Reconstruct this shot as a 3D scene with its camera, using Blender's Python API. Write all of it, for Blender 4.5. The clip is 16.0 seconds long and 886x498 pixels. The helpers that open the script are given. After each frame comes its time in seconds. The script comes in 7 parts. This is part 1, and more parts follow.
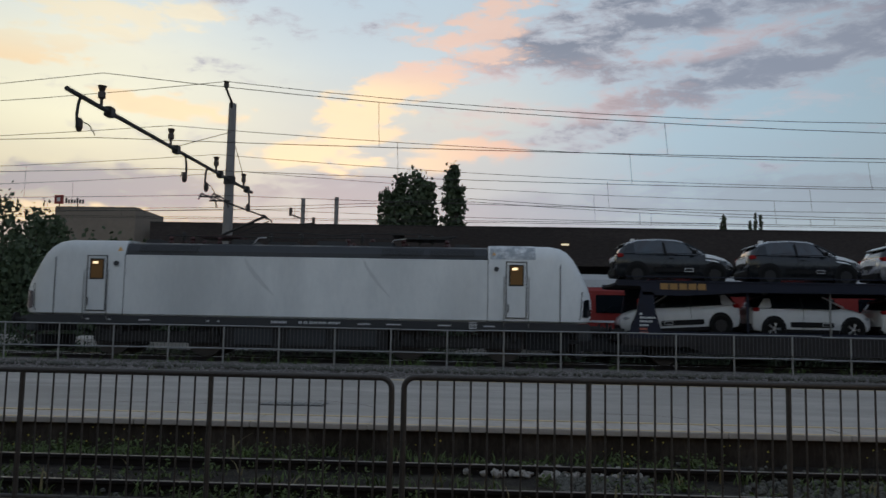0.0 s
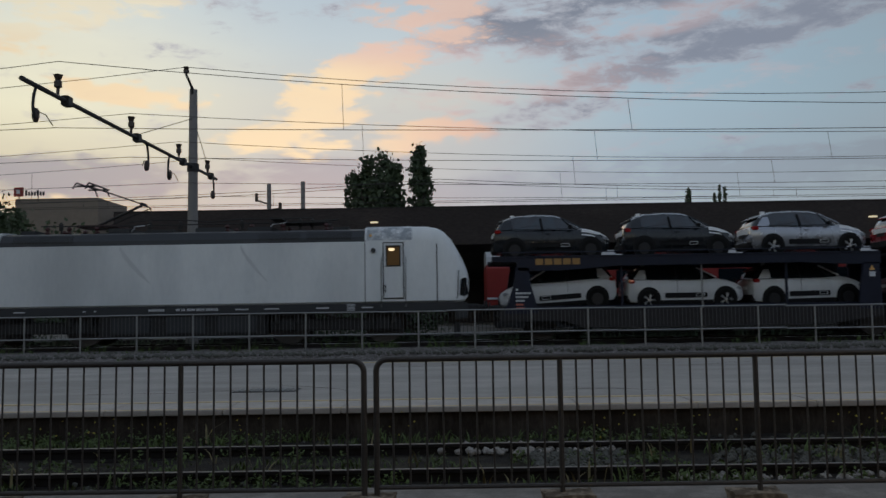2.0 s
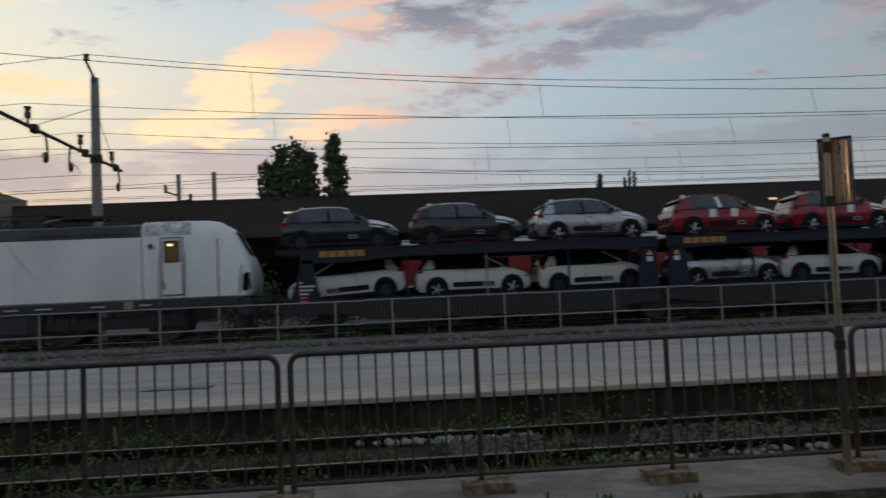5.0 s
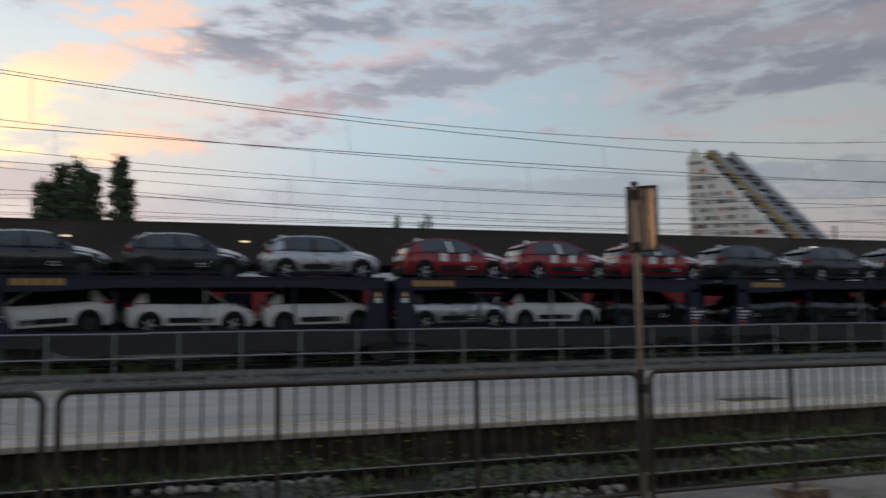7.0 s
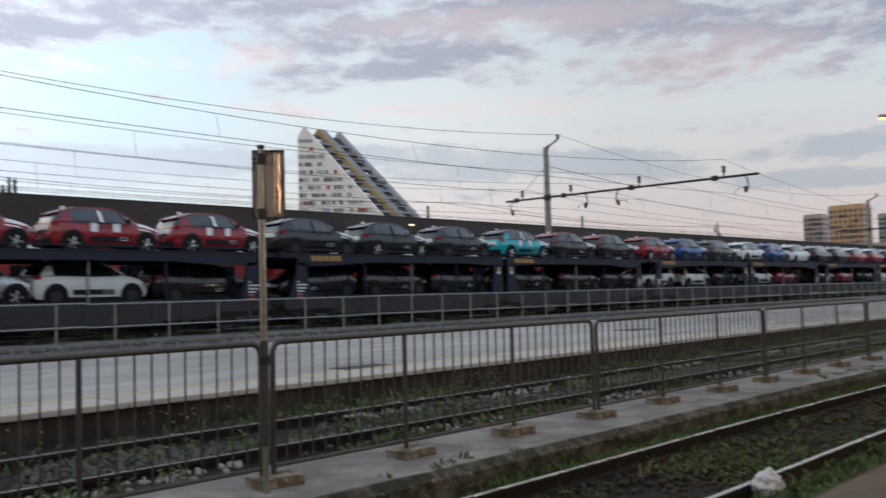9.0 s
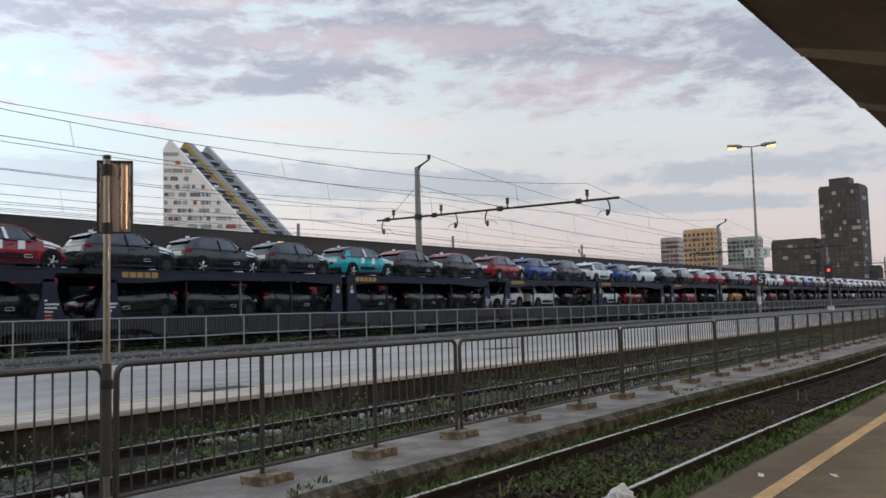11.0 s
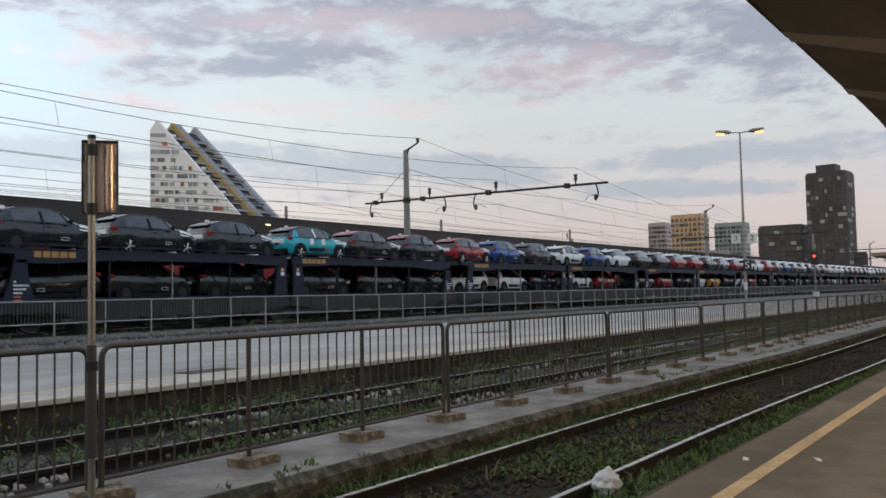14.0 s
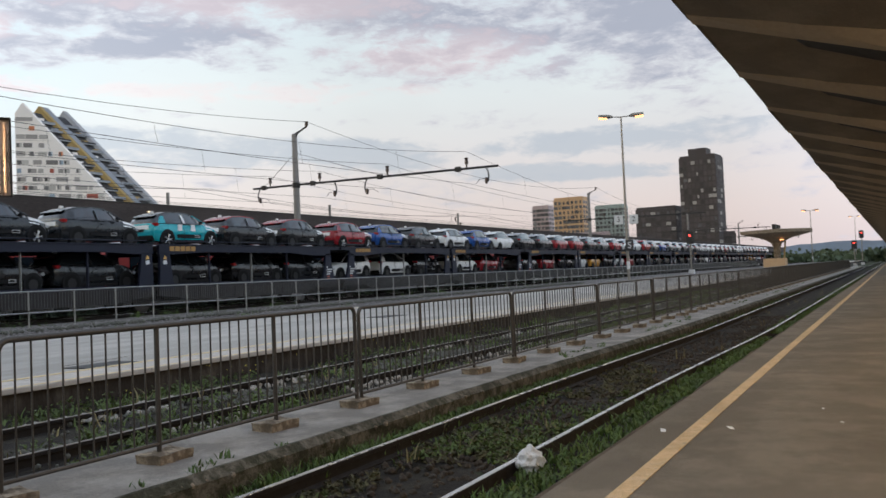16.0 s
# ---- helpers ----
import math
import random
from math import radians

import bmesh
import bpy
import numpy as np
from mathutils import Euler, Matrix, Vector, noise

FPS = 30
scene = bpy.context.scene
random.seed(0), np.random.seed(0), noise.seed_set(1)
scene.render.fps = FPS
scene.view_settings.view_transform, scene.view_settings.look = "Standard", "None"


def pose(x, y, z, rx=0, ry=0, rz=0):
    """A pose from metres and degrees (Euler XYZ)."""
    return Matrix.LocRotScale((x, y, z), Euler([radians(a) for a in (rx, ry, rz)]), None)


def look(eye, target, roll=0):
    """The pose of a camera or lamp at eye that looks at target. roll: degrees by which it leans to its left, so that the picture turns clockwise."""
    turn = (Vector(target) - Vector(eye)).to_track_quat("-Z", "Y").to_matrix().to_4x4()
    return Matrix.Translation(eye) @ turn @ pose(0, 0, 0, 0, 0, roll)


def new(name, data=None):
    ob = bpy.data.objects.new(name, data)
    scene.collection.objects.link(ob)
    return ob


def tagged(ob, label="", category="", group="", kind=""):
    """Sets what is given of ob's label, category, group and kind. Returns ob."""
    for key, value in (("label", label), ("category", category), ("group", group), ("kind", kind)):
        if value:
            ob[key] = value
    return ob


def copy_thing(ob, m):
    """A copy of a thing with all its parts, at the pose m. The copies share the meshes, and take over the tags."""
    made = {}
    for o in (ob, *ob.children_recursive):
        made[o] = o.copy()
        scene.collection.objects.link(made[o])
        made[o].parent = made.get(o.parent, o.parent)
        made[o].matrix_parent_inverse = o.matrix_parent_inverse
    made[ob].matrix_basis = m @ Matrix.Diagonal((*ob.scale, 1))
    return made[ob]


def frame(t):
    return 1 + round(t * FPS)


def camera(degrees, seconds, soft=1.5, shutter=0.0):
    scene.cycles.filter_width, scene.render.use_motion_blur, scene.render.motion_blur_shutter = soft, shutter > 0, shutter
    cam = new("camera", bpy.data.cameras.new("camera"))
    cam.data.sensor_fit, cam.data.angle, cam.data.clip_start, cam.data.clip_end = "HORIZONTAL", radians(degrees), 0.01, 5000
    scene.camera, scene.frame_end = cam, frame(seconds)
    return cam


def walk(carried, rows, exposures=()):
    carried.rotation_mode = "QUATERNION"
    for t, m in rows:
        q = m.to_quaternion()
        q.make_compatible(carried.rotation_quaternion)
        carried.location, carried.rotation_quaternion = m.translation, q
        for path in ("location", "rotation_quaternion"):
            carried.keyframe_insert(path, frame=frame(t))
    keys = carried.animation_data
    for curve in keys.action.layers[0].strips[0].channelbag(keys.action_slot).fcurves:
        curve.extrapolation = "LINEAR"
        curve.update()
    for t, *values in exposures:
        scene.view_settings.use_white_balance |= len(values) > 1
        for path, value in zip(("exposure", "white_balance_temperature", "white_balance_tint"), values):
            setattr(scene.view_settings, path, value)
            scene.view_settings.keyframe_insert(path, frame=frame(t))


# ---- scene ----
cam = camera(55.1, 16.0, shutter=0.7)
PATH = [
    (0, (0.644, -0.772, 1.47), (0.556, 1.217, 1.659), 1.1),
    (0.5, (0.656, -0.786, 1.467), (0.589, 1.203, 1.666), 0.5),
    (1, (0.645, -0.776, 1.47), (0.548, 1.212, 1.672), 0.2),
    (1.5, (0.65, -0.773, 1.466), (0.597, 1.219, 1.629), -0.3),
    (2, (0.653, -0.763, 1.47), (0.638, 1.231, 1.614), -0.9),
    (2.5, (0.655, -0.776, 1.47), (0.644, 1.219, 1.616), -1.9),
    (3, (0.651, -0.778, 1.472), (0.655, 1.218, 1.602), -1.7),
    (5.5, (0.686, -0.6, 1.497), (1.026, 1.369, 1.593), -3.3),
    (5.8, (0.655, -0.535, 1.493), (1.215, 1.384, 1.564), -2.3),
    (6, (0.635, -0.492, 1.49), (1.207, 1.423, 1.573), -1.2),
    (6.2, (0.660, -0.440, 1.483), (1.184, 1.486, 1.608), -1.9),
    (6.5, (0.699, -0.363, 1.474), (1.118, 1.584, 1.657), -1.1),
    (6.8, (0.657, -0.302, 1.474), (1.174, 1.620, 1.671), -0.8),
    (7, (0.63, -0.261, 1.474), (1.278, 1.622, 1.661), -0.8),
    (7.2, (0.600, -0.209, 1.482), (1.331, 1.643, 1.671), -0.7),
    (7.5, (0.555, -0.131, 1.494), (1.314, 1.71, 1.679), -1.2),
    (8, (0.638, -0.001, 1.483), (1.333, 1.87, 1.619), -1.7),
    (8.2, (0.670, 0.041, 1.475), (1.466, 1.872, 1.602), -0.8),
    (8.3, (0.686, 0.062, 1.471), (1.572, 1.851, 1.600), -0.6),
    (8.5, (0.717, 0.105, 1.463), (1.817, 1.77, 1.599), -1.4),
    (8.7, (0.708, 0.097, 1.454), (1.999, 1.619, 1.583), -2.0),
    (9, (0.694, 0.085, 1.441), (2.105, 1.498, 1.549), -1.6),
    (9.5, (0.748, 0.099, 1.445), (2.228, 1.441, 1.54), -0.5),
    (10, (0.808, 0.096, 1.444), (2.364, 1.348, 1.544), -1.2),
    (12.5, (0.841, 0.081, 1.451), (2.46, 1.245, 1.609), -1.7),
    (13, (0.837, 0.086, 1.455), (2.454, 1.254, 1.604), -1.8),
    (13.5, (0.838, 0.089, 1.446), (2.449, 1.268, 1.569), -1.8),
    (14, (0.853, 0.102, 1.442), (2.477, 1.265, 1.547), -1.2),
    (14.5, (0.875, 0.129, 1.433), (2.514, 1.273, 1.512), -1.1),
    (15, (0.938, 0.205, 1.413), (2.575, 1.352, 1.474), -0.8),
    (15.5, (0.901, 0.307, 1.414), (2.628, 1.315, 1.481), -1.1),
    (16, (0.823, 0.414, 1.423), (2.587, 1.354, 1.484), -2.5),
]
walk(cam, [(t, look(eye, target, roll)) for t, eye, target, roll in PATH], [
    (0, -1.0, 6250, 9), (0.5, -1.04, 6250, 9), (1, -1.22, 6250, 9), (2, -1.21, 6250, 9), (3, -1.12, 6250, 9), (5.5, -0.95, 6600, 11), (5.8, -0.6, 6600, 11), (6, -0.35, 6600, 11), (6.5, -0.58, 6600, 11), (7, -0.78, 6600, 11), (7.5, -0.65, 6600, 11),
    (8, -0.45, 6600, 11), (8.5, -0.1, 6500, 10), (9, 0.1, 6550, 11), (9.5, 0.2, 6550, 11), (12.5, 0.17, 6600, 11), (14, 0.12, 6600, 10), (16, 0.32, 6650, 10)])


# ---- light ----
SUNSET = (-0.16, 0.987)
world = bpy.data.worlds.new("dusk_sky")
scene.world = world
world.use_nodes = True


def build_sky():
    nt = world.node_tree
    nt.nodes.clear()
    N, L = nt.nodes.new, nt.links.new

    def math_node(op, a, b=None, c=None):
        n = N("ShaderNodeMath")
        n.operation = op
        for i, v in enumerate((a, b, c)):
            if v is None:
                continue
            if isinstance(v, (int, float)):
                n.inputs[i].default_value = v
            else:
                L(v, n.inputs[i])
        return n.outputs[0]

    def ramp(fac, stops, mode="LINEAR"):
        n = N("ShaderNodeValToRGB")
        n.color_ramp.interpolation = mode
        els = n.color_ramp.elements
        while len(els) < len(stops):
            els.new(0.5)
        for e, (p, c) in zip(els, stops):
            e.position = p
            e.color = (*c, 1) if len(c) == 3 else c
        L(fac, n.inputs[0])
        return n.outputs[0]

    def mix(fac, a, b, kind="MIX"):
        n = N("ShaderNodeMix")
        n.data_type, n.blend_type = "RGBA", kind
        for i, v in ((0, fac), (6, a), (7, b)):
            if isinstance(v, (int, float)):
                n.inputs[i].default_value = v
            elif isinstance(v, tuple):
                n.inputs[i].default_value = (*v, 1)
            else:
                L(v, n.inputs[i])
        return n.outputs[2]

    tc = N("ShaderNodeTexCoord")
    sep = N("ShaderNodeSeparateXYZ")
    L(tc.outputs["Generated"], sep.inputs[0])
    x, y, z = sep.outputs
    az = math_node("MULTIPLY", math_node("ARCTAN2", x, y), 57.2958)
    el = math_node("MULTIPLY", math_node("ARCSINE", math_node("MAXIMUM", z, 0.0)), 57.2958)
    toward = math_node("ADD", math_node("MULTIPLY", x, SUNSET[0]), math_node("MULTIPLY", y, SUNSET[1]))

    def smooth(v, a, b, lo=0.0, hi=1.0):
        n = N("ShaderNodeMapRange")
        n.interpolation_type = "SMOOTHSTEP"
        for k, q in ((1, a), (2, b), (3, lo), (4, hi)):
            n.inputs[k].default_value = q
        L(v, n.inputs[0])
        return n.outputs[0]

    # clear sky by height, in four quarters from the sunset round to the east
    high = math_node("DIVIDE", el, 40.0)

    def tiers(*stops):
        return ramp(high, [(d / 40.0, c) for d, c in stops] + [(1.0, (0.50, 0.65, 0.82))])

    sunset = tiers((0, (0.42, 0.40, 0.44)), (6, (0.60, 0.48, 0.42)), (9.5, (0.92, 0.80, 0.56)), (13, (1.12, 1.03, 0.74)), (17, (1.08, 1.02, 0.80)), (21, (0.86, 0.93, 0.93)))
    middle = tiers((0, (0.40, 0.42, 0.47)), (6, (0.45, 0.49, 0.55)), (10, (0.58, 0.59, 0.59)), (14, (0.74, 0.73, 0.66)), (18, (0.66, 0.74, 0.77)), (24, (0.57, 0.70, 0.80)))
    north = tiers((0, (0.45, 0.46, 0.50)), (5, (0.47, 0.54, 0.60)), (9, (0.45, 0.56, 0.65)), (13, (0.48, 0.63, 0.73)), (18, (0.50, 0.66, 0.78)))
    east = tiers((0, (0.60, 0.52, 0.53)), (4, (0.67, 0.60, 0.61)), (8, (0.67, 0.66, 0.69)), (12, (0.69, 0.75, 0.78)), (16, (0.64, 0.74, 0.80)))
    base = mix(smooth(az, -27, -7), sunset, middle)
    base = mix(smooth(az, -3, 15), base, north)
    base = mix(smooth(az, 22, 46), base, east)

    # cloud noise drawn out along the horizon, leaning a little upwards to the east
    sheet = N("ShaderNodeCombineXYZ")
    L(az, sheet.inputs[0])
    L(el, sheet.inputs[1])

    def fbm(sx, sy, detail, rough, distort=0.0, shift=0.0):
        m = N("ShaderNodeMapping")
        m.inputs["Location"].default_value = (shift, shift * 0.7, 0)
        m.inputs["Rotation"].default_value = (0, 0, -0.12)
        m.inputs["Scale"].default_value = (1 / sx, 1 / sy, 1)
        L(sheet.outputs[0], m.inputs[0])
        n = N("ShaderNodeTexNoise")
        n.inputs["Scale"].default_value = 1.0
        n.inputs["Detail"].default_value = detail
        n.inputs["Roughness"].default_value = rough
        n.inputs["Distortion"].default_value = distort
        L(m.outputs[0], n.inputs["Vector"])
        return n.outputs[0]

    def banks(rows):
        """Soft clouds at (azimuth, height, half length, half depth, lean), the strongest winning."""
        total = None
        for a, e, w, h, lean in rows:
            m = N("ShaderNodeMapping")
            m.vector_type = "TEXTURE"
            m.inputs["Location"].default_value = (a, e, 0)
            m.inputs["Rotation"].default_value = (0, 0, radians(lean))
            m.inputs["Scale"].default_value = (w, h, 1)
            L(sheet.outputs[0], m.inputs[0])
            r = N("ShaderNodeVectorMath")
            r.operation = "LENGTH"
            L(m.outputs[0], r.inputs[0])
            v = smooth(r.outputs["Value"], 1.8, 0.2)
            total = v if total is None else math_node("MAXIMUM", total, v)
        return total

    streak = fbm(7.0, 2.1, 8, 0.56, 0.3)
    curl = fbm(2.6, 0.95, 8, 0.64, 0.3, 7.0)
    broad = fbm(16.0, 5.0, 4, 0.55, 0.3, 3.0)
    rough = math_node("ADD", math_node("ADD", math_node("MULTIPLY_ADD", streak, 2.6, -1.3), math_node("MULTIPLY_ADD", curl, 2.7, -1.35)), math_node("MULTIPLY_ADD", broad, 0.9, -0.45))
    overhead = smooth(el, 20, 26, 0.0, 0.55)
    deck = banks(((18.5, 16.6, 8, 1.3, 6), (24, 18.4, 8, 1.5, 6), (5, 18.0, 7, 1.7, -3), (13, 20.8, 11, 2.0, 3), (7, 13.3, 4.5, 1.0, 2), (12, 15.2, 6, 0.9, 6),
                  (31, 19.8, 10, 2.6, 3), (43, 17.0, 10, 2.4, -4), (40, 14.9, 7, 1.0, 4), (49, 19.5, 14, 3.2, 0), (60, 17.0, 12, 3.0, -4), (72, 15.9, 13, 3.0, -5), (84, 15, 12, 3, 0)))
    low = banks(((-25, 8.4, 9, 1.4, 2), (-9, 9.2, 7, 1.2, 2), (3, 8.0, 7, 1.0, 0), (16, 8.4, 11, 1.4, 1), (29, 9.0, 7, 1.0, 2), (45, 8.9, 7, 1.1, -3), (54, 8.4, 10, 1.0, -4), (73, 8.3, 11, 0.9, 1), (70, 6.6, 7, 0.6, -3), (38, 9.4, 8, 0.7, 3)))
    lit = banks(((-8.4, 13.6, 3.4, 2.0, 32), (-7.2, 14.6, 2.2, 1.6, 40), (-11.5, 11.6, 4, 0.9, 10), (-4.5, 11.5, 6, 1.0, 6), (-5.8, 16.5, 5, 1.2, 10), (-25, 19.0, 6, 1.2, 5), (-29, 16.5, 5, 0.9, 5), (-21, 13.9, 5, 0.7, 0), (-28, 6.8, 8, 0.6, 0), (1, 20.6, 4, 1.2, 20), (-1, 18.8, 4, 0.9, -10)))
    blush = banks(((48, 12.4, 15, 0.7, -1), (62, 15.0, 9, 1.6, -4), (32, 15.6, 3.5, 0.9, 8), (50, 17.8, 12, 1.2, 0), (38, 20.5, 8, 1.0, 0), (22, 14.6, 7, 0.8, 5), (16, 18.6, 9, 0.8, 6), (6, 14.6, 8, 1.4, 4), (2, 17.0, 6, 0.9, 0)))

    def broken(cover, a, b, amount, share=1.0):
        """A bank torn up by the noise, fading out with the bank itself."""
        m = smooth(math_node("ADD", cover, math_node("MULTIPLY", rough, share)), a, b)
        return math_node("MULTIPLY", math_node("MULTIPLY", m, smooth(cover, 0.0, 0.35)), amount)

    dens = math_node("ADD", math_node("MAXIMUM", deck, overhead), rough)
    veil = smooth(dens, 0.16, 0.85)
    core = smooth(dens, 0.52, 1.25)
    warm = smooth(az, 28, 2)
    edge = mix(warm, (0.55, 0.55, 0.63), (0.56, 0.53, 0.58))
    heart = mix(warm, (0.35, 0.385, 0.485), (0.22, 0.255, 0.33))
    col = mix(math_node("MULTIPLY", veil, 0.78), base, edge)
    col = mix(math_node("MULTIPLY", core, 0.92), col, heart)
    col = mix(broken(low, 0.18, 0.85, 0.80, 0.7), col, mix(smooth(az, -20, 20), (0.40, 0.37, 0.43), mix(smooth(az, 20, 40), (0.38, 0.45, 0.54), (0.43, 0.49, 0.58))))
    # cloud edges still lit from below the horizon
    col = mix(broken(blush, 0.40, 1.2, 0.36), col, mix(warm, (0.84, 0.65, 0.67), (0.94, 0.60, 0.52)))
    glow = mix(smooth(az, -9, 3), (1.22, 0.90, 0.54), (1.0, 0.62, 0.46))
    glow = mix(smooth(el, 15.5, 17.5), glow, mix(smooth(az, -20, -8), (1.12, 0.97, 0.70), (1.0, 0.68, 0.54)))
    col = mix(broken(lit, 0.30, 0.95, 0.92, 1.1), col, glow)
    col = mix(math_node("MULTIPLY", smooth(broad, 0.35, 0.65), 0.10), col, (0.5, 0.5, 0.55))
    gain = ramp(math_node("MULTIPLY_ADD", toward, 0.5, 0.5), [(0.0, (0.66, 0.69, 0.74)), (0.3, (0.62, 0.65, 0.70)), (0.5, (0.425, 0.425, 0.43)), (0.7, (0.42, 0.42, 0.42)), (0.85, (0.53, 0.535, 0.535)), (0.95, (0.80, 0.81, 0.815)), (1.0, (0.96, 0.98, 1.0))])
    col = mix(1.0, col, gain, "MULTIPLY")
    sky = N("ShaderNodeTexSky")
    sky.sky_type, sky.sun_disc = "NISHITA", False
    sky.sun_elevation, sky.sun_rotation = radians(2.0), radians(-9.0)
    col = mix(0.015, col, sky.outputs[0], "ADD")
    bg = N("ShaderNodeBackground")
    L(col, bg.inputs[0])
    bg.inputs[1].default_value = 2.0
    out = N("ShaderNodeOutputWorld")
    L(bg.outputs[0], out.inputs[0])


build_sky()
sun = new("sun", bpy.data.lights.new("sun", "SUN"))
sun.data.energy, sun.data.angle, sun.data.color = 0.35, radians(14), (1.0, 0.72, 0.5)
sun.matrix_world = look((-16, 98, 9), (0, 0, 0))
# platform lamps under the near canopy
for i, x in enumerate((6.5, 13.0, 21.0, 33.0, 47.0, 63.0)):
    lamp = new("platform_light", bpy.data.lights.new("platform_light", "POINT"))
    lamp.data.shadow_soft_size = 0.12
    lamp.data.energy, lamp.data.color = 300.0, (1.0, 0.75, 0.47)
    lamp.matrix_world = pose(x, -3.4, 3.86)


# ---- materials ----
def material(name, colour, rough=0.6, metal=0.0, vary=0.15, scale=6.0, bump=0.0, spec=0.5, coat=0.0, glow=None, strength=0.0, random_tone=0.0, stretch=(1, 1, 1), fine=8.0):
    mt = bpy.data.materials.new(name)
    mt.use_nodes = True
    nt = mt.node_tree
    b = nt.nodes["Principled BSDF"]
    b.inputs["Roughness"].default_value = rough
    b.inputs["Metallic"].default_value = metal
    b.inputs["Specular IOR Level"].default_value = spec
    b.inputs["Coat Weight"].default_value = coat
    b.inputs["Coat Roughness"].default_value = 0.08
    b.inputs["Base Color"].default_value = (*colour, 1)
    N, L = nt.nodes.new, nt.links.new
    if vary or bump:
        tc = N("ShaderNodeTexCoord")
        mp = N("ShaderNodeMapping")
        mp.inputs["Scale"].default_value = stretch
        L(tc.outputs["Object"], mp.inputs[0])
        n1, n2 = N("ShaderNodeTexNoise"), N("ShaderNodeTexNoise")
        for n, s, d in ((n1, scale, 5), (n2, scale * fine, 6)):
            n.inputs["Scale"].default_value = s
            n.inputs["Detail"].default_value = d
            n.inputs["Roughness"].default_value = 0.65
            L(mp.outputs[0], n.inputs["Vector"])
        add = N("ShaderNodeMath")
        add.operation = "ADD"
        L(n1.outputs[0], add.inputs[0])
        L(n2.outputs[0], add.inputs[1])
        rng = N("ShaderNodeMapRange")
        rng.inputs["From Min"].default_value, rng.inputs["From Max"].default_value = 0.6, 1.4
        rng.inputs["To Min"].default_value, rng.inputs["To Max"].default_value = 1 - vary, 1 + vary
        L(add.outputs[0], rng.inputs[0])
        value = rng.outputs[0]
        if random_tone:
            oi = N("ShaderNodeObjectInfo")
            r2 = N("ShaderNodeMapRange")
            r2.inputs["To Min"].default_value, r2.inputs["To Max"].default_value = 1 - random_tone, 1 + random_tone
            L(oi.outputs["Random"], r2.inputs[0])
            mu = N("ShaderNodeMath")
            mu.operation = "MULTIPLY"
            L(value, mu.inputs[0])
            L(r2.outputs[0], mu.inputs[1])
            value = mu.outputs[0]
        hsv = N("ShaderNodeHueSaturation")
        hsv.inputs["Color"].default_value = (*colour, 1)
        L(value, hsv.inputs["Value"])
        L(hsv.outputs[0], b.inputs["Base Color"])
        rr = N("ShaderNodeMapRange")
        rr.inputs["From Min"].default_value, rr.inputs["From Max"].default_value = 0.35, 0.65
        rr.inputs["To Min"].default_value, rr.inputs["To Max"].default_value = max(rough - 0.1, 0.03), min(rough + 0.1, 1)
        L(n1.outputs[0], rr.inputs[0])
        L(rr.outputs[0], b.inputs["Roughness"])
        if bump:
            bp = N("ShaderNodeBump")
            bp.inputs["Strength"].default_value = 1.0
            bp.inputs["Distance"].default_value = bump
            L(n2.outputs[0], bp.inputs["Height"])
            L(bp.outputs[0], b.inputs["Normal"])
    if glow:
        b.inputs["Emission Color"].default_value = (*glow, 1)
        b.inputs["Emission Strength"].default_value = strength
    return mt


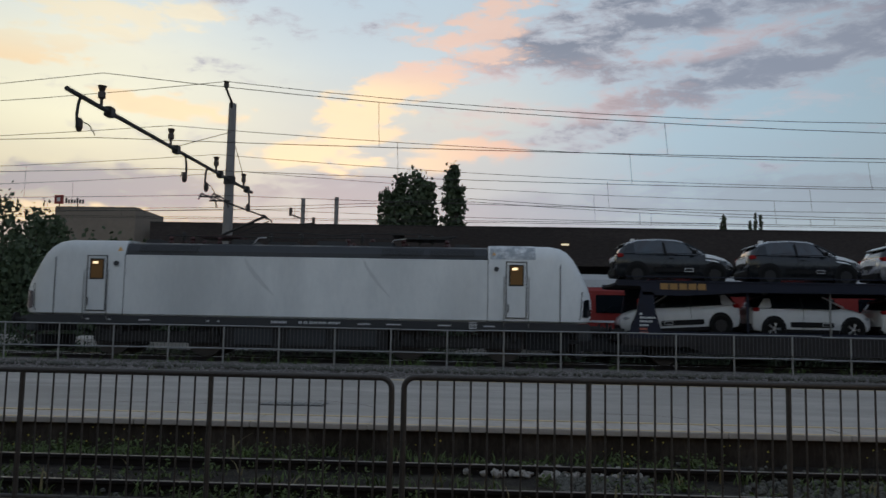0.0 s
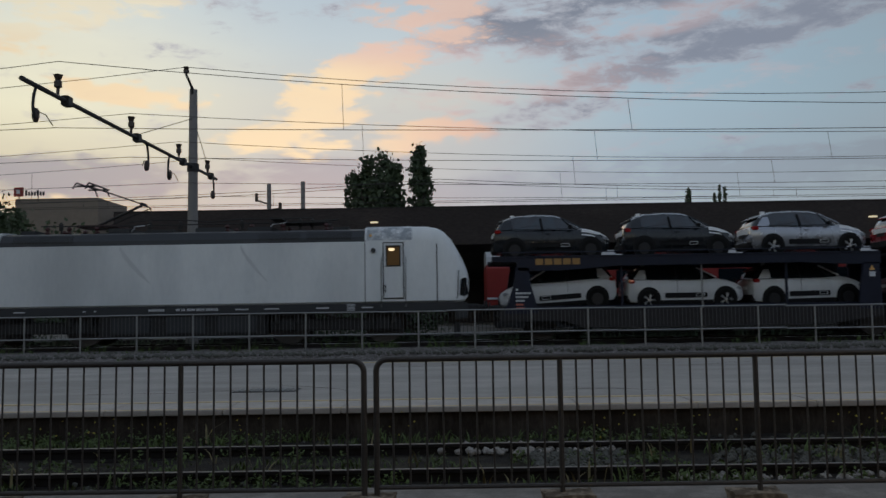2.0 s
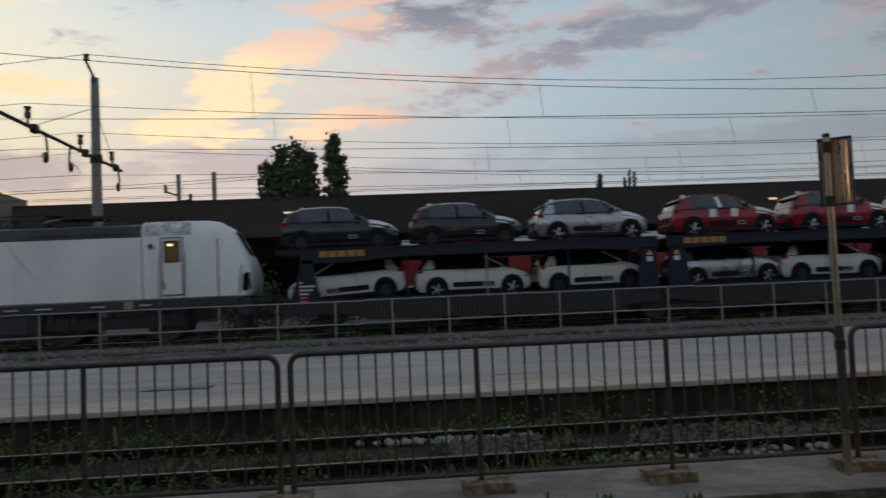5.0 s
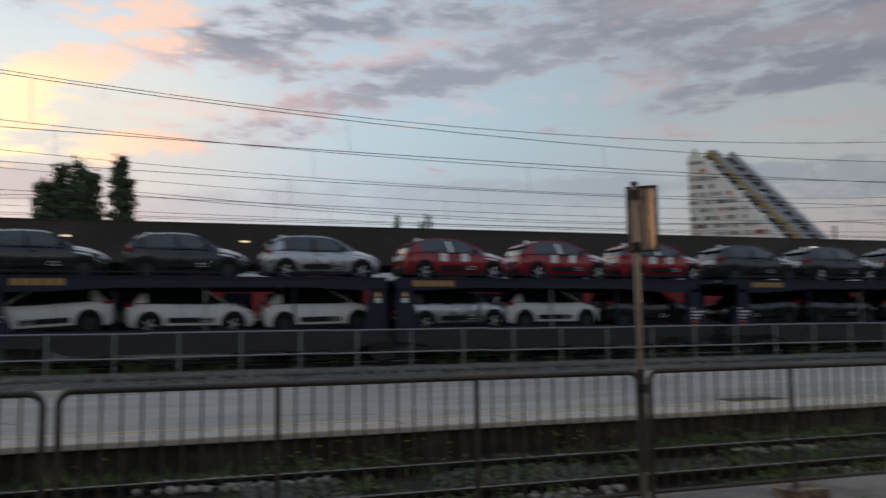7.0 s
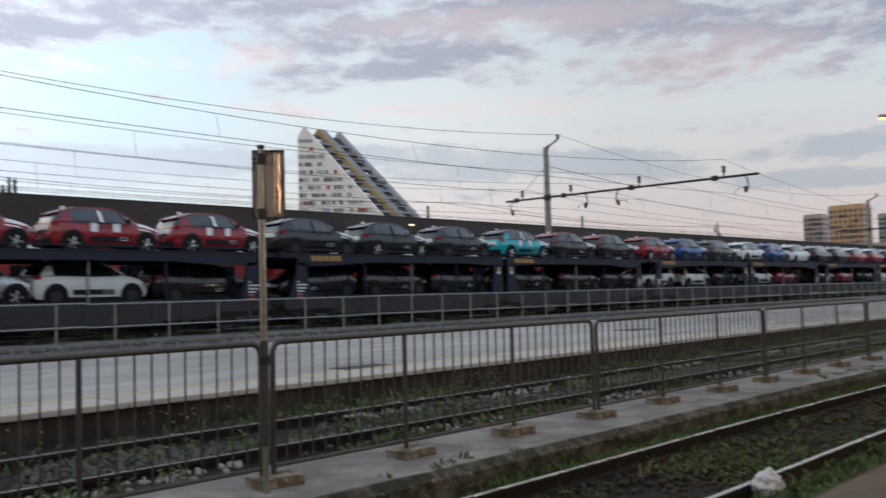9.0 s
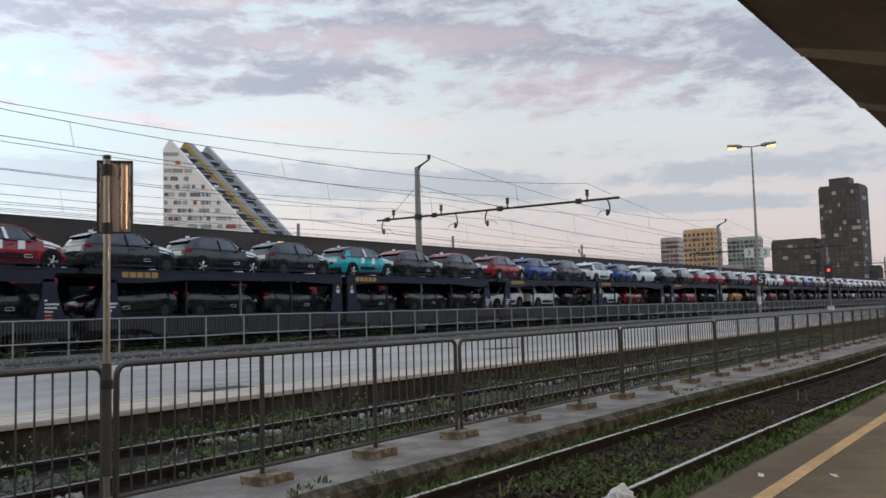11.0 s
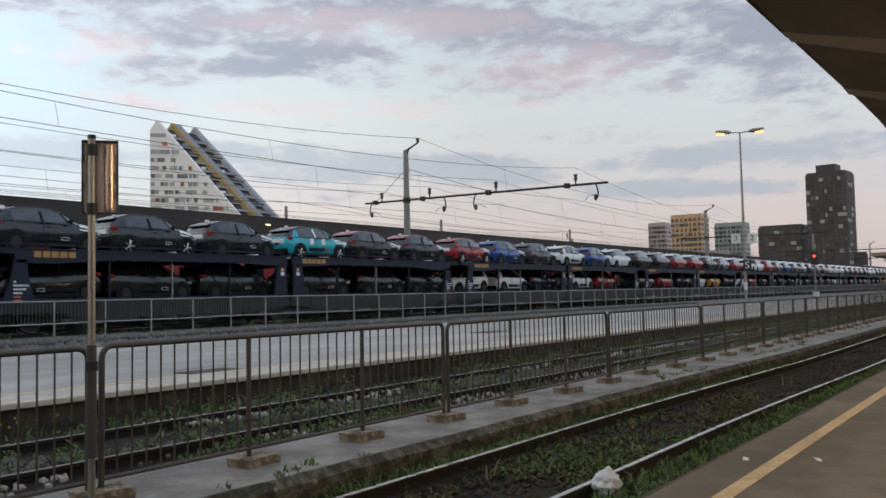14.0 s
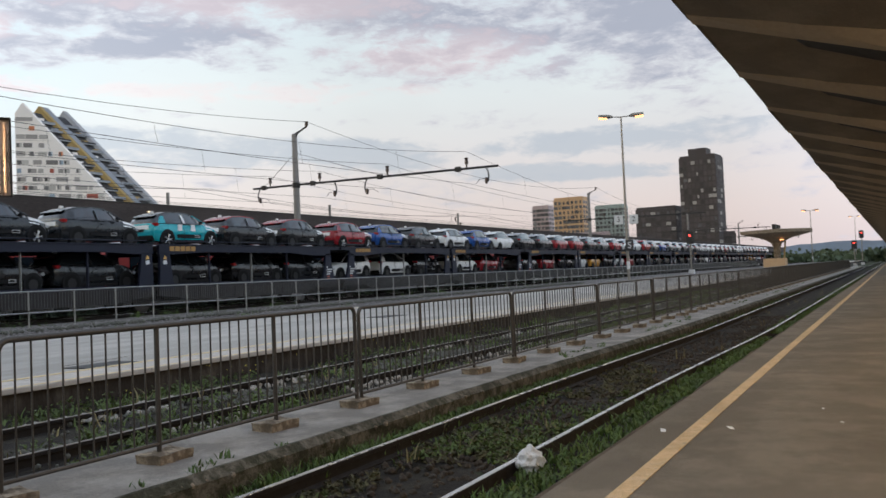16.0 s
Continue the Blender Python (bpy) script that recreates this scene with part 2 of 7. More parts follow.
def two_tone(name, a, b_col, rough, scale, lo=0.45, hi=0.6, bump=0.0, bump_scale=60.0, third=None, stretch=(1, 1, 1), grain=0.25):
    """A ground material: two colours in patches, a fine grain over both."""
    mt = bpy.data.materials.new(name)
    mt.use_nodes = True
    nt = mt.node_tree
    N, L = nt.nodes.new, nt.links.new
    b = nt.nodes["Principled BSDF"]
    b.inputs["Roughness"].default_value = rough
    b.inputs["Specular IOR Level"].default_value = 0.25
    tc, mp = N("ShaderNodeTexCoord"), N("ShaderNodeMapping")
    mp.inputs["Scale"].default_value = stretch
    L(tc.outputs["Object"], mp.inputs[0])
    n1, n2, n3 = (N("ShaderNodeTexNoise") for _ in range(3))
    for n, s, d in ((n1, scale, 6), (n2, bump_scale, 4), (n3, scale * 0.23, 3)):
        n.inputs["Scale"].default_value, n.inputs["Detail"].default_value, n.inputs["Roughness"].default_value = s, d, 0.68
        L(mp.outputs[0], n.inputs["Vector"])
    rp = N("ShaderNodeValToRGB")
    els = rp.color_ramp.elements
    els[0].position, els[0].color = lo, (*a, 1)
    els[1].position, els[1].color = hi, (*b_col, 1)
    if third:
        e = els.new(min(hi + 0.12, 1))
        e.color = (*third, 1)
    L(n1.outputs[0], rp.inputs[0])
    gr = N("ShaderNodeMapRange")
    gr.inputs["From Min"].default_value, gr.inputs["From Max"].default_value = 0.3, 0.7
    gr.inputs["To Min"].default_value, gr.inputs["To Max"].default_value = 1 - grain, 1 + grain
    L(n2.outputs[0], gr.inputs[0])
    st = N("ShaderNodeMapRange")
    st.inputs["From Min"].default_value, st.inputs["From Max"].default_value = 0.35, 0.65
    st.inputs["To Min"].default_value, st.inputs["To Max"].default_value = 0.85, 1.12
    L(n3.outputs[0], st.inputs[0])
    mu = N("ShaderNodeMath")
    mu.operation = "MULTIPLY"
    L(gr.outputs[0], mu.inputs[0])
    L(st.outputs[0], mu.inputs[1])
    hsv = N("ShaderNodeHueSaturation")
    L(rp.outputs[0], hsv.inputs["Color"])
    L(mu.outputs[0], hsv.inputs["Value"])
    L(hsv.outputs[0], b.inputs["Base Color"])
    if bump:
        bp = N("ShaderNodeBump")
        bp.inputs["Strength"].default_value, bp.inputs["Distance"].default_value = 1.0, bump
        L(n2.outputs[0], bp.inputs["Height"])
        L(bp.outputs[0], b.inputs["Normal"])
    return mt


M = {}
M["asphalt_brown"] = two_tone("worn_brown_asphalt", (0.175, 0.145, 0.108), (0.235, 0.197, 0.148), 0.9, 1.2, bump=0.004, bump_scale=140)
M["asphalt_pale"] = two_tone("pale_platform_asphalt", (0.37, 0.345, 0.31), (0.455, 0.425, 0.385), 0.85, 0.7, bump=0.003, bump_scale=120, stretch=(0.5, 1.4, 1), grain=0.12)
M["concrete_edge"] = two_tone("pale_concrete_edging", (0.44, 0.40, 0.36), (0.56, 0.51, 0.455), 0.85, 1.5, bump=0.004, bump_scale=60, grain=0.14)
M["slab"] = two_tone("weathered_concrete", (0.22, 0.20, 0.178), (0.34, 0.31, 0.275), 0.9, 1.6, bump=0.006, bump_scale=70, grain=0.2)
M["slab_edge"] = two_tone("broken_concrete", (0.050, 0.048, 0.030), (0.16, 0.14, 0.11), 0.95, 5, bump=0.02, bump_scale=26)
M["wall_dark"] = two_tone("stained_dark_concrete", (0.035, 0.028, 0.022), (0.07, 0.058, 0.047), 0.95, 2.2, bump=0.01, bump_scale=30, stretch=(1, 1, 0.35))
M["dirt"] = two_tone("track_dirt", (0.020, 0.017, 0.014), (0.042, 0.036, 0.026), 0.95, 2.5, bump=0.03, bump_scale=24, third=(0.035, 0.052, 0.018))
M["dirt_edge"] = two_tone("brown_platform_edge", (0.075, 0.055, 0.036), (0.12, 0.09, 0.06), 0.95, 3, bump=0.02, bump_scale=30)
M["gravel"] = two_tone("grey_ballast", (0.12, 0.11, 0.10), (0.24, 0.22, 0.21), 0.95, 9, bump=0.04, bump_scale=18)
M["grass_ground"] = two_tone("rough_ground", (0.03, 0.036, 0.018), (0.06, 0.065, 0.03), 0.95, 0.3, bump=0.05, bump_scale=8, third=(0.08, 0.07, 0.05))
M["pale_stone"] = material("pale_broken_stone", (0.34, 0.32, 0.29), 0.9, vary=0.4, scale=12, bump=0.004)
M["weed"] = material("mid_green_weeds", (0.085, 0.125, 0.03), 0.7, vary=0.5, scale=3)
M["weed_brown"] = material("brown_green_weeds", (0.085, 0.078, 0.035), 0.8, vary=0.45, scale=3)
M["stone"] = material("ballast_stone", (0.10, 0.10, 0.086), 0.9, vary=0.35, scale=12, bump=0.004)
M["yellow_line"] = two_tone("worn_yellow_paint", (0.62, 0.43, 0.23), (0.70, 0.51, 0.30), 0.8, 8, bump=0.002, bump_scale=120, third=(0.22, 0.17, 0.12))
M["pale_line"] = material("faded_yellow_line", (0.62, 0.50, 0.30), 0.85, vary=0.25, scale=3, fine=12)
M["fence_paint"] = material("grey_brown_fence_paint", (0.068, 0.060, 0.053), 0.5, metal=0.25, vary=0.35, scale=5, bump=0.001)
M["galvanised"] = material("galvanised_steel", (0.30, 0.30, 0.29), 0.5, metal=0.6, vary=0.25, scale=4)
M["fence_bar"] = material("dark_galvanised_bar", (0.09, 0.09, 0.09), 0.6, metal=0.4, vary=0.2, scale=4)
M["block"] = two_tone("rough_concrete_block", (0.16, 0.125, 0.09), (0.34, 0.28, 0.21), 0.95, 7, bump=0.015, bump_scale=30)
M["rail_side"] = material("rusty_rail", (0.016, 0.012, 0.010), 0.85, metal=0.2, vary=0.3, scale=8, bump=0.002)
M["rail_top"] = material("polished_rail_head", (0.55, 0.54, 0.53), 0.30, metal=1.0, vary=0.1, scale=3)
M["rail_dull"] = material("dull_little_used_rail_head", (0.20, 0.18, 0.165), 0.5, metal=0.9, vary=0.3, scale=1.5)
M["sleeper"] = material("old_timber_sleeper", (0.05, 0.037, 0.026), 0.9, vary=0.4, scale=5, bump=0.006, stretch=(3, 1, 1), random_tone=0.25)
M["grass"] = material("grass_blades", (0.075, 0.125, 0.025), 0.7, vary=0.45, scale=2.5)
M["dry_grass"] = material("dry_stalks", (0.20, 0.17, 0.08), 0.8, vary=0.3, scale=2.5)
M["leaf"] = material("dark_leaves", (0.055, 0.08, 0.038), 0.7, vary=0.4, scale=1.2)
M["bark"] = material("bark", (0.06, 0.045, 0.035), 0.9, vary=0.3, scale=5, bump=0.01)
M["flower"] = material("yellow_flowers", (0.6, 0.5, 0.08), 0.7, vary=0.1)
M["sign_back"] = material("bare_aluminium_sign_back", (0.78, 0.58, 0.45), 0.3, metal=0.75, vary=0.07, scale=5, stretch=(3, 3, 0.4))
M["sign_rim"] = material("dark_sign_edge", (0.045, 0.035, 0.03), 0.5, metal=0.3, vary=0.1)
M["black_clamp"] = material("black_clamp", (0.015, 0.014, 0.014), 0.5, vary=0.1)
M["post_grey"] = material("grey_steel_post", (0.27, 0.25, 0.22), 0.5, metal=0.5, vary=0.2, scale=4)
M["post_bright"] = material("bare_steel_post", (0.36, 0.33, 0.29), 0.36, metal=0.8, vary=0.15, scale=4)
M["bag"] = material("thin_white_plastic", (0.75, 0.75, 0.76), 0.35, vary=0.12, scale=9, bump=0.01)
M["paper"] = material("white_paper_scrap", (0.8, 0.8, 0.78), 0.8, vary=0.05)
M["loco_white"] = two_tone("white_loco_paint", (0.66, 0.68, 0.68), (0.72, 0.735, 0.73), 0.42, 0.8, bump=0.0, bump_scale=10, stretch=(1, 1, 0.35), grain=0.03)
M["loco_grey"] = material("dark_grey_loco_roof", (0.035, 0.038, 0.043), 0.55, vary=0.2, scale=3)
M["loco_frame"] = material("dark_grey_loco_frame", (0.03, 0.032, 0.036), 0.6, vary=0.25, scale=3)
M["silver_film"] = two_tone("peeling_silver_roof_paint", (0.36, 0.39, 0.42), (0.74, 0.76, 0.77), 0.35, 3.5, bump=0.002, bump_scale=20)
M["seam"] = material("black_rubber_seam", (0.02, 0.02, 0.02), 0.7, vary=0.0)
M["glass_dark"] = material("dark_tinted_glass", (0.008, 0.012, 0.016), 0.02, vary=0.0, spec=0.7, coat=0.5)
M["window_lit"] = material("lit_cab_window", (0.10, 0.06, 0.03), 0.12, vary=0.0, glow=(1.0, 0.55, 0.2), strength=0.05)
M["cab_lamp"] = material("cab_lamp", (0.9, 0.8, 0.6), 0.3, vary=0.0, glow=(1.0, 0.72, 0.38), strength=3.0)
M["bogie"] = material("grimy_bogie", (0.022, 0.021, 0.021), 0.8, vary=0.4, scale=6, bump=0.004)
M["wheel_steel"] = material("wheel_steel", (0.07, 0.062, 0.056), 0.6, metal=0.5, vary=0.3, scale=6)
M["panto_red"] = material("dull_red_insulator", (0.055, 0.016, 0.015), 0.5, vary=0.2)
M["dark_metal"] = material("dark_weathered_metal", (0.035, 0.034, 0.033), 0.6, metal=0.4, vary=0.25, scale=5)
M["warn"] = material("yellow_warning_sticker", (0.75, 0.42, 0.12), 0.5, vary=0.05)
M["white_mark"] = material("white_lettering", (0.62, 0.63, 0.64), 0.6, vary=0.05)
M["red_mark"] = material("red_lettering", (0.42, 0.12, 0.08), 0.6, vary=0.05)
M["wagon_blue"] = material("dark_blue_wagon_paint", (0.013, 0.016, 0.031), 0.5, vary=0.3, scale=2.5, bump=0.001, spec=0.3)
M["wagon_brown"] = material("grimy_wagon_sill", (0.020, 0.017, 0.017), 0.8, vary=0.4, scale=2.5, bump=0.002, random_tone=0.2)
M["gold"] = material("ochre_lettering", (0.36, 0.20, 0.06), 0.55, vary=0.15, scale=6)
M["cladding"] = material("black_plastic_cladding", (0.010, 0.010, 0.011), 0.6, vary=0.1, spec=0.2)
M["tyre"] = material("tyre_rubber", (0.008, 0.008, 0.008), 0.85, vary=0.1, spec=0.2)
M["rim"] = material("light_alloy_rim", (0.55, 0.56, 0.57), 0.3, metal=0.8, vary=0.05)
M["rim_dark"] = material("black_steel_rim", (0.03, 0.03, 0.032), 0.45, metal=0.5, vary=0.05)
M["tail_red"] = material("red_tail_lamp", (0.30, 0.012, 0.014), 0.15, vary=0.0, coat=0.5)
M["head_glass"] = material("clear_headlamp", (0.35, 0.37, 0.40), 0.12, vary=0.0, coat=0.5)
M["film"] = material("white_transport_film", (0.78, 0.79, 0.80), 0.4, vary=0.06, scale=8, bump=0.002)
PAINT = {}
for nm, c, me in (("dark_grey", (0.013, 0.016, 0.020), 0.0), ("silver", (0.36, 0.37, 0.40), 0.6), ("red", (0.25, 0.012, 0.02), 0.0), ("teal", (0.01, 0.34, 0.40), 0.1),
                  ("black", (0.009, 0.009, 0.011), 0.0), ("blue", (0.007, 0.06, 0.25), 0.1), ("white", (0.66, 0.67, 0.68), 0.0), ("brown_grey", (0.03, 0.027, 0.030), 0.0),
                  ("mid_grey", (0.16, 0.165, 0.175), 0.5), ("yellow", (0.5, 0.24, 0.03), 0.1)):
    PAINT[nm] = material(nm + "_car_paint", c, 0.26, metal=me, vary=0.05, scale=2, coat=0.45, spec=0.3)
M["coach_red"] = material("red_coach_paint", (0.26, 0.022, 0.018), 0.5, vary=0.15, scale=1.5)
M["coach_grey"] = material("pale_grey_coach_roof", (0.40, 0.40, 0.40), 0.6, vary=0.15, scale=2)
M["canopy_dark"] = two_tone("dark_brown_canopy", (0.050, 0.041, 0.038), (0.066, 0.054, 0.050), 0.8, 0.5, bump=0.004, bump_scale=14, stretch=(0.3, 1, 1))
M["canopy_own"] = two_tone("brown_canopy_soffit", (0.19, 0.16, 0.128), (0.24, 0.205, 0.165), 0.85, 0.9, bump=0.003, bump_scale=40, grain=0.08)
M["unseen_wall"] = two_tone("dark_unseen_wall_render", (0.055, 0.052, 0.05), (0.085, 0.08, 0.075), 0.9, 0.6, bump=0.003, bump_scale=30)
M["canopy_rib"] = material("tan_canopy_rib", (0.36, 0.29, 0.21), 0.8, vary=0.15, scale=2)
M["canopy_fold_shade"] = material("black_fold_shade", (0.012, 0.011, 0.011), 0.8, vary=0.2, scale=2)
M["concrete_mast"] = material("grey_concrete_mast", (0.23, 0.22, 0.21), 0.8, vary=0.2, scale=4, bump=0.002)
M["wire"] = material("dark_wire", (0.05, 0.045, 0.042), 0.6, metal=0.3, vary=0.0)
M["insulator"] = material("brown_insulator", (0.045, 0.03, 0.024), 0.35, vary=0.1)
M["lamp_glow"] = material("sodium_lamp_lens", (1.0, 0.7, 0.4), 0.3, vary=0.0, glow=(1.0, 0.42, 0.16), strength=1.9)
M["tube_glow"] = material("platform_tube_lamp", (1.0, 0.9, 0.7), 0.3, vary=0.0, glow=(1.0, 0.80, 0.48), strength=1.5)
M["signal_red"] = material("red_signal_lens", (0.8, 0.05, 0.05), 0.3, vary=0.0, glow=(1.0, 0.05, 0.04), strength=2.5)
M["plate_white"] = material("white_enamel_plate", (0.62, 0.63, 0.64), 0.4, vary=0.06)
M["plate_black"] = material("black_plate", (0.02, 0.02, 0.022), 0.5, vary=0.05)
M["tower_dark"] = material("dark_slate_cladding", (0.062, 0.052, 0.052), 0.7, vary=0.2, scale=0.4, fine=12)
M["tower_panel"] = material("dark_cladding_panel", (0.072, 0.061, 0.060), 0.65, vary=0.15, scale=0.3, random_tone=0.35)
M["tower_light"] = material("pale_loggia", (0.36, 0.34, 0.32), 0.7, vary=0.15, scale=0.4)
M["block_ochre"] = material("ochre_block", (0.56, 0.36, 0.20), 0.8, vary=0.12, scale=0.2)
M["block_pink"] = material("pale_pink_block", (0.42, 0.34, 0.34), 0.8, vary=0.1, scale=0.2)
M["block_green"] = material("pale_green_block", (0.30, 0.36, 0.34), 0.8, vary=0.1, scale=0.2)
M["win_far"] = material("distant_window", (0.10, 0.10, 0.105), 0.25, vary=0.1, random_tone=0.5)
M["facade_white"] = material("white_facade", (0.86, 0.81, 0.77), 0.75, vary=0.07, scale=0.3)
for nm, c in (("grey", (0.33, 0.31, 0.30)), ("pale", (0.46, 0.44, 0.42)), ("dark", (0.15, 0.14, 0.14)), ("orange", (0.55, 0.18, 0.07)), ("blue", (0.28, 0.36, 0.44)), ("rust", (0.36, 0.08, 0.05))):
    M["fac_" + nm] = material("facade_panel_" + nm, c, 0.45, vary=0.12, scale=0.6, random_tone=0.15)
M["fin_yellow"] = material("ochre_fin", (0.36, 0.25, 0.09), 0.7, vary=0.12, scale=0.4)
M["fin_pale"] = material("pale_grey_fin", (0.36, 0.37, 0.39), 0.7, vary=0.12, scale=0.3)
M["fin_grey"] = material("grey_fin", (0.24, 0.26, 0.29), 0.6, vary=0.12, scale=0.4)
# near-black puts the terraces' shade into the colour; some parapets share it
M["terrace"] = material("terrace_shade_and_parapet", (0.035, 0.034, 0.036), 0.7, vary=0.2, scale=0.4)
M["office"] = material("brown_office_facade", (0.21, 0.175, 0.14), 0.8, vary=0.15, scale=0.2)
M["hill"] = material("hazy_hills", (0.18, 0.23, 0.30), 1.0, vary=0.12, scale=0.004)


# ---- mesh helpers ----
def box(bm, x0, x1, y0, y1, z0, z1):
    v = [bm.verts.new(p) for p in ((x0, y0, z0), (x1, y0, z0), (x1, y1, z0), (x0, y1, z0), (x0, y0, z1), (x1, y0, z1), (x1, y1, z1), (x0, y1, z1))]
    for f in ((3, 2, 1, 0), (4, 5, 6, 7), (0, 1, 5, 4), (1, 2, 6, 5), (2, 3, 7, 6), (3, 0, 4, 7)):
        bm.faces.new([v[i] for i in f])
    return bm


def loft(bm, loops, close=True, caps=True):
    """Skin a list of point loops of equal length."""
    rows = [[bm.verts.new(p) for p in loop] for loop in loops]
    n = len(rows[0])
    for a, b in zip(rows, rows[1:]):
        for i in range(n if close else n - 1):
            j = (i + 1) % n
            bm.faces.new((a[i], a[j], b[j], b[i]))
    if caps and close:
        bm.faces.new(rows[0][::-1])
        bm.faces.new(rows[-1])
    return bm


def tube(bm, pts, r, seg=8, caps=True):
    pts = [Vector(p) for p in pts]
    loops = []
    side = None
    for i, p in enumerate(pts):
        d = (pts[min(i + 1, len(pts) - 1)] - pts[max(i - 1, 0)]).normalized()
        if side is None:
            side = d.cross(Vector((0, 0, 1)) if abs(d.z) < 0.9 else Vector((0, 1, 0))).normalized()
        side = (side - d * side.dot(d)).normalized()
        other = d.cross(side)
        rr = r[i] if isinstance(r, (list, tuple)) else r
        loops.append([p + rr * (math.cos(2 * math.pi * k / seg) * side + math.sin(2 * math.pi * k / seg) * other) for k in range(seg)])
    return loft(bm, loops, True, caps)


def prism(bm, pts, y0, y1):
    """A side view (x, z) drawn out from y0 to y1."""
    return loft(bm, [[(x, y0, z) for x, z in pts], [(x, y1, z) for x, z in pts]])


def disc(bm, c, r, y0, y1, seg=20):
    return loft(bm, [[(c[0] + r * math.cos(2 * math.pi * k / seg), y, c[1] + r * math.sin(2 * math.pi * k / seg)) for k in range(seg)] for y in (y0, y1)])


def mesh_of(name, bm, mat, bevel=0.0, smooth=False):
    bmesh.ops.recalc_face_normals(bm, faces=bm.faces)
    if bevel:
        bmesh.ops.bevel(bm, geom=[e for e in bm.edges if e.is_manifold and e.calc_face_angle(0) > 0.5], offset=bevel, segments=2, affect="EDGES", clamp_overlap=True)
    if smooth:
        for f in bm.faces:
            f.smooth = True
    me = bpy.data.meshes.new(name)
    bm.to_mesh(me)
    bm.free()
    me.materials.append(mat)
    if smooth:
        me.set_sharp_from_angle(angle=radians(40))
    return me


def part(name, bm, mat, parent=None, label="", bevel=0.0, smooth=False, at=None):
    ob = new(name, bm if isinstance(bm, bpy.types.Mesh) else mesh_of(name, bm, mat, bevel, smooth))
    if parent:
        ob.parent = parent
    if label:
        ob["label"] = label
    if at is not None:
        ob.matrix_basis = at
    return ob


def thing(name, label, category, group="", m=None, kind=""):
    ob = new(name)
    ob.empty_display_size = 0.2
    tagged(ob, label, category, group, kind)
    if m is not None:
        ob.matrix_basis = m
    return ob


def solid(name, bm, mat, label, category="", kind="", bevel=0.0, smooth=False, group="", m=None):
    ob = part(name, bm, mat, None, "", bevel, smooth)
    tagged(ob, label, category, group, kind)
    if m is not None:
        ob.matrix_basis = m
    return ob


B = bmesh.new


def drift(x):
    """The near track swings a little towards the platform."""
    f = min(max((x - 10.0) / 14.0, 0.0), 1.0)
    return -0.3 * f * f * (3 - 2 * f)



# ---- ground and setting ----
X0, X1 = -60.0, 330.0


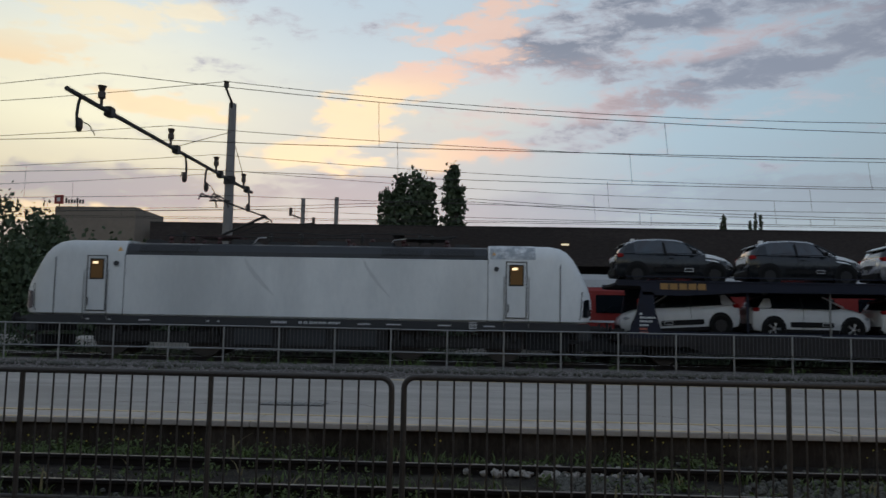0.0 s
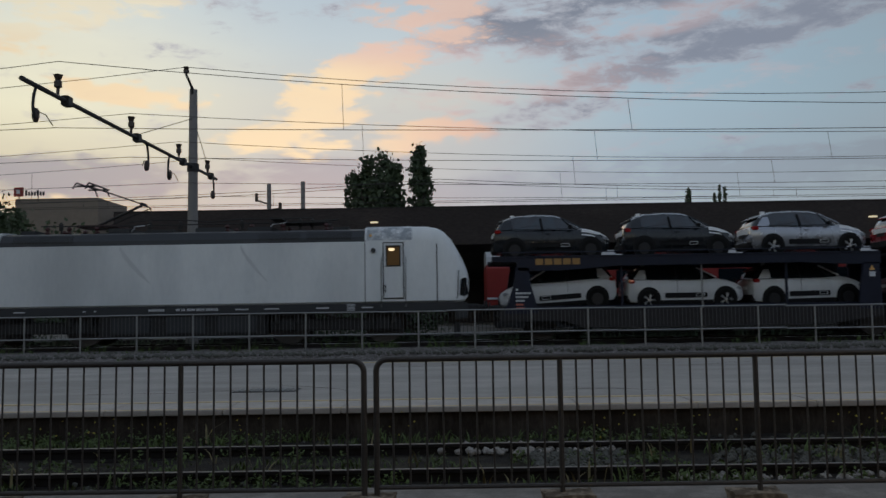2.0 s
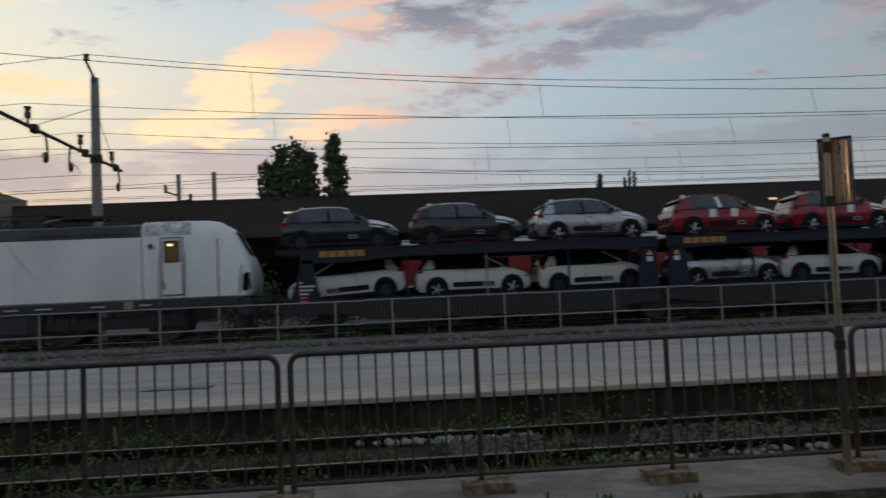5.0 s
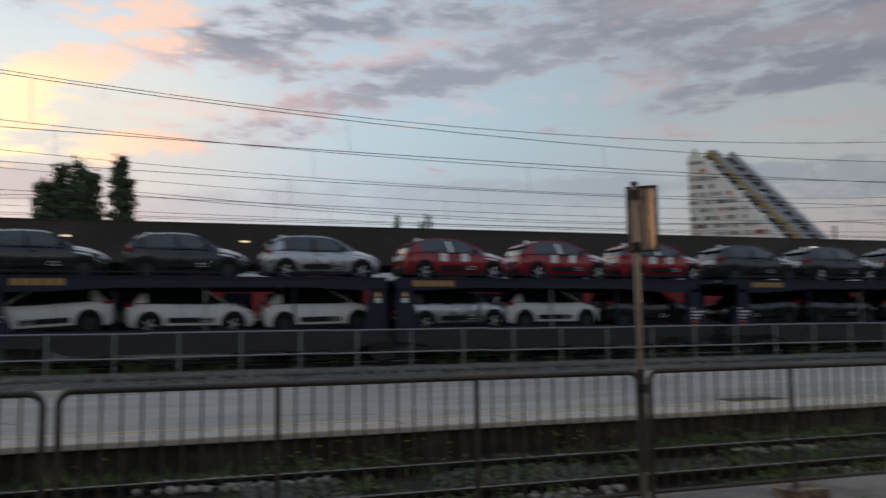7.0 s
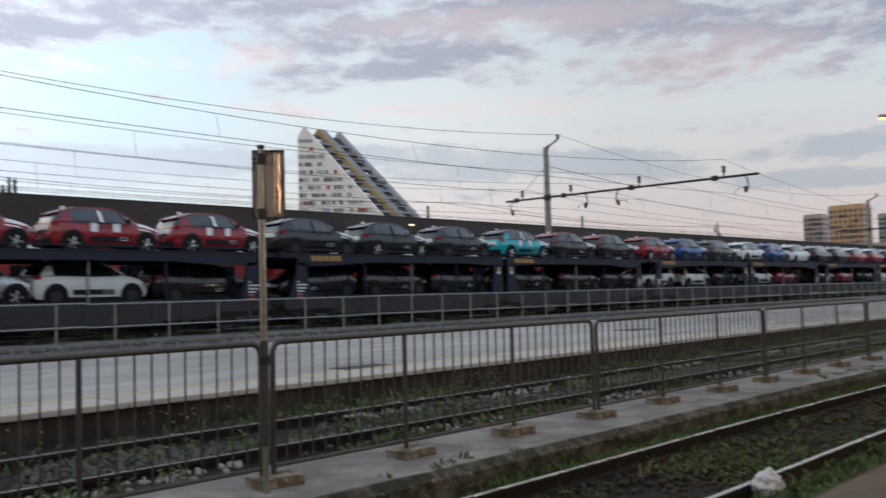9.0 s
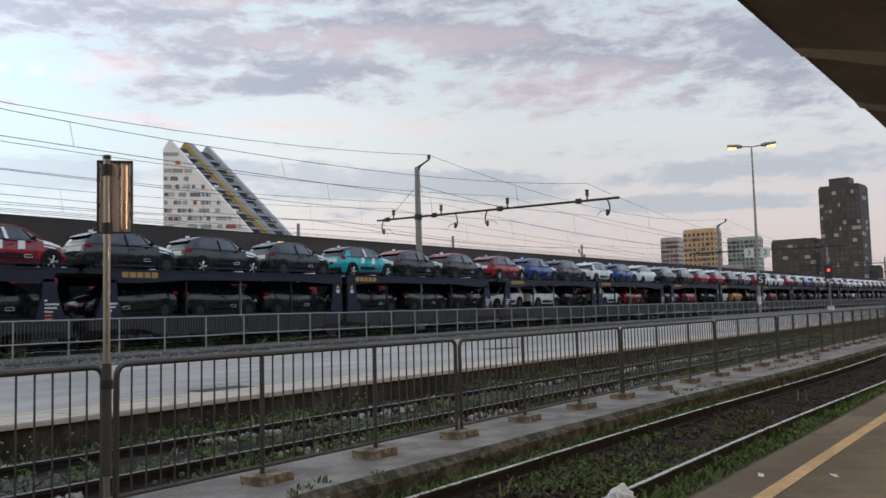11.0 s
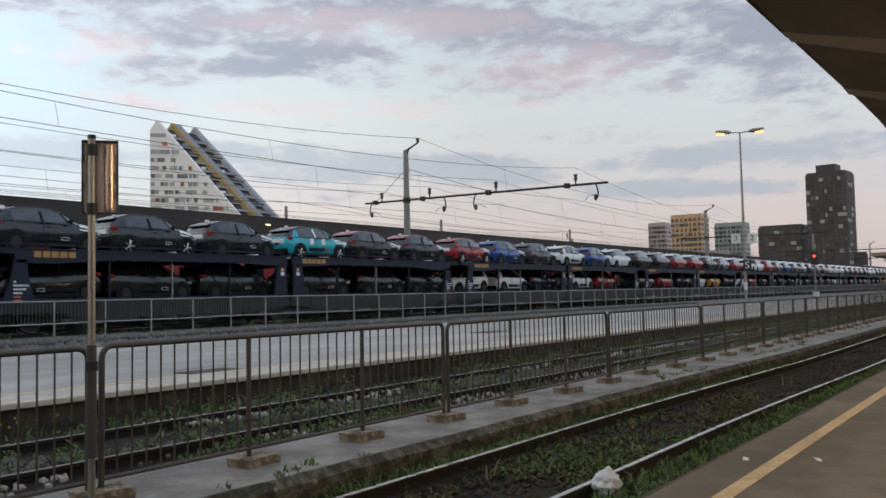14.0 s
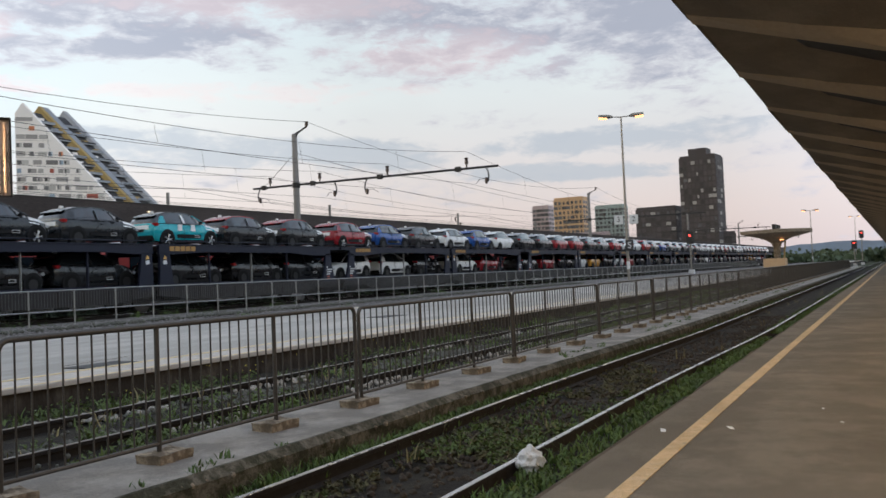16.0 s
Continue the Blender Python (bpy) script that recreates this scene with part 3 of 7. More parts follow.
def ground():
    bm = B()
    box(bm, -3000, 3000, -3000, 3000, -1.2, -0.42)
    solid("ground", bm, M["grass_ground"], "dark rough ground reaching the horizon", kind="structure")
    bm = B()
    box(bm, X0, 3000, 31.5, 3000, -0.4, 0.3)
    box(bm, -600, X0, 31.5, 3000, -0.4, 0.3)
    solid("ground_north", bm, M["grass_ground"], "dark weedy ground beyond the train", kind="structure")
    bm = B()
    box(bm, X0, X1, -9.0, 2.47, -0.5, 0.0)
    solid("pavement_near", bm, M["asphalt_brown"], "worn brown asphalt station platform", kind="structure")
    bm = B()
    loft(bm, [[(x, 2.46, -0.5), (x, 2.46, -0.004), (x, 2.52 + 0.05 * noise.noise((x * 1.1, 0, 3)), -0.012), (x, 2.66 + 0.08 * noise.noise((x * 0.8, 4, 3)), -0.16), (x, 2.75, -0.5)] for x in np.arange(-20.0, 160.0, 0.5)])
    solid("trim_near", bm, M["dirt_edge"], "rough earthy platform edge", kind="structure", smooth=True)
    bm = B()
    n = 120
    rnd = random.Random(4)
    for i in range(n):
        a = X0 + (X1 - X0) * i / n
        box(bm, a, a + (X1 - X0) / n, 1.955 + rnd.uniform(-0.006, 0.006), 2.08 + rnd.uniform(-0.004, 0.004), -0.02, 0.006)
    solid("trim_yellow", bm, M["yellow_line"], "worn yellow safety line along the platform", kind="structure")
    # near track bed
    bm = B()
    g = 260
    rows = []
    for i in range(g + 1):
        x = -20 + 150 * i / g
        rows.append([(x, yy, -0.31 + 0.05 * noise.noise((x * 0.9, yy * 1.7, 0)) - (0.06 if 2.9 < yy < 5.3 else 0.0)) for yy in np.linspace(2.5, 5.75, 14)])
    loft(bm, rows, close=False)
    solid("ground_near_track", bm, M["dirt"], "dark earth and weeds between the near rails", kind="structure", smooth=True)
    # fence strip
    bm = B()
    rnd = random.Random(2)
    xs = np.arange(-24, 150, 0.35)
    front = [(float(x), 5.34 + drift(x) + 0.035 * noise.noise((x * 1.3, 3, 0)) + 0.03 * noise.noise((x * 5, 9, 0))) for x in xs]
    loft(bm, [[(x, y, -0.42), (x, y + 0.01, -0.11), (x, y + 0.05, -0.07), (x, 6.75, -0.06), (x, 6.8, -0.42)] for x, y in front])
    solid("pavement_fence_strip", bm, M["slab"], "cracked grey concrete strip under the railing", kind="structure")
    bm = B()
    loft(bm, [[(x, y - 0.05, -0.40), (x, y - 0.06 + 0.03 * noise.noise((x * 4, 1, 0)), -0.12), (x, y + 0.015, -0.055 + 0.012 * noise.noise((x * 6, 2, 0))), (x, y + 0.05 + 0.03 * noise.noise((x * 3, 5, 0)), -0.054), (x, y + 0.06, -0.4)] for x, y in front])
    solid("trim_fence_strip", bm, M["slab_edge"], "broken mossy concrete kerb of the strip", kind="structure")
    # second track bed
    bm = B()
    rows = []
    for i in range(261):
        x = -24 + 174 * i / 260
        rows.append([(x, yy, -0.14 + 0.05 * noise.noise((x * 0.8, yy * 1.5, 4))) for yy in np.linspace(6.6, 10.2, 14)])
    loft(bm, rows, close=False)
    solid("ground_second_track", bm, M["dirt"], "dark weedy track bed with rubble", kind="structure", smooth=True)
    # middle platform: wall, edging, surface
    bm = B()
    box(bm, X0, X1, 10.12, 10.4, -0.5, 0.2)
    solid("wall_platform", bm, M["wall_dark"], "dark stained platform face", kind="structure")
    bm = B()
    box(bm, X0, X1, 10.4, 20.3, -0.5, 0.25)
    solid("pavement_middle", bm, M["asphalt_pale"], "pale asphalt surface of the middle platform", kind="structure")
    edging = thing("trim_middle", "row of pale concrete edging slabs of the platform", "edging", kind="structure")
    bm = B()
    box(bm, -0.745, 0.745, 10.05, 10.95, 0.19, 0.256)
    me = mesh_of("edging_slab", bm, M["concrete_edge"], bevel=0.008)
    for i in range(-14, 100):
        part("edging_slab", me, None, edging, at=pose(i * 1.5, rnd.uniform(-0.012, 0.012), rnd.uniform(-0.003, 0.003), 0, rnd.uniform(-0.12, 0.12), 0))
    for nm, y0, y1 in (("trim_line_front", 10.98, 11.1), ("trim_line_edge", 10.12, 10.2), ("trim_line_back", 19.55, 19.7)):
        bm = B()
        box(bm, X0, X1, y0, y1, 0.2, 0.262)
        solid(nm, bm, M["pale_line"], "thin faded yellow line on the platform", kind="structure")
    bm = B()
    rows = []
    for i in range(301):
        x = -40 + 210 * i / 300
        rows.append([(x, yy, zz + 0.04 * noise.noise((x * 1.5, yy * 2, 7))) for yy, zz in ((20.28, 0.2), (20.6, 0.3), (21.0, 0.38), (21.5, 0.45), (22.2, 0.46), (23.5, 0.42), (25, 0.36), (26, 0.34), (27, 0.34), (28, 0.34), (29.5, 0.34), (31.6, 0.3))])
    loft(bm, rows, close=False)
    solid("ground_ballast", bm, M["gravel"], "grey crushed stone ballast beside the train", kind="structure", smooth=True)
    bm = B()
    box(bm, X0, X1, 20.3, 31.6, -0.45, 0.26)
    solid("ground_formation", bm, M["gravel"], "grey track formation", kind="structure")


ground()


def rail_profile(y, zt, side=0):
    return [(y - 0.07, zt - 0.16), (y + 0.07, zt - 0.16), (y + 0.07, zt - 0.14), (y + 0.012, zt - 0.12), (y + 0.012, zt - 0.045), (y + 0.036, zt - 0.035), (y + 0.036, zt - 0.004), (y - 0.036, zt - 0.004), (y - 0.036, zt - 0.035), (y - 0.012, zt - 0.045), (y - 0.012, zt - 0.12), (y - 0.07, zt - 0.14)]


def track(label, y, zt, x0, x1, sleepers=(0, 0), tie_drop=0.2, bend=None, head="rail_top"):
    th = thing("railway_track", label, "track", "railway tracks")
    xs = [x0, x1] if bend is None else [x0] + [8 + 1.0 * k for k in range(20)] + [x1]
    off = bend or (lambda x: 0.0)
    for yy in (y - 0.7535, y + 0.7535):
        bm = B()
        loft(bm, [[(x, a + off(x), b) for a, b in rail_profile(yy, zt)] for x in xs])
        part("rail", bm, M["rail_side"], th)
        bm = B()
        loft(bm, [[(x, yy + off(x) - 0.026, zt - 0.006), (x, yy + off(x) + 0.026, zt - 0.006), (x, yy + off(x) + 0.024, zt), (x, yy + off(x) - 0.024, zt)] for x in xs])
        part("rail_head", bm, M[head], th, "worn running surface")
    bm = B()
    box(bm, -0.12, 0.12, -1.25, 1.25, -0.12, 0.0)
    me = mesh_of("sleeper", bm, M["sleeper"], bevel=0.012)
    rnd = random.Random(int(y * 10))
    x = sleepers[0]
    while x < sleepers[1]:
        part("sleeper", me, None, th, at=pose(x, y + off(x) + rnd.uniform(-0.03, 0.03), zt - tie_drop + rnd.uniform(-0.02, 0.005), 0, 0, rnd.uniform(-1.5, 1.5)))
        x += 0.62
    return th


track("near railway track of worn rails in weeds", 4.17, -0.2, -30, 300, (2, 60), 0.185, drift)
track("second railway track half sunk in rubble", 8.15, -0.02, -30, 300, (-6, 40), 0.16, head="rail_dull")
track("railway track under the car train", 27.0, 0.48, -60, 300, (-20, 60), 0.18)
track("farther railway track behind the train", 33.9, 0.48, -60, 300)


# ---- railings ----
BAY, GAP, END = 1.5, 0.10, 1.47
PANEL = 3 * BAY + GAP


def railing_near(joined=False):
    """One panel: bent tube frame, two middle posts, bottom rail, balusters."""
    th = thing("railing_panel", "dark grey-brown painted steel railing panel on concrete blocks", "railing", "near railing")
    zt, zb, r = 1.085, 0.075, 0.024
    a, b = GAP / 2, PANEL - GAP / 2
    arc = 0.09
    pts = [(a, 0, -0.04), (a, 0, 0.4), (a, 0, zt - arc)]
    pts += [(a + arc - arc * math.cos(k * math.pi / 10), 0, zt - arc + arc * math.sin(k * math.pi / 10)) for k in range(1, 6)]
    pts += [(b - arc + arc * math.sin(k * math.pi / 10), 0, zt - arc + arc * math.cos(k * math.pi / 10)) for k in range(0, 6)]
    pts += [(b, 0, 0.4), (b, 0, -0.04)]
    part("frame_tube", tube(B(), pts, r, 10), M["fence_paint"], th, smooth=True)
    me = mesh_of("post", tube(B(), [(0, 0, -0.04), (0, 0, zt)], 0.022, 8), M["fence_paint"], smooth=True)
    for x in (a + END, b - END):
        part("post", me, None, th, at=pose(x, 0, 0))
    part("bottom_rail", tube(B(), [(a, 0, zb), (b, 0, zb)], 0.019, 8), M["fence_paint"], th, smooth=True)
    me = mesh_of("baluster", tube(B(), [(0, 0, zb), (0, 0, zt)], 0.0085, 6), M["fence_paint"], smooth=True)
    if joined:
        bm = B()
        for k in range(1, 36):
            if k % 12:
                box(bm, a + k * BAY / 12 - 0.008, a + k * BAY / 12 + 0.008, -0.008, 0.008, zb, zt)
        tagged(part("bar_infill", bm, M["fence_paint"], th), kind="stuff")
        return th
    for x, w, n in ((a, END, 11), (a + END, 4.5 - 2 * END, 12), (b - END, END, 11)):
        for k in range(1, n):
            part("baluster", me, None, th, at=pose(x + k * w / n, 0, 0))
    return th


FY = 6.09
near_panel = railing_near()
near_panel.matrix_basis = pose(0, FY, 0)
far_near = railing_near(True)
far_near.matrix_basis = pose(11 * PANEL, FY, 0)
rnd = random.Random(11)
for i in range(-3, 28):
    if i and i != 11:
        copy_thing(near_panel if i < 11 else far_near, pose(i * PANEL, FY + rnd.uniform(-0.012, 0.012), rnd.uniform(-0.008, 0.008), rnd.uniform(-0.5, 0.5), rnd.uniform(-0.12, 0.12), rnd.uniform(-0.1, 0.1)))


def footing():
    bm = B()
    box(bm, -0.20, 0.20, -0.15, 0.13, -0.10, 0.02)
    bmesh.ops.subdivide_edges(bm, edges=bm.edges[:], cuts=3, use_grid_fill=True)
    for v in bm.verts:
        v.co += Vector((noise.noise(v.co * 9), noise.noise(v.co * 9 + Vector((5, 0, 0))), noise.noise(v.co * 9 + Vector((0, 7, 0))))) * 0.022
    return solid("footing_block", bm, M["block"], "rough chipped concrete block under a railing post", "block", smooth=True, group="railing footings")


foot = footing()
first = True
for i in range(-3, 28):
    for x in (0.0, GAP / 2 + BAY, GAP / 2 + 2 * BAY):
        m = pose(i * PANEL + x + rnd.uniform(-0.05, 0.05), FY - 0.02 + rnd.uniform(-0.03, 0.03), rnd.uniform(-0.012, 0.0), 0, 0, rnd.uniform(-7, 7))
        if first:
            foot.matrix_basis, first = m, False
        else:
            copy_thing(foot, m)


def railing_far():
    th = thing("railing_panel", "thin galvanised steel railing beside the ballast", "railing", "far railing")
    w = 4.5
    zt, zm = 0.97, 0.37
    for nm, z in (("top_rail", zt), ("middle_rail", zm)):
        part(nm, tube(B(), [(0, 0, z), (w, 0, z)], 0.021, 6), M["galvanised"], th, smooth=True)
    me = mesh_of("post", tube(B(), [(0, 0, -0.15), (0, 0, zt)], 0.026, 6), M["galvanised"], smooth=True)
    for i in range(3):
        part("post", me, None, th, at=pose(0.75 + i * 1.5, 0, 0))
    me = mesh_of("baluster", tube(B(), [(0, 0, zm), (0, 0, zt)], 0.008, 5), M["fence_bar"])
    for k in range(45):
        part("baluster", me, None, th, at=pose(0.05 + k * 0.1, 0, 0))
    return th


def railing_far_joined():
    th = thing("railing_panel", "thin galvanised steel railing beside the ballast", "railing", "far railing")
    for nm, z in (("top_rail", 0.97), ("middle_rail", 0.37)):
        part(nm, tube(B(), [(0, 0, z), (4.5, 0, z)], 0.021, 6), M["galvanised"], th)
    me = mesh_of("post", tube(B(), [(0, 0, -0.15), (0, 0, 0.97)], 0.026, 6), M["galvanised"])
    for i in range(3):
        part("post", me, None, th, at=pose(0.75 + i * 1.5, 0, 0))
    bm = B()
    for k in range(45):
        box(bm, 0.042 + k * 0.1, 0.058 + k * 0.1, -0.008, 0.008, 0.37, 0.97)
    tagged(part("bar_infill", bm, M["fence_bar"], th), kind="stuff")
    return th


far_panel = railing_far()
F2X = -3.2 - 0.75 - 4.5 * 4
far_panel.matrix_basis = pose(F2X, 21.85, 0.49)
far_joined = railing_far_joined()
far_joined.matrix_basis = pose(F2X + 4.5 * 11, 21.85, 0.49)
for i in list(range(1, 11)) + list(range(12, 40)):
    copy_thing(far_panel if i < 11 else far_joined, pose(F2X + 4.5 * i, 21.85 + rnd.uniform(-0.015, 0.015), 0.49 + rnd.uniform(-0.012, 0.012), 0, rnd.uniform(-0.15, 0.15), 0))


def notice_sign():
    th = thing("platform_sign", "back of a metal sign on a grey post", "sign", m=pose(4.435, 5.86, 0))
    part("post", tube(B(), [(0, 0, -0.08), (0, 0, 2.66)], 0.026, 14), M["post_bright"], th, smooth=True)
    board = part("board", box(B(), -0.118, 0.118, -0.004, 0.004, 2.10, 2.63), M["sign_back"], th, "bare aluminium back of the board", bevel=0.002, at=pose(0.073, 0.006, 0, 0, 0, -38))
    for lim in ((-0.128, -0.116, -0.03, 0.01, 2.09, 2.64), (0.116, 0.128, -0.03, 0.01, 2.09, 2.64), (-0.128, 0.128, -0.03, 0.01, 2.63, 2.642), (-0.128, 0.128, -0.03, 0.01, 2.088, 2.1)):
        part("rim", box(B(), *lim), M["sign_rim"], board, "dark folded rim", bevel=0.003)
    for x in (-0.062, 0.062):
        bm = B()
        n = 8
        loft(bm, [[(x - 0.036 + 0.072 * k / n, -0.004 - 0.016 * math.sin(math.pi * k / n), zz) for k in range(n + 1)] for zz in (2.12, 2.61)], close=False)
        part("pressed_swage", bm, M["sign_back"], board, "pressed metal stiffening bulge", smooth=True)
    part("bracket", box(B(), -0.068, -0.026, -0.032, 0.0, 2.11, 2.62), M["sign_rim"], board, "dark back bracket", bevel=0.004)
    for z in (2.12, 2.56):
        part("clamp", tube(B(), [(0, 0, z - 0.04), (0, 0, z + 0.045)], 0.04, 12), M["black_clamp"], th, "black pipe clamp", smooth=True)
    part("cap", tube(B(), [(0, 0, 2.645), (0, 0, 2.675)], 0.03, 12), M["black_clamp"], th, "black end cap", smooth=True)
    part("strap", tube(B(), [(0, 0, 0.93), (0, 0, 1.0)], 0.045, 12), M["dark_metal"], th, "dark steel strap", smooth=True)
    part("sleeve", tube(B(), [(0, 0, 0.3), (0, 0, 1.12)], 0.036, 12), M["fence_paint"], th, smooth=True)


notice_sign()

# ---- the train ----
TRAIN = []


def riding(ob):
    TRAIN.append((ob, ob.matrix_basis.copy()))
    return ob


RAIL, TY = 0.48, 27.0


def bogie(th, x, r=0.6, base=1.3):
    """A bogie frame with axle boxes, springs and two wheelsets."""
    bg = part("bogie_frame", box(B(), x - base - 0.55, x + base + 0.55, -1.12, -0.95, 0.42, 0.78), M["bogie"], th, bevel=0.04)
    part("bogie_frame", box(B(), x - base - 0.55, x + base + 0.55, 0.95, 1.12, 0.42, 0.78), M["bogie"], th, bevel=0.04)
    for dx in (-base, base):
        for s in (-1, 1):
            part("wheel", disc(B(), (x + dx, r), r, s * 0.68, s * 0.82, 24), M["wheel_steel"], th)
            part("axle_box", box(B(), x + dx - 0.2, x + dx + 0.2, s * 1.0, s * 1.22, r - 0.2, r + 0.2), M["bogie"], bg, bevel=0.04)
            for k in (-0.33, 0.33):
                part("spring", tube(B(), [(x + dx + k, s * 1.15, r + 0.02), (x + dx + k, s * 1.15, r + 0.38)], 0.085, 10), M["dark_metal"], bg, smooth=True)
        part("axle", tube(B(), [(x + dx, -0.8, r), (x + dx, 0.8, r)], 0.09, 10), M["wheel_steel"], th)


def locomotive():
    th = thing("electric_locomotive", "plain white electric locomotive with dark roof and frame", "locomotive", m=pose(-4.83, TY, RAIL))
    # body by stations: x, floor, roof, half width
    st = [(-8.94, 1.66, 2.0, 1.15), (-8.89, 1.40, 2.25, 1.28), (-8.79, 1.27, 2.52, 1.36), (-8.55, 1.25, 2.97, 1.43), (-8.37, 1.25, 3.26, 1.46), (-8.17, 1.25, 3.48, 1.48), (-7.95, 1.25, 3.60, 1.49), (-7.6, 1.25, 3.66, 1.5), (-5.72, 1.25, 3.66, 1.5)]

    def section(x, zb, zt, w):
        h = zt - zb
        k = min(0.5, h * 0.35)
        pts = [(w - 0.06, zb), (w, zb + 0.05), (w, zt - k), (w - 0.05, zt - k * 0.55), (w - 0.16, zt - k * 0.22), (w - 0.36, zt - 0.03), (w - 0.7, zt)]
        return [(x, -a, b) for a, b in pts] + [(x, a, b) for a, b in pts[::-1]]

    cab = part("cab", loft(B(), [section(*s) for s in st]), M["loco_white"], th, smooth=True)
    part("cab", loft(B(), [section(-s[0], *s[1:]) for s in st[::-1]]), M["loco_white"], th, smooth=True)
    side = [(1.44, 1.25), (1.5, 1.3), (1.5, 3.14), (1.44, 3.17), (0.0, 3.17)]
    ring = [(-a, b) for a, b in side] + [(a, b) for a, b in side[-2::-1]]
    part("machine_room", loft(B(), [[(x, a, b) for a, b in ring] for x in (-5.72, 5.72)]), M["loco_white"], th)
    roof = [(-1.47, 3.16), (-1.45, 3.3), (-1.3, 3.52), (-0.9, 3.6), (0.9, 3.6), (1.3, 3.52), (1.45, 3.3), (1.47, 3.16)]
    part("roof", loft(B(), [[(x, a, b) for a, b in roof] for x in (-5.71, 5.71)]), M["loco_grey"], th, "dark grey roof cowl")
    for x0, x1 in ((2.4, 3.7), (3.9, 5.3), (-5.3, -3.4)):
        bm = B()
        for k in range(7):
            box(bm, x0, x1, -1.475 + 0.022 * k, -1.40 + 0.022 * k, 3.26 + k * 0.032, 3.275 + k * 0.032)
        part("louvre", bm, M["seam"], th, "black roof louvres")
    # seams, doors, windows
    for s in (-1, 1):
        bm = B()
        box(bm, s * 7.95 - 0.014, s * 7.95 + 0.014, -1.502, -1.48, 1.26, 3.06)
        part("seam", bm, M["seam"], th)
        bm = B()
        box(bm, s * 5.72 - 0.01, s * 5.72 + 0.01, -1.506, -1.49, 1.26, 3.2)
        part("seam", bm, M["loco_grey"], th)
        door = part("door", box(B(), s * 6.6 - 0.3, s * 6.6 + 0.3, -1.522, -1.49, 1.40, 3.10), M["loco_white"], th, "white cab door", bevel=0.01)
        bm = B()
        for lim in ((-0.325, -0.298, 1.37, 3.125), (0.298, 0.325, 1.37, 3.125), (-0.298, 0.298, 3.098, 3.125), (-0.298, 0.298, 1.37, 1.397)):
            box(bm, s * 6.6 + lim[0], s * 6.6 + lim[1], -1.528, -1.49, lim[2], lim[3])
        part("door_seal", bm, M["seam"], door, "black rubber door seal")
        bm = B()
        box(bm, s * 6.6 - 0.235, s * 6.6 + 0.235, -1.532, -1.5, 2.36, 3.03)
        part("window_frame", bm, M["seam"], door, "black window gasket", bevel=0.01)
        part("window", box(B(), s * 6.6 - 0.19, s * 6.6 + 0.19, -1.538, -1.5, 2.41, 2.98), M["window_lit"], door, "window with warm cab light behind")
        part("cab_lamp", box(B(), s * 6.6 - 0.13, s * 6.6 + 0.03, -1.541, -1.53, 2.86, 2.93), M["cab_lamp"], door, "glowing cab lamp")
        part("handle", tube(B(), [(s * 6.6 - 0.25, -1.55, 1.55), (s * 6.6 - 0.25, -1.55, 1.8)], 0.015, 6), M["dark_metal"], door)
        for dx in (-0.38, 0.38):
            part("grab_rail", tube(B(), [(s * 6.6 + dx, -1.5, 1.12), (s * 6.6 + dx, -1.57, 1.2), (s * 6.6 + dx, -1.57, 2.6), (s * 6.6 + dx, -1.5, 2.66)], 0.014, 6), M["galvanised"], th, smooth=True)
        bm = tube(B(), [(s * 5.98, -1.49, 2.88), (s * 5.98, -1.58, 2.88)], 0.075, 12)
        part("mirror_camera", bm, M["loco_grey"], th, smooth=True)
        bm = B()
        prism(bm, [(s * 5.9 - 0.1, 3.24), (s * 5.9 + 0.1, 3.24), (s * 5.9, 3.42)], -1.475, -1.462)
        part("warning_triangle", bm, M["warn"], th, "orange warning triangle")
        # front: windscreen, lamps, grab bar
        bm = B()
        loft(bm, [[(s * 8.79, -0.62, 2.56), (s * 8.79, 0.62, 2.56)], [(s * 8.37, -0.72, 3.30), (s * 8.37, 0.72, 3.30)]], close=False)
        part("windscreen", bm, M["glass_dark"], th, "dark windscreen")
        bm = B()
        loft(bm, [[(s * 8.64, -1.42, 1.45), (s * 8.80, -1.375, 1.42), (s * 8.91, -1.265, 1.5)], [(s * 8.68, -1.41, 1.95), (s * 8.80, -1.37, 2.0), (s * 8.91, -1.25, 1.98)]], close=False)
        part("headlamp", bm, M["glass_dark"], th, "dark headlamp cluster")
        part("grab_rail", tube(B(), [(s * 8.55, -1.44, 1.36), (s * 8.58, -1.47, 1.45), (s * 8.62, -1.46, 2.15), (s * 8.63, -1.40, 2.22)], 0.014, 6), M["black_clamp"], th)
        for y in (-0.875, 0.875):
            part("buffer", tube(B(), [(s * 8.7, y, 1.06), (s * 9.25, y, 1.06), (s * 9.26, y, 1.06), (s * 9.44, y, 1.06), (s * 9.45, y, 1.06), (s * 9.49, y, 1.06)], [0.13, 0.13, 0.09, 0.09, 0.24, 0.24], 14), M["bogie"], th)
        bm = box(B(), min(s * 8.5, s * 8.9), max(s * 8.5, s * 8.9), -1.35, 1.35, 0.72, 1.24)
        part("bumper_beam", bm, M["loco_frame"], th, bevel=0.04)
        part("snow_plough", box(B(), s * 8.55 - 0.1, s * 8.55 + 0.1, -1.2, 1.2, 0.15, 0.6), M["bogie"], th, bevel=0.03)
        part("side_lamp", tube(B(), [(s * 8.2, -1.42, 1.82), (s * 8.2, -1.465, 1.82)], 0.055, 10), M["glass_dark"], th)
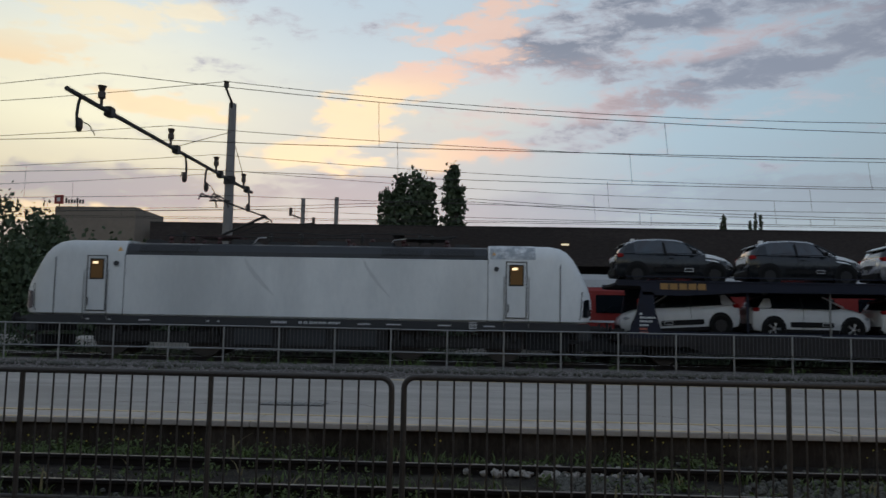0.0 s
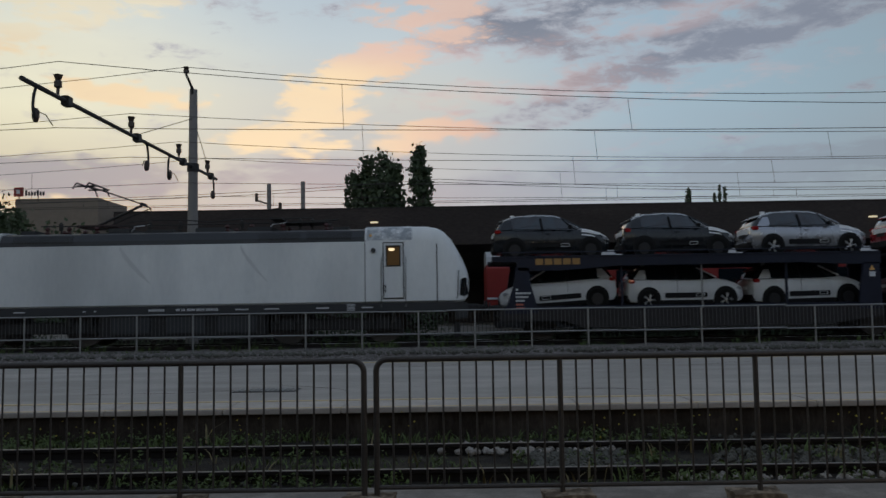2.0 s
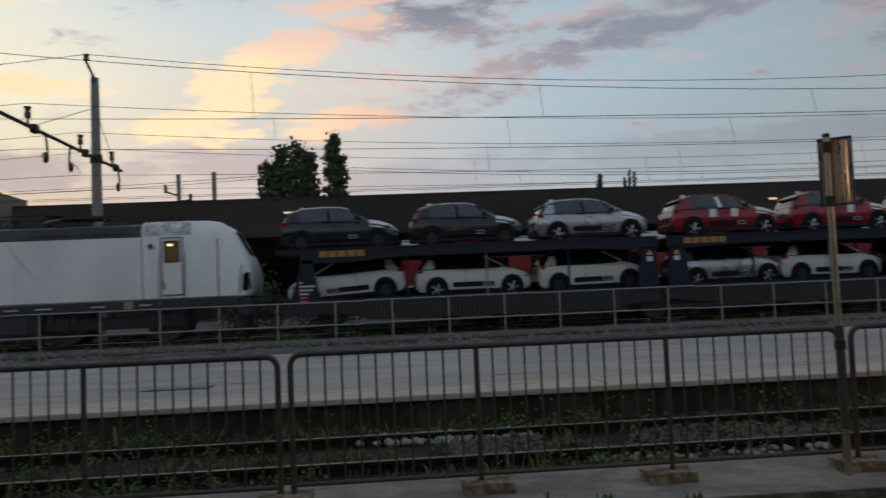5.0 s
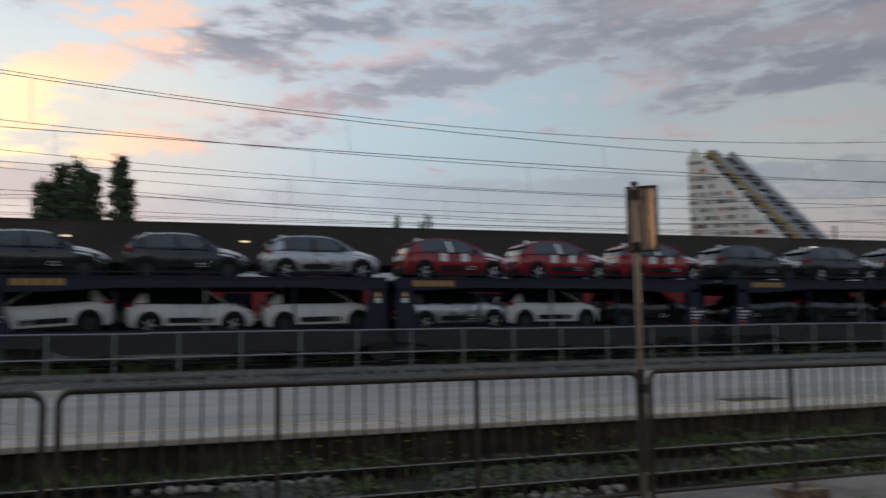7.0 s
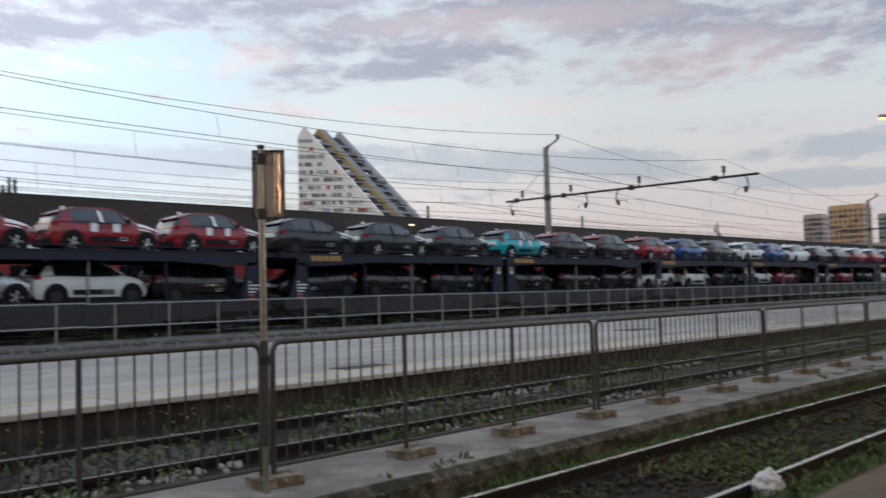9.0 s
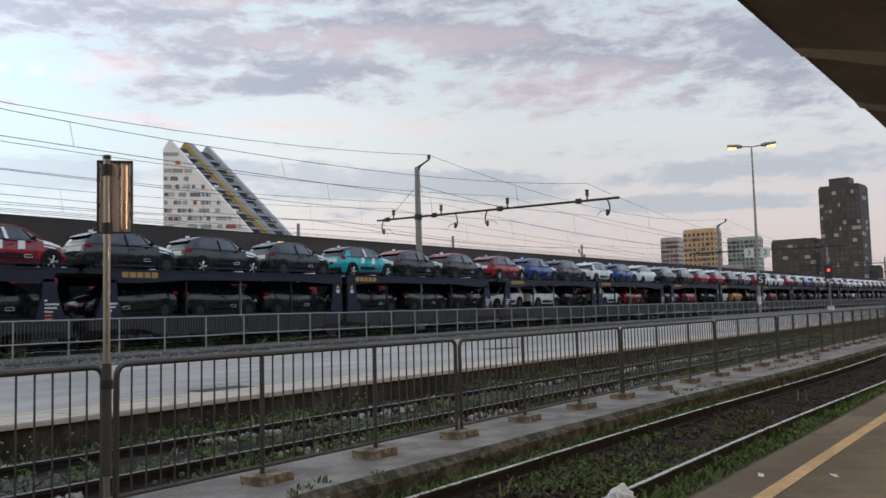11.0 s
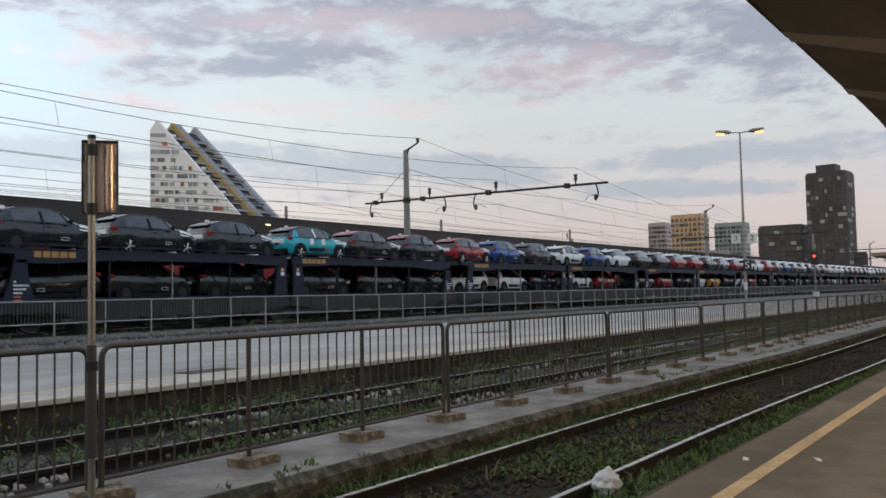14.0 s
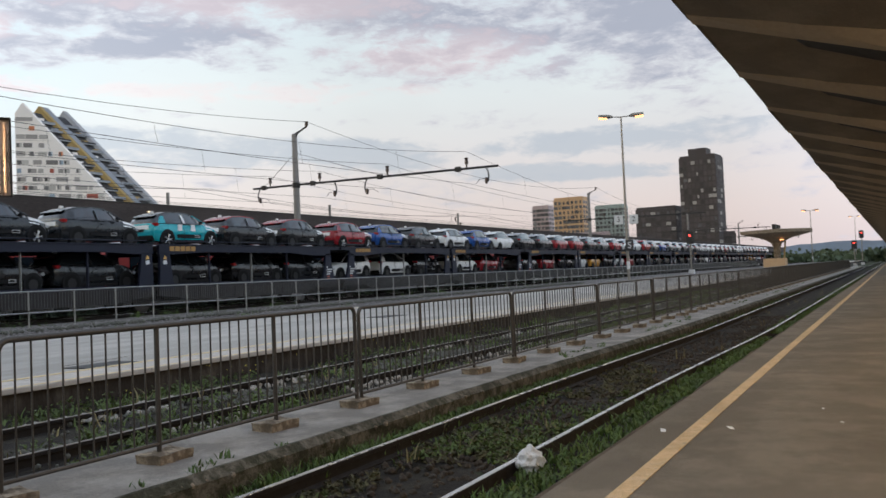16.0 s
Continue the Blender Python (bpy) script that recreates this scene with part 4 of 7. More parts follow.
    part("silver_roof_skin", loft(B(), [[(x, -1.502, 3.19), (x, -1.458, 3.392), (x, -1.348, 3.558), (x, -1.143, 3.642), (x, -0.8, 3.67)] for x in (5.78, 6.4, 7.18)], close=False), M["silver_film"], th, "patchy silver cab roof with peeling paint", smooth=True)
    part("sole_bar", box(B(), -8.55, 8.55, -1.47, 1.47, 1.0, 1.248), M["loco_frame"], th, "dark grey frame beam", bevel=0.02)
    part("underframe", box(B(), -2.6, 2.6, -1.3, 1.3, 0.3, 1.0), M["bogie"], th, "grimy underfloor equipment boxes", bevel=0.04)
    for x in (-1.6, 0.1, 1.7):
        part("equipment_cover", box(B(), x - 0.6, x + 0.6, -1.36, -1.28, 0.4, 0.92), M["loco_frame"], th, bevel=0.02)
    for x in (-4.75, 4.75):
        bogie(th, x, 0.625, 1.5)
    # lettering on the frame as bars
    rl = random.Random(5)
    marks = [(-6.9, 0.12), (-6.2, 0.1), (-5.2, 0.35), (-3.05, 0.1), (-2.7, 0.07), (-0.9, 0.0), (2.6, 0.45), (4.2, 0.4), (5.6, 0.35)]
    for x, w in marks:
        if w:
            part("lettering", box(B(), x, x + w, -1.478, -1.468, 1.10, 1.135), M["white_mark"], th)
    for x0, n, w, h in ((-1.0, 7, 0.055, 0.075), (-0.15, 2, 0.05, 0.075), (0.02, 2, 0.05, 0.075), (0.2, 4, 0.05, 0.075), (0.48, 4, 0.05, 0.075), (0.78, 6, 0.05, 0.075), (1.7, 7, 0.045, 0.05)):
        for k in range(n):
            part("lettering", box(B(), x0 + k * w * 1.3, x0 + k * w * 1.3 + w * 0.85, -1.478, -1.468, 1.09, 1.09 + h), M["white_mark"], th)
    for k in range(5):
        part("lettering", box(B(), 5.15, 5.4, -1.478, -1.468, 1.03 + k * 0.045, 1.05 + k * 0.045), M["white_mark"], th)
    # faint soot streaks on the side
    for x, lean, wide in ((-1.9, 0.95, 0.075), (1.85, 0.85, 0.05)):
        bm = B()
        rows = []
        for k in range(13):
            f = k / 12
            w = wide * (0.25 + math.sin(math.pi * min(1, f * 1.05)) ** 0.7) * (1 + 0.4 * noise.noise((x, k * 0.7, 2)))
            rows.append([(x + lean * f ** 1.3 - w, -1.504, 3.1 - 1.15 * f), (x + lean * f ** 1.3 + w, -1.504, 3.1 - 1.15 * f)])
        loft(bm, rows, close=False)
        part("soot_streak", bm, M["streak"], th, "faint grey soot streak")
    # roof gear
    for x in (-4.6, -3.9, -3.0, 1.2, 2.0, 3.0, 4.4):
        for y in (-0.6, 0.6):
            part("roof_insulator", tube(B(), [(x, y, 3.58), (x, y, 3.66), (x, y, 3.72), (x, y, 3.78), (x, y, 3.85)], [0.05, 0.09, 0.05, 0.09, 0.05], 8), M["panto_red"], th)
    part("roof_conductor", tube(B(), [(-4.8, -0.6, 3.88), (-1, -0.6, 3.86), (1, -0.4, 3.9), (4.6, -0.6, 3.88)], 0.022, 6), M["dark_metal"], th)
    part("roof_box", box(B(), 0.2, 1.2, -0.7, 0.7, 3.58, 3.76), M["loco_grey"], th, bevel=0.03)
    for x in (-1.9, 2.5):
        part("roof_cable", tube(B(), [(x, -0.7, 3.6), (x + 0.2, -0.75, 3.82), (x + 0.45, -0.6, 3.86), (x + 0.6, -0.6, 3.88)], 0.014, 5), M["white_mark"], th)
    for x, w, h in ((-5.1, 0.5, 0.12), (-2.2, 0.7, 0.16), (-0.9, 0.9, 0.10), (2.3, 0.8, 0.14), (4.9, 0.5, 0.10)):
        part("roof_unit", box(B(), x - w / 2, x + w / 2, -0.85, 0.85, 3.57, 3.60 + h), M["loco_frame"], th, "dark roof equipment", bevel=0.025)
    for x in (-4.3, -1.4, -0.4, 1.6, 3.5, 3.9):
        part("surge_arrester", tube(B(), [(x, -0.3, 3.58), (x, -0.3, 3.75), (x, -0.3, 3.76), (x, -0.3, 3.98), (x, -0.3, 4.04)], [0.03, 0.03, 0.07, 0.07, 0.02], 8), M["dark_metal"], th)
    part("roof_conductor", tube(B(), [(-2.1, -0.3, 4.02), (-1.4, -0.3, 4.06), (-0.4, -0.3, 4.06), (0.6, -0.3, 3.98), (1.6, -0.3, 4.06), (3.9, -0.3, 4.06)], 0.018, 5), M["dark_metal"], th)
    # folded collector at the rear, raised one in front
    low = part("pantograph", box(B(), 2.9, 4.4, -0.5, 0.5, 3.88, 3.94), M["dark_metal"], th, "folded current collector")
    part("arm", tube(B(), [(2.9, 0, 3.92), (4.7, 0, 4.02)], 0.035, 6), M["dark_metal"], low)
    part("head", box(B(), 2.6, 3.0, -0.8, 0.8, 3.98, 4.04), M["dark_metal"], low, bevel=0.01)
    pan = part("pantograph", box(B(), -3.7, -2.4, -0.5, 0.5, 3.84, 3.92), M["panto_red"], th, "raised current collector")
    part("arm", tube(B(), [(-3.3, 0, 3.9), (-1.72, 0, 4.62)], 0.045, 8), M["dark_metal"], pan)
    part("arm", tube(B(), [(-3.1, 0.25, 3.9), (-1.6, 0.2, 4.5)], 0.022, 6), M["dark_metal"], pan)
    for s in (-1, 1):
        part("arm", tube(B(), [(-1.72, 0.05 * s, 4.62), (-3.35, 0.35 * s, 5.2)], 0.026, 6), M["dark_metal"], pan)
        part("collector_strip", tube(B(), [(-3.45 + 0.2 * s, -0.95, 5.05), (-3.45 + 0.2 * s, -0.7, 5.27), (-3.45 + 0.2 * s, 0.7, 5.27), (-3.45 + 0.2 * s, 0.95, 5.05)], 0.028, 6), M["dark_metal"], pan)
        part("head_frame", tube(B(), [(-3.75, 0.45 * s, 5.2), (-3.05, 0.45 * s, 5.2)], 0.03, 6), M["dark_metal"], pan)
    part("knee", tube(B(), [(-1.72, -0.2, 4.62), (-1.72, 0.2, 4.62)], 0.06, 8), M["dark_metal"], pan)
    part("damper", tube(B(), [(-1.75, 0, 4.62), (-1.5, 0, 4.5), (-1.45, 0, 4.35)], 0.025, 6), M["dark_metal"], pan)
    return riding(th)


M["streak"] = material("grey_soot", (0.60, 0.615, 0.615), 0.5, vary=0.08, scale=4)
locomotive()

DECK, FLOOR = 3.06 - RAIL, 1.42 - RAIL
UNIT = 12.25


def wagon_unit(kind):
    """Half of an articulated two-deck car wagon: axle at one end, joint at the other."""
    th = thing("car_transporter_wagon", "dark blue two-deck car transporter wagon unit", "wagon", "car train")
    f = (lambda x: x) if kind == 0 else (lambda x: UNIT - x)

    def bx(a, b, y0, y1, z0, z1):
        return box(B(), min(f(a), f(b)), max(f(a), f(b)), y0, y1, z0, z1)

    for s in (-1, 1):
        y0, y1 = (-1.5, -1.38) if s < 0 else (1.38, 1.5)
        bm = B()
        prism(bm, [(f(0.1), DECK + 0.02), (f(0.1), DECK - 0.12), (f(0.85), DECK - 0.14), (f(0.9), DECK - 0.42), (f(2.2), DECK - 0.42), (f(4.0), DECK - 0.3), (f(9.6), DECK - 0.28), (f(11.2), DECK - 0.36), (f(12.1), DECK - 0.36), (f(12.1), DECK + 0.02)], y0, y1)
        part("upper_side_beam", bm, M["wagon_blue"], th, bevel=0.012)
        part("beam_lip", box(B(), min(f(0.1), f(12.1)), max(f(0.1), f(12.1)), (y0 - 0.03) if s < 0 else y1, y0 if s < 0 else y1 + 0.03, DECK + 0.0, DECK + 0.04), M["wagon_blue"], th)
        bm = B()
        prism(bm, [(f(0.45), FLOOR - 0.1), (f(1.55), FLOOR - 0.1), (f(1.3), FLOOR + 0.75), (f(1.25), DECK - 0.3), (f(0.85), DECK - 0.3), (f(0.75), FLOOR + 0.75)], y0, y1)
        part("end_pillar", bm, M["wagon_blue"], th, bevel=0.012)
        bm = B()
        prism(bm, [(f(11.35), FLOOR - 0.1), (f(12.1), FLOOR - 0.1), (f(12.05), DECK - 0.3), (f(11.55), DECK - 0.3)], y0, y1)
        part("joint_pillar", bm, M["wagon_blue"], th, bevel=0.012)
        bm = B()
        prism(bm, [(f(0.3), FLOOR - 0.0), (f(12.15), FLOOR - 0.0), (f(12.15), 0.62), (f(10.2), 0.38), (f(2.9), 0.38), (f(2.3), 0.6), (f(0.3), 0.6)], y0 - 0.01 * s, y1 - 0.01 * s)
        part("sill", bm, M["wagon_brown"], th, "grimy brown-black side sill", bevel=0.015)
        # added strips; the taller far one keeps the space under the cars dark
        part("wheel_guide", bx(0.5, 12.0, s * 1.2 - 0.03, s * 1.2 + 0.03, FLOOR - 0.05, FLOOR + (0.13 if s < 0 else 0.40)), M["wagon_blue"], th, "low strip added along the lower deck to keep it dark under the cars")
        for k in range(9):
            x = 2.6 + k * 1.05
            part("sill_rib", bx(x, x + 0.06, y0 - 0.025 if s < 0 else y1, y0 if s < 0 else y1 + 0.025, 0.45, FLOOR - 0.02), M["wagon_brown"], th)
        for x in (4.1, 6.6, 9.2):
            part("inner_post", bx(x, x + (0.035 if x == 6.6 else 0.06), -1.36 if s < 0 else 1.28, -1.28 if s < 0 else 1.36, FLOOR - 0.02, DECK - 0.25), M["galvanised"] if x == 6.6 else M["wagon_blue"], th)
        part("wheel", disc(B(), (f(1.7) if kind == 0 else f(1.7), 0.42), 0.42, s * 0.68, s * 0.82, 20), M["wheel_steel"], th)
        part("axle_guard", bx(1.35, 2.05, s * 0.95 - 0.05, s * 0.95 + 0.05, 0.2, 0.75), M["bogie"], th, bevel=0.03)
        if kind == 0:
            part("wheel", disc(B(), (f(12.1), 0.42), 0.42, s * 0.68, s * 0.82, 20), M["wheel_steel"], th)
        part("buffer", tube(B(), [(f(0.45), s * 0.875, 1.02), (f(0.2), s * 0.875, 1.02), (f(0.06), s * 0.875, 1.02), (f(0.05), s * 0.875, 1.02), (f(0.01), s * 0.875, 1.02)], [0.11, 0.11, 0.08, 0.2, 0.2], 12), M["bogie"], th)
    part("upper_deck", bx(0.15, 12.1, -1.38, 1.38, DECK - 0.09, DECK - 0.02), M["wagon_brown"], th)
    part("lower_deck", bx(0.3, 12.15, -1.38, 1.38, FLOOR - 0.12, FLOOR - 0.02), M["wagon_brown"], th)
    part("end_beam", bx(0.3, 0.5, -1.4, 1.4, 0.75, FLOOR + 0.05), M["bogie"], th, bevel=0.03)
    part("chock_rail", tube(B(), [(f(0.4), -1.4, DECK + 0.16), (f(11.9), -1.4, DECK + 0.16)], 0.018, 6), M["wagon_blue"], th)
    # painted marks: five plain ochre blocks, white bars for the numbers
    if kind == 0:
        tx, lx = 1.45, 0.82
    else:
        tx, lx = UNIT - 11.55, UNIT - 1.2
    for k in range(5):
        x = tx + k * 0.285
        bm = B()
        box(bm, x, x + 0.235, -1.512, -1.495, DECK - 0.235, DECK - 0.045)
        part("lettering", bm, M["gold"], th, "ochre painted mark")
    for k, (w, n) in enumerate(((0.1, 1), (0.48, 7), (0.4, 6), (0.28, 4), (0.3, 1), (0.34, 1))):
        for j in range(n):
            part("lettering", box(B(), lx + j * w / n, lx + (j + 0.75) * w / n, -1.512, -1.495, FLOOR + 0.62 - k * 0.115, FLOOR + 0.68 - k * 0.115), M["white_mark"] if k < 4 else M["red_mark"], th)
    bm = B()
    prism(bm, [(f(11.72), DECK - 0.55), (f(11.9), DECK - 0.55), (f(11.81), DECK - 0.4)], -1.512, -1.495)
    part("warning_triangle", bm, M["warn"], th, "orange warning triangle")
    part("warning_plate", box(B(), min(f(11.72), f(11.9)), max(f(11.72), f(11.9)), -1.512, -1.495, DECK - 0.75, DECK - 0.6), M["white_mark"], th)
    return th


WAGON0, WAGONS = 4.72, 9
units = [wagon_unit(0), wagon_unit(1)]
for i in range(WAGONS):
    for k in (0, 1):
        m = pose(WAGON0 + i * 2 * UNIT + k * UNIT, TY, RAIL)
        if i == 0:
            units[k].matrix_basis = m
            riding(units[k])
        else:
            riding(copy_thing(units[k], m))


# cars: meshes shared, paint by material copies of the painted meshes
def car_shell():
    st = [(-1.93, 0.45, 0.68, 0.66), (-1.89, 0.30, 0.90, 0.78), (-1.78, 0.24, 0.985, 0.845), (-1.45, 0.21, 1.0, 0.87), (-0.8, 0.20, 0.965, 0.88), (0.0, 0.20, 0.94, 0.88), (0.62, 0.20, 0.955, 0.875),
          (0.98, 0.20, 0.975, 0.865), (1.3, 0.20, 0.925, 0.855), (1.62, 0.22, 0.83, 0.81), (1.82, 0.26, 0.72, 0.72), (1.91, 0.32, 0.62, 0.62), (1.94, 0.42, 0.55, 0.5)]

    def sec(x, zb, zt, w):
        h = zt - zb
        pts = [(w * 0.9, zb), (w * 0.985, zb + 0.18 * h), (w, zb + 0.5 * h), (w * 0.985, zb + 0.8 * h), (w * 0.93, zb + 0.95 * h), (w * 0.8, zt), (w * 0.4, zt + 0.012)]
        return [(x, -a, b) for a, b in pts] + [(x, a, b) for a, b in pts[::-1]]
    return st, sec


def car(paint, roof, rim="dark", film=True, stickers=False, lite=False, label=""):
    th = thing("car", label, "car", "new cars on the wagons")
    st, sec = car_shell()
    part("body", loft(B(), [sec(*s) for s in st]), PAINT[paint], th, smooth=True)
    # glasshouse
    gl = [(-1.83, 1.0, 0.55, 0.78), (-1.72, 1.14, 0.62, 0.8), (-1.5, 1.32, 0.63, 0.82), (-1.15, 1.41, 0.64, 0.83), (-0.5, 1.44, 0.65, 0.84), (0.05, 1.42, 0.64, 0.84), (0.4, 1.33, 0.62, 0.83), (0.8, 1.11, 0.62, 0.81), (1.02, 0.98, 0.64, 0.79)]
    loops = []
    for x, zt, wt, wb in gl:
        loops.append([(x, -wb, 0.93), (x, -wt - (wb - wt) * 0.28, 0.93 + (zt - 0.93) * 0.72), (x, -wt, zt - 0.015), (x, -wt * 0.5, zt), (x, wt * 0.5, zt), (x, wt, zt - 0.015), (x, wt + (wb - wt) * 0.28, 0.93 + (zt - 0.93) * 0.72), (x, wb, 0.93)])
    part("glasshouse", loft(B(), loops), M["glass_dark"], th, "dark tinted windows", smooth=True)
    rf = [(-1.62, 1.255), (-1.5, 1.333), (-1.15, 1.424), (-0.5, 1.454), (0.05, 1.434), (0.3, 1.375)]
    part("roof", loft(B(), [[(x, -0.66, z - 0.055), (x, -0.655, z - 0.012), (x, -0.5, z + 0.004), (x, 0.5, z + 0.004), (x, 0.655, z - 0.012), (x, 0.66, z - 0.055)] for x, z in rf], close=False), PAINT[roof], th, smooth=True)
    part("spoiler", prism(B(), [(-1.73, 1.222), (-1.54, 1.30), (-1.54, 1.322), (-1.73, 1.246)], -0.58, 0.58), PAINT[roof], th)
    part("antenna_cap", box(B(), -1.3, -1.16, -0.05, 0.05, 1.40, 1.50), M["film"], th, "white foam block on the aerial", bevel=0.01)
    if lite:
        for x in (-1.24, 1.26):
            part("tyre", disc(B(), (x, 0.3), 0.33, -0.893, -0.6, 16), M["tyre"], th)
        for s in (-1, 1):
            part("tail_lamp", box(B(), -1.88, -1.68, min(s * 0.62, s * 0.868), max(s * 0.62, s * 0.868), 0.83, 0.95), M["tail_red"], th, "red tail lamp", bevel=0.025)
        part("bonnet_film", box(B(), 1.2, 1.7, -0.6, 0.6, 0.86, 0.93), M["film"], th, "white transport film over the bonnet", bevel=0.02)
        return th
    for s in (-1, 1):
        for a, b in (((0.38, 0.65, 1.32), (1.0, 0.80, 0.985)),):
            part("windscreen_pillar", tube(B(), [(a[0], s * a[1], a[2]), (b[0], s * b[1], b[2])], 0.024, 5), PAINT[paint], th)
        part("window_pillar", loft(B(), [[(-0.36, s * 0.846, 0.94), (-0.27, s * 0.846, 0.94)], [(-0.40, s * 0.722, 1.32), (-0.33, s * 0.722, 1.32)]], close=False), M["cladding"], th)
        part("belt_trim", tube(B(), [(-1.35, s * 0.862, 0.965), (-0.5, s * 0.872, 0.955), (0.7, s * 0.862, 0.965)], 0.010, 5), M["cladding"], th)
        part("rear_pillar", loft(B(), [[(-1.72, s * 0.815, 0.95), (-1.3, s * 0.85, 0.95)], [(-1.5, s * 0.715, 1.25), (-1.32, s * 0.715, 1.25)]], close=False), PAINT[paint], th)
        part("tail_lamp", box(B(), -1.88, -1.68, min(s * 0.62, s * 0.868), max(s * 0.62, s * 0.868), 0.83, 0.95), M["tail_red"], th, "red tail lamp", bevel=0.025)
        part("headlamp", box(B(), 1.62, 1.84, min(s * 0.52, s * 0.79), max(s * 0.52, s * 0.79), 0.60, 0.70), M["head_glass"], th, "clear headlamp", bevel=0.03)
        part("wing_mirror", box(B(), 0.52, 0.66, min(s * 0.86, s * 1.02), max(s * 0.86, s * 1.02), 0.96, 1.07), M["cladding"], th, bevel=0.03)
        pan = part("door_panel", box(B(), -0.72, 0.66, min(s * 0.86, s * 0.897), max(s * 0.86, s * 0.897), 0.36, 0.52), M["cladding"], th, "dark padded door panel", bevel=0.03)
        bm = B()
        for lim in ((0.30, 0.56, 0.485, 0.50), (0.30, 0.56, 0.395, 0.41), (0.29, 0.305, 0.395, 0.50), (0.555, 0.57, 0.395, 0.50)):
            box(bm, lim[0], lim[1], min(s * 0.89, s * 0.902), max(s * 0.89, s * 0.902), lim[2], lim[3])
        part("panel_accent", bm, M["white_mark"], pan, "pale outlined accent")
        part("door_seam", box(B(), -0.31, -0.3, min(s * 0.87, s * 0.884), max(s * 0.87, s * 0.884), 0.3, 0.93), M["seam"], th)
        part("sill_cladding", box(B(), -0.95, 0.85, min(s * 0.8, s * 0.888), max(s * 0.8, s * 0.888), 0.18, 0.29), M["cladding"], th, bevel=0.015)
        part("door_handle", box(B(), -0.2, -0.05, min(s * 0.87, s * 0.9), max(s * 0.87, s * 0.9), 0.80, 0.825), PAINT[paint], th)
        for x in (-1.24, 1.26):
            part("wheel_arch", disc(B(), (x, 0.33), 0.385, s * 0.70, s * 0.888, 22), M["cladding"], th)
            tyre = part("tyre", disc(B(), (x, 0.3), 0.305, s * 0.72, s * 0.897, 22), M["tyre"], th)
            bm = B()
            if rim == "light":
                for k in range(5):
                    a = 2 * math.pi * k / 5
                    for off in (-0.13, 0.13):
                        c0 = (x + 0.05 * math.cos(a), 0.3 + 0.05 * math.sin(a))
                        c1 = (x + 0.2 * math.cos(a + off), 0.3 + 0.2 * math.sin(a + off))
                        tube(bm, [(c0[0], s * 0.9, c0[1]), (c1[0], s * 0.9, c1[1])], 0.017, 4)
                disc(bm, (x, 0.3), 0.055, s * 0.89, s * 0.912, 10)
                part("rim", bm, M["rim"], tyre, "light alloy spokes")
            else:
                disc(bm, (x, 0.3), 0.19, s * 0.89, s * 0.903, 14)
                part("rim", bm, M["rim_dark"], tyre)
        if stickers:
            for x in (-0.55, 0.2):
                part("door_sticker", box(B(), x - 0.12, x + 0.12, min(s * 0.88, s * 0.889), max(s * 0.88, s * 0.889), 0.66, 0.92), M["film"], th, "white protective sticker")
            part("pillar_sticker", loft(B(), [[(-0.32, s * 0.848, 0.95), (-0.2, s * 0.848, 0.95)], [(-0.42, s * 0.722, 1.33), (-0.3, s * 0.722, 1.33)]], close=False), M["film"], th, "white protective strip")
    part("rear_bumper", box(B(), -1.95, -1.72, -0.74, 0.74, 0.24, 0.5), M["cladding"], th, bevel=0.04)
    part("number_recess", box(B(), -1.945, -1.9, -0.27, 0.27, 0.62, 0.73), M["film"] if not film else M["cladding"], th)
    part("front_grille", box(B(), 1.86, 1.95, -0.5, 0.5, 0.3, 0.48), M["cladding"], th, bevel=0.02)
    if film:
        def over(lo, hi, e=0.008):
            loops = []
            for x, zb, zt, w in st:
                if lo <= x <= hi:
                    h = zt - zb
                    lo_f = 0.72 if x < 1.5 else 0.5
                    loops.append([(x, -w * 0.99 - e, zb + lo_f * h), (x, -w * 0.93 - e, zb + 0.95 * h + e), (x, -w * 0.8, zt + e), (x, -w * 0.4, zt + 0.012 + e), (x, w * 0.4, zt + 0.012 + e), (x, w * 0.8, zt + e), (x, w * 0.93 + e, zb + 0.95 * h + e), (x, w * 0.99 + e, zb + lo_f * h)])
            return loft(B(), loops, close=False)
        part("bonnet_film", over(0.97, 1.92), M["film"], th, "white transport film over the bonnet", smooth=True)
        part("tailgate_film", box(B(), -1.925, -1.86, -0.5, 0.5, 0.70, 0.88), M["film"], th, "white transport film on the tailgate", bevel=0.01)
    return th


WORDS = {"dark_grey": "dark grey", "brown_grey": "brown-grey", "mid_grey": "mid-grey"}
CARS = {}


def place_car(paint, roof, x, deck, flip=False, film=True, stickers=False, rim="dark", tilt=0.0):
    lite = x > 74
    key = (paint, roof, film, stickers, rim, lite, deck)
    if lite:
        key = (paint, roof, lite, deck)
    z = RAIL + (DECK if deck else FLOOR) - 0.03
    m = pose(x + 1.94, TY, z, 0, tilt, 180 if flip else 0) @ Matrix.Diagonal((0.965, 1, 1, 1))
    if key not in CARS:
        word = WORDS.get(paint, paint)
        label = f"new {word} hatchback" + (f" with {WORDS.get(roof, roof)} roof" if roof != paint else "") + "" + (" on the upper deck" if deck else " on the lower deck")
        CARS[key] = car(paint, roof, rim, film, stickers, lite, label)
        CARS[key].matrix_basis = m
        ob = CARS[key]
    else:
        ob = copy_thing(CARS[key], m)
    return riding(ob)


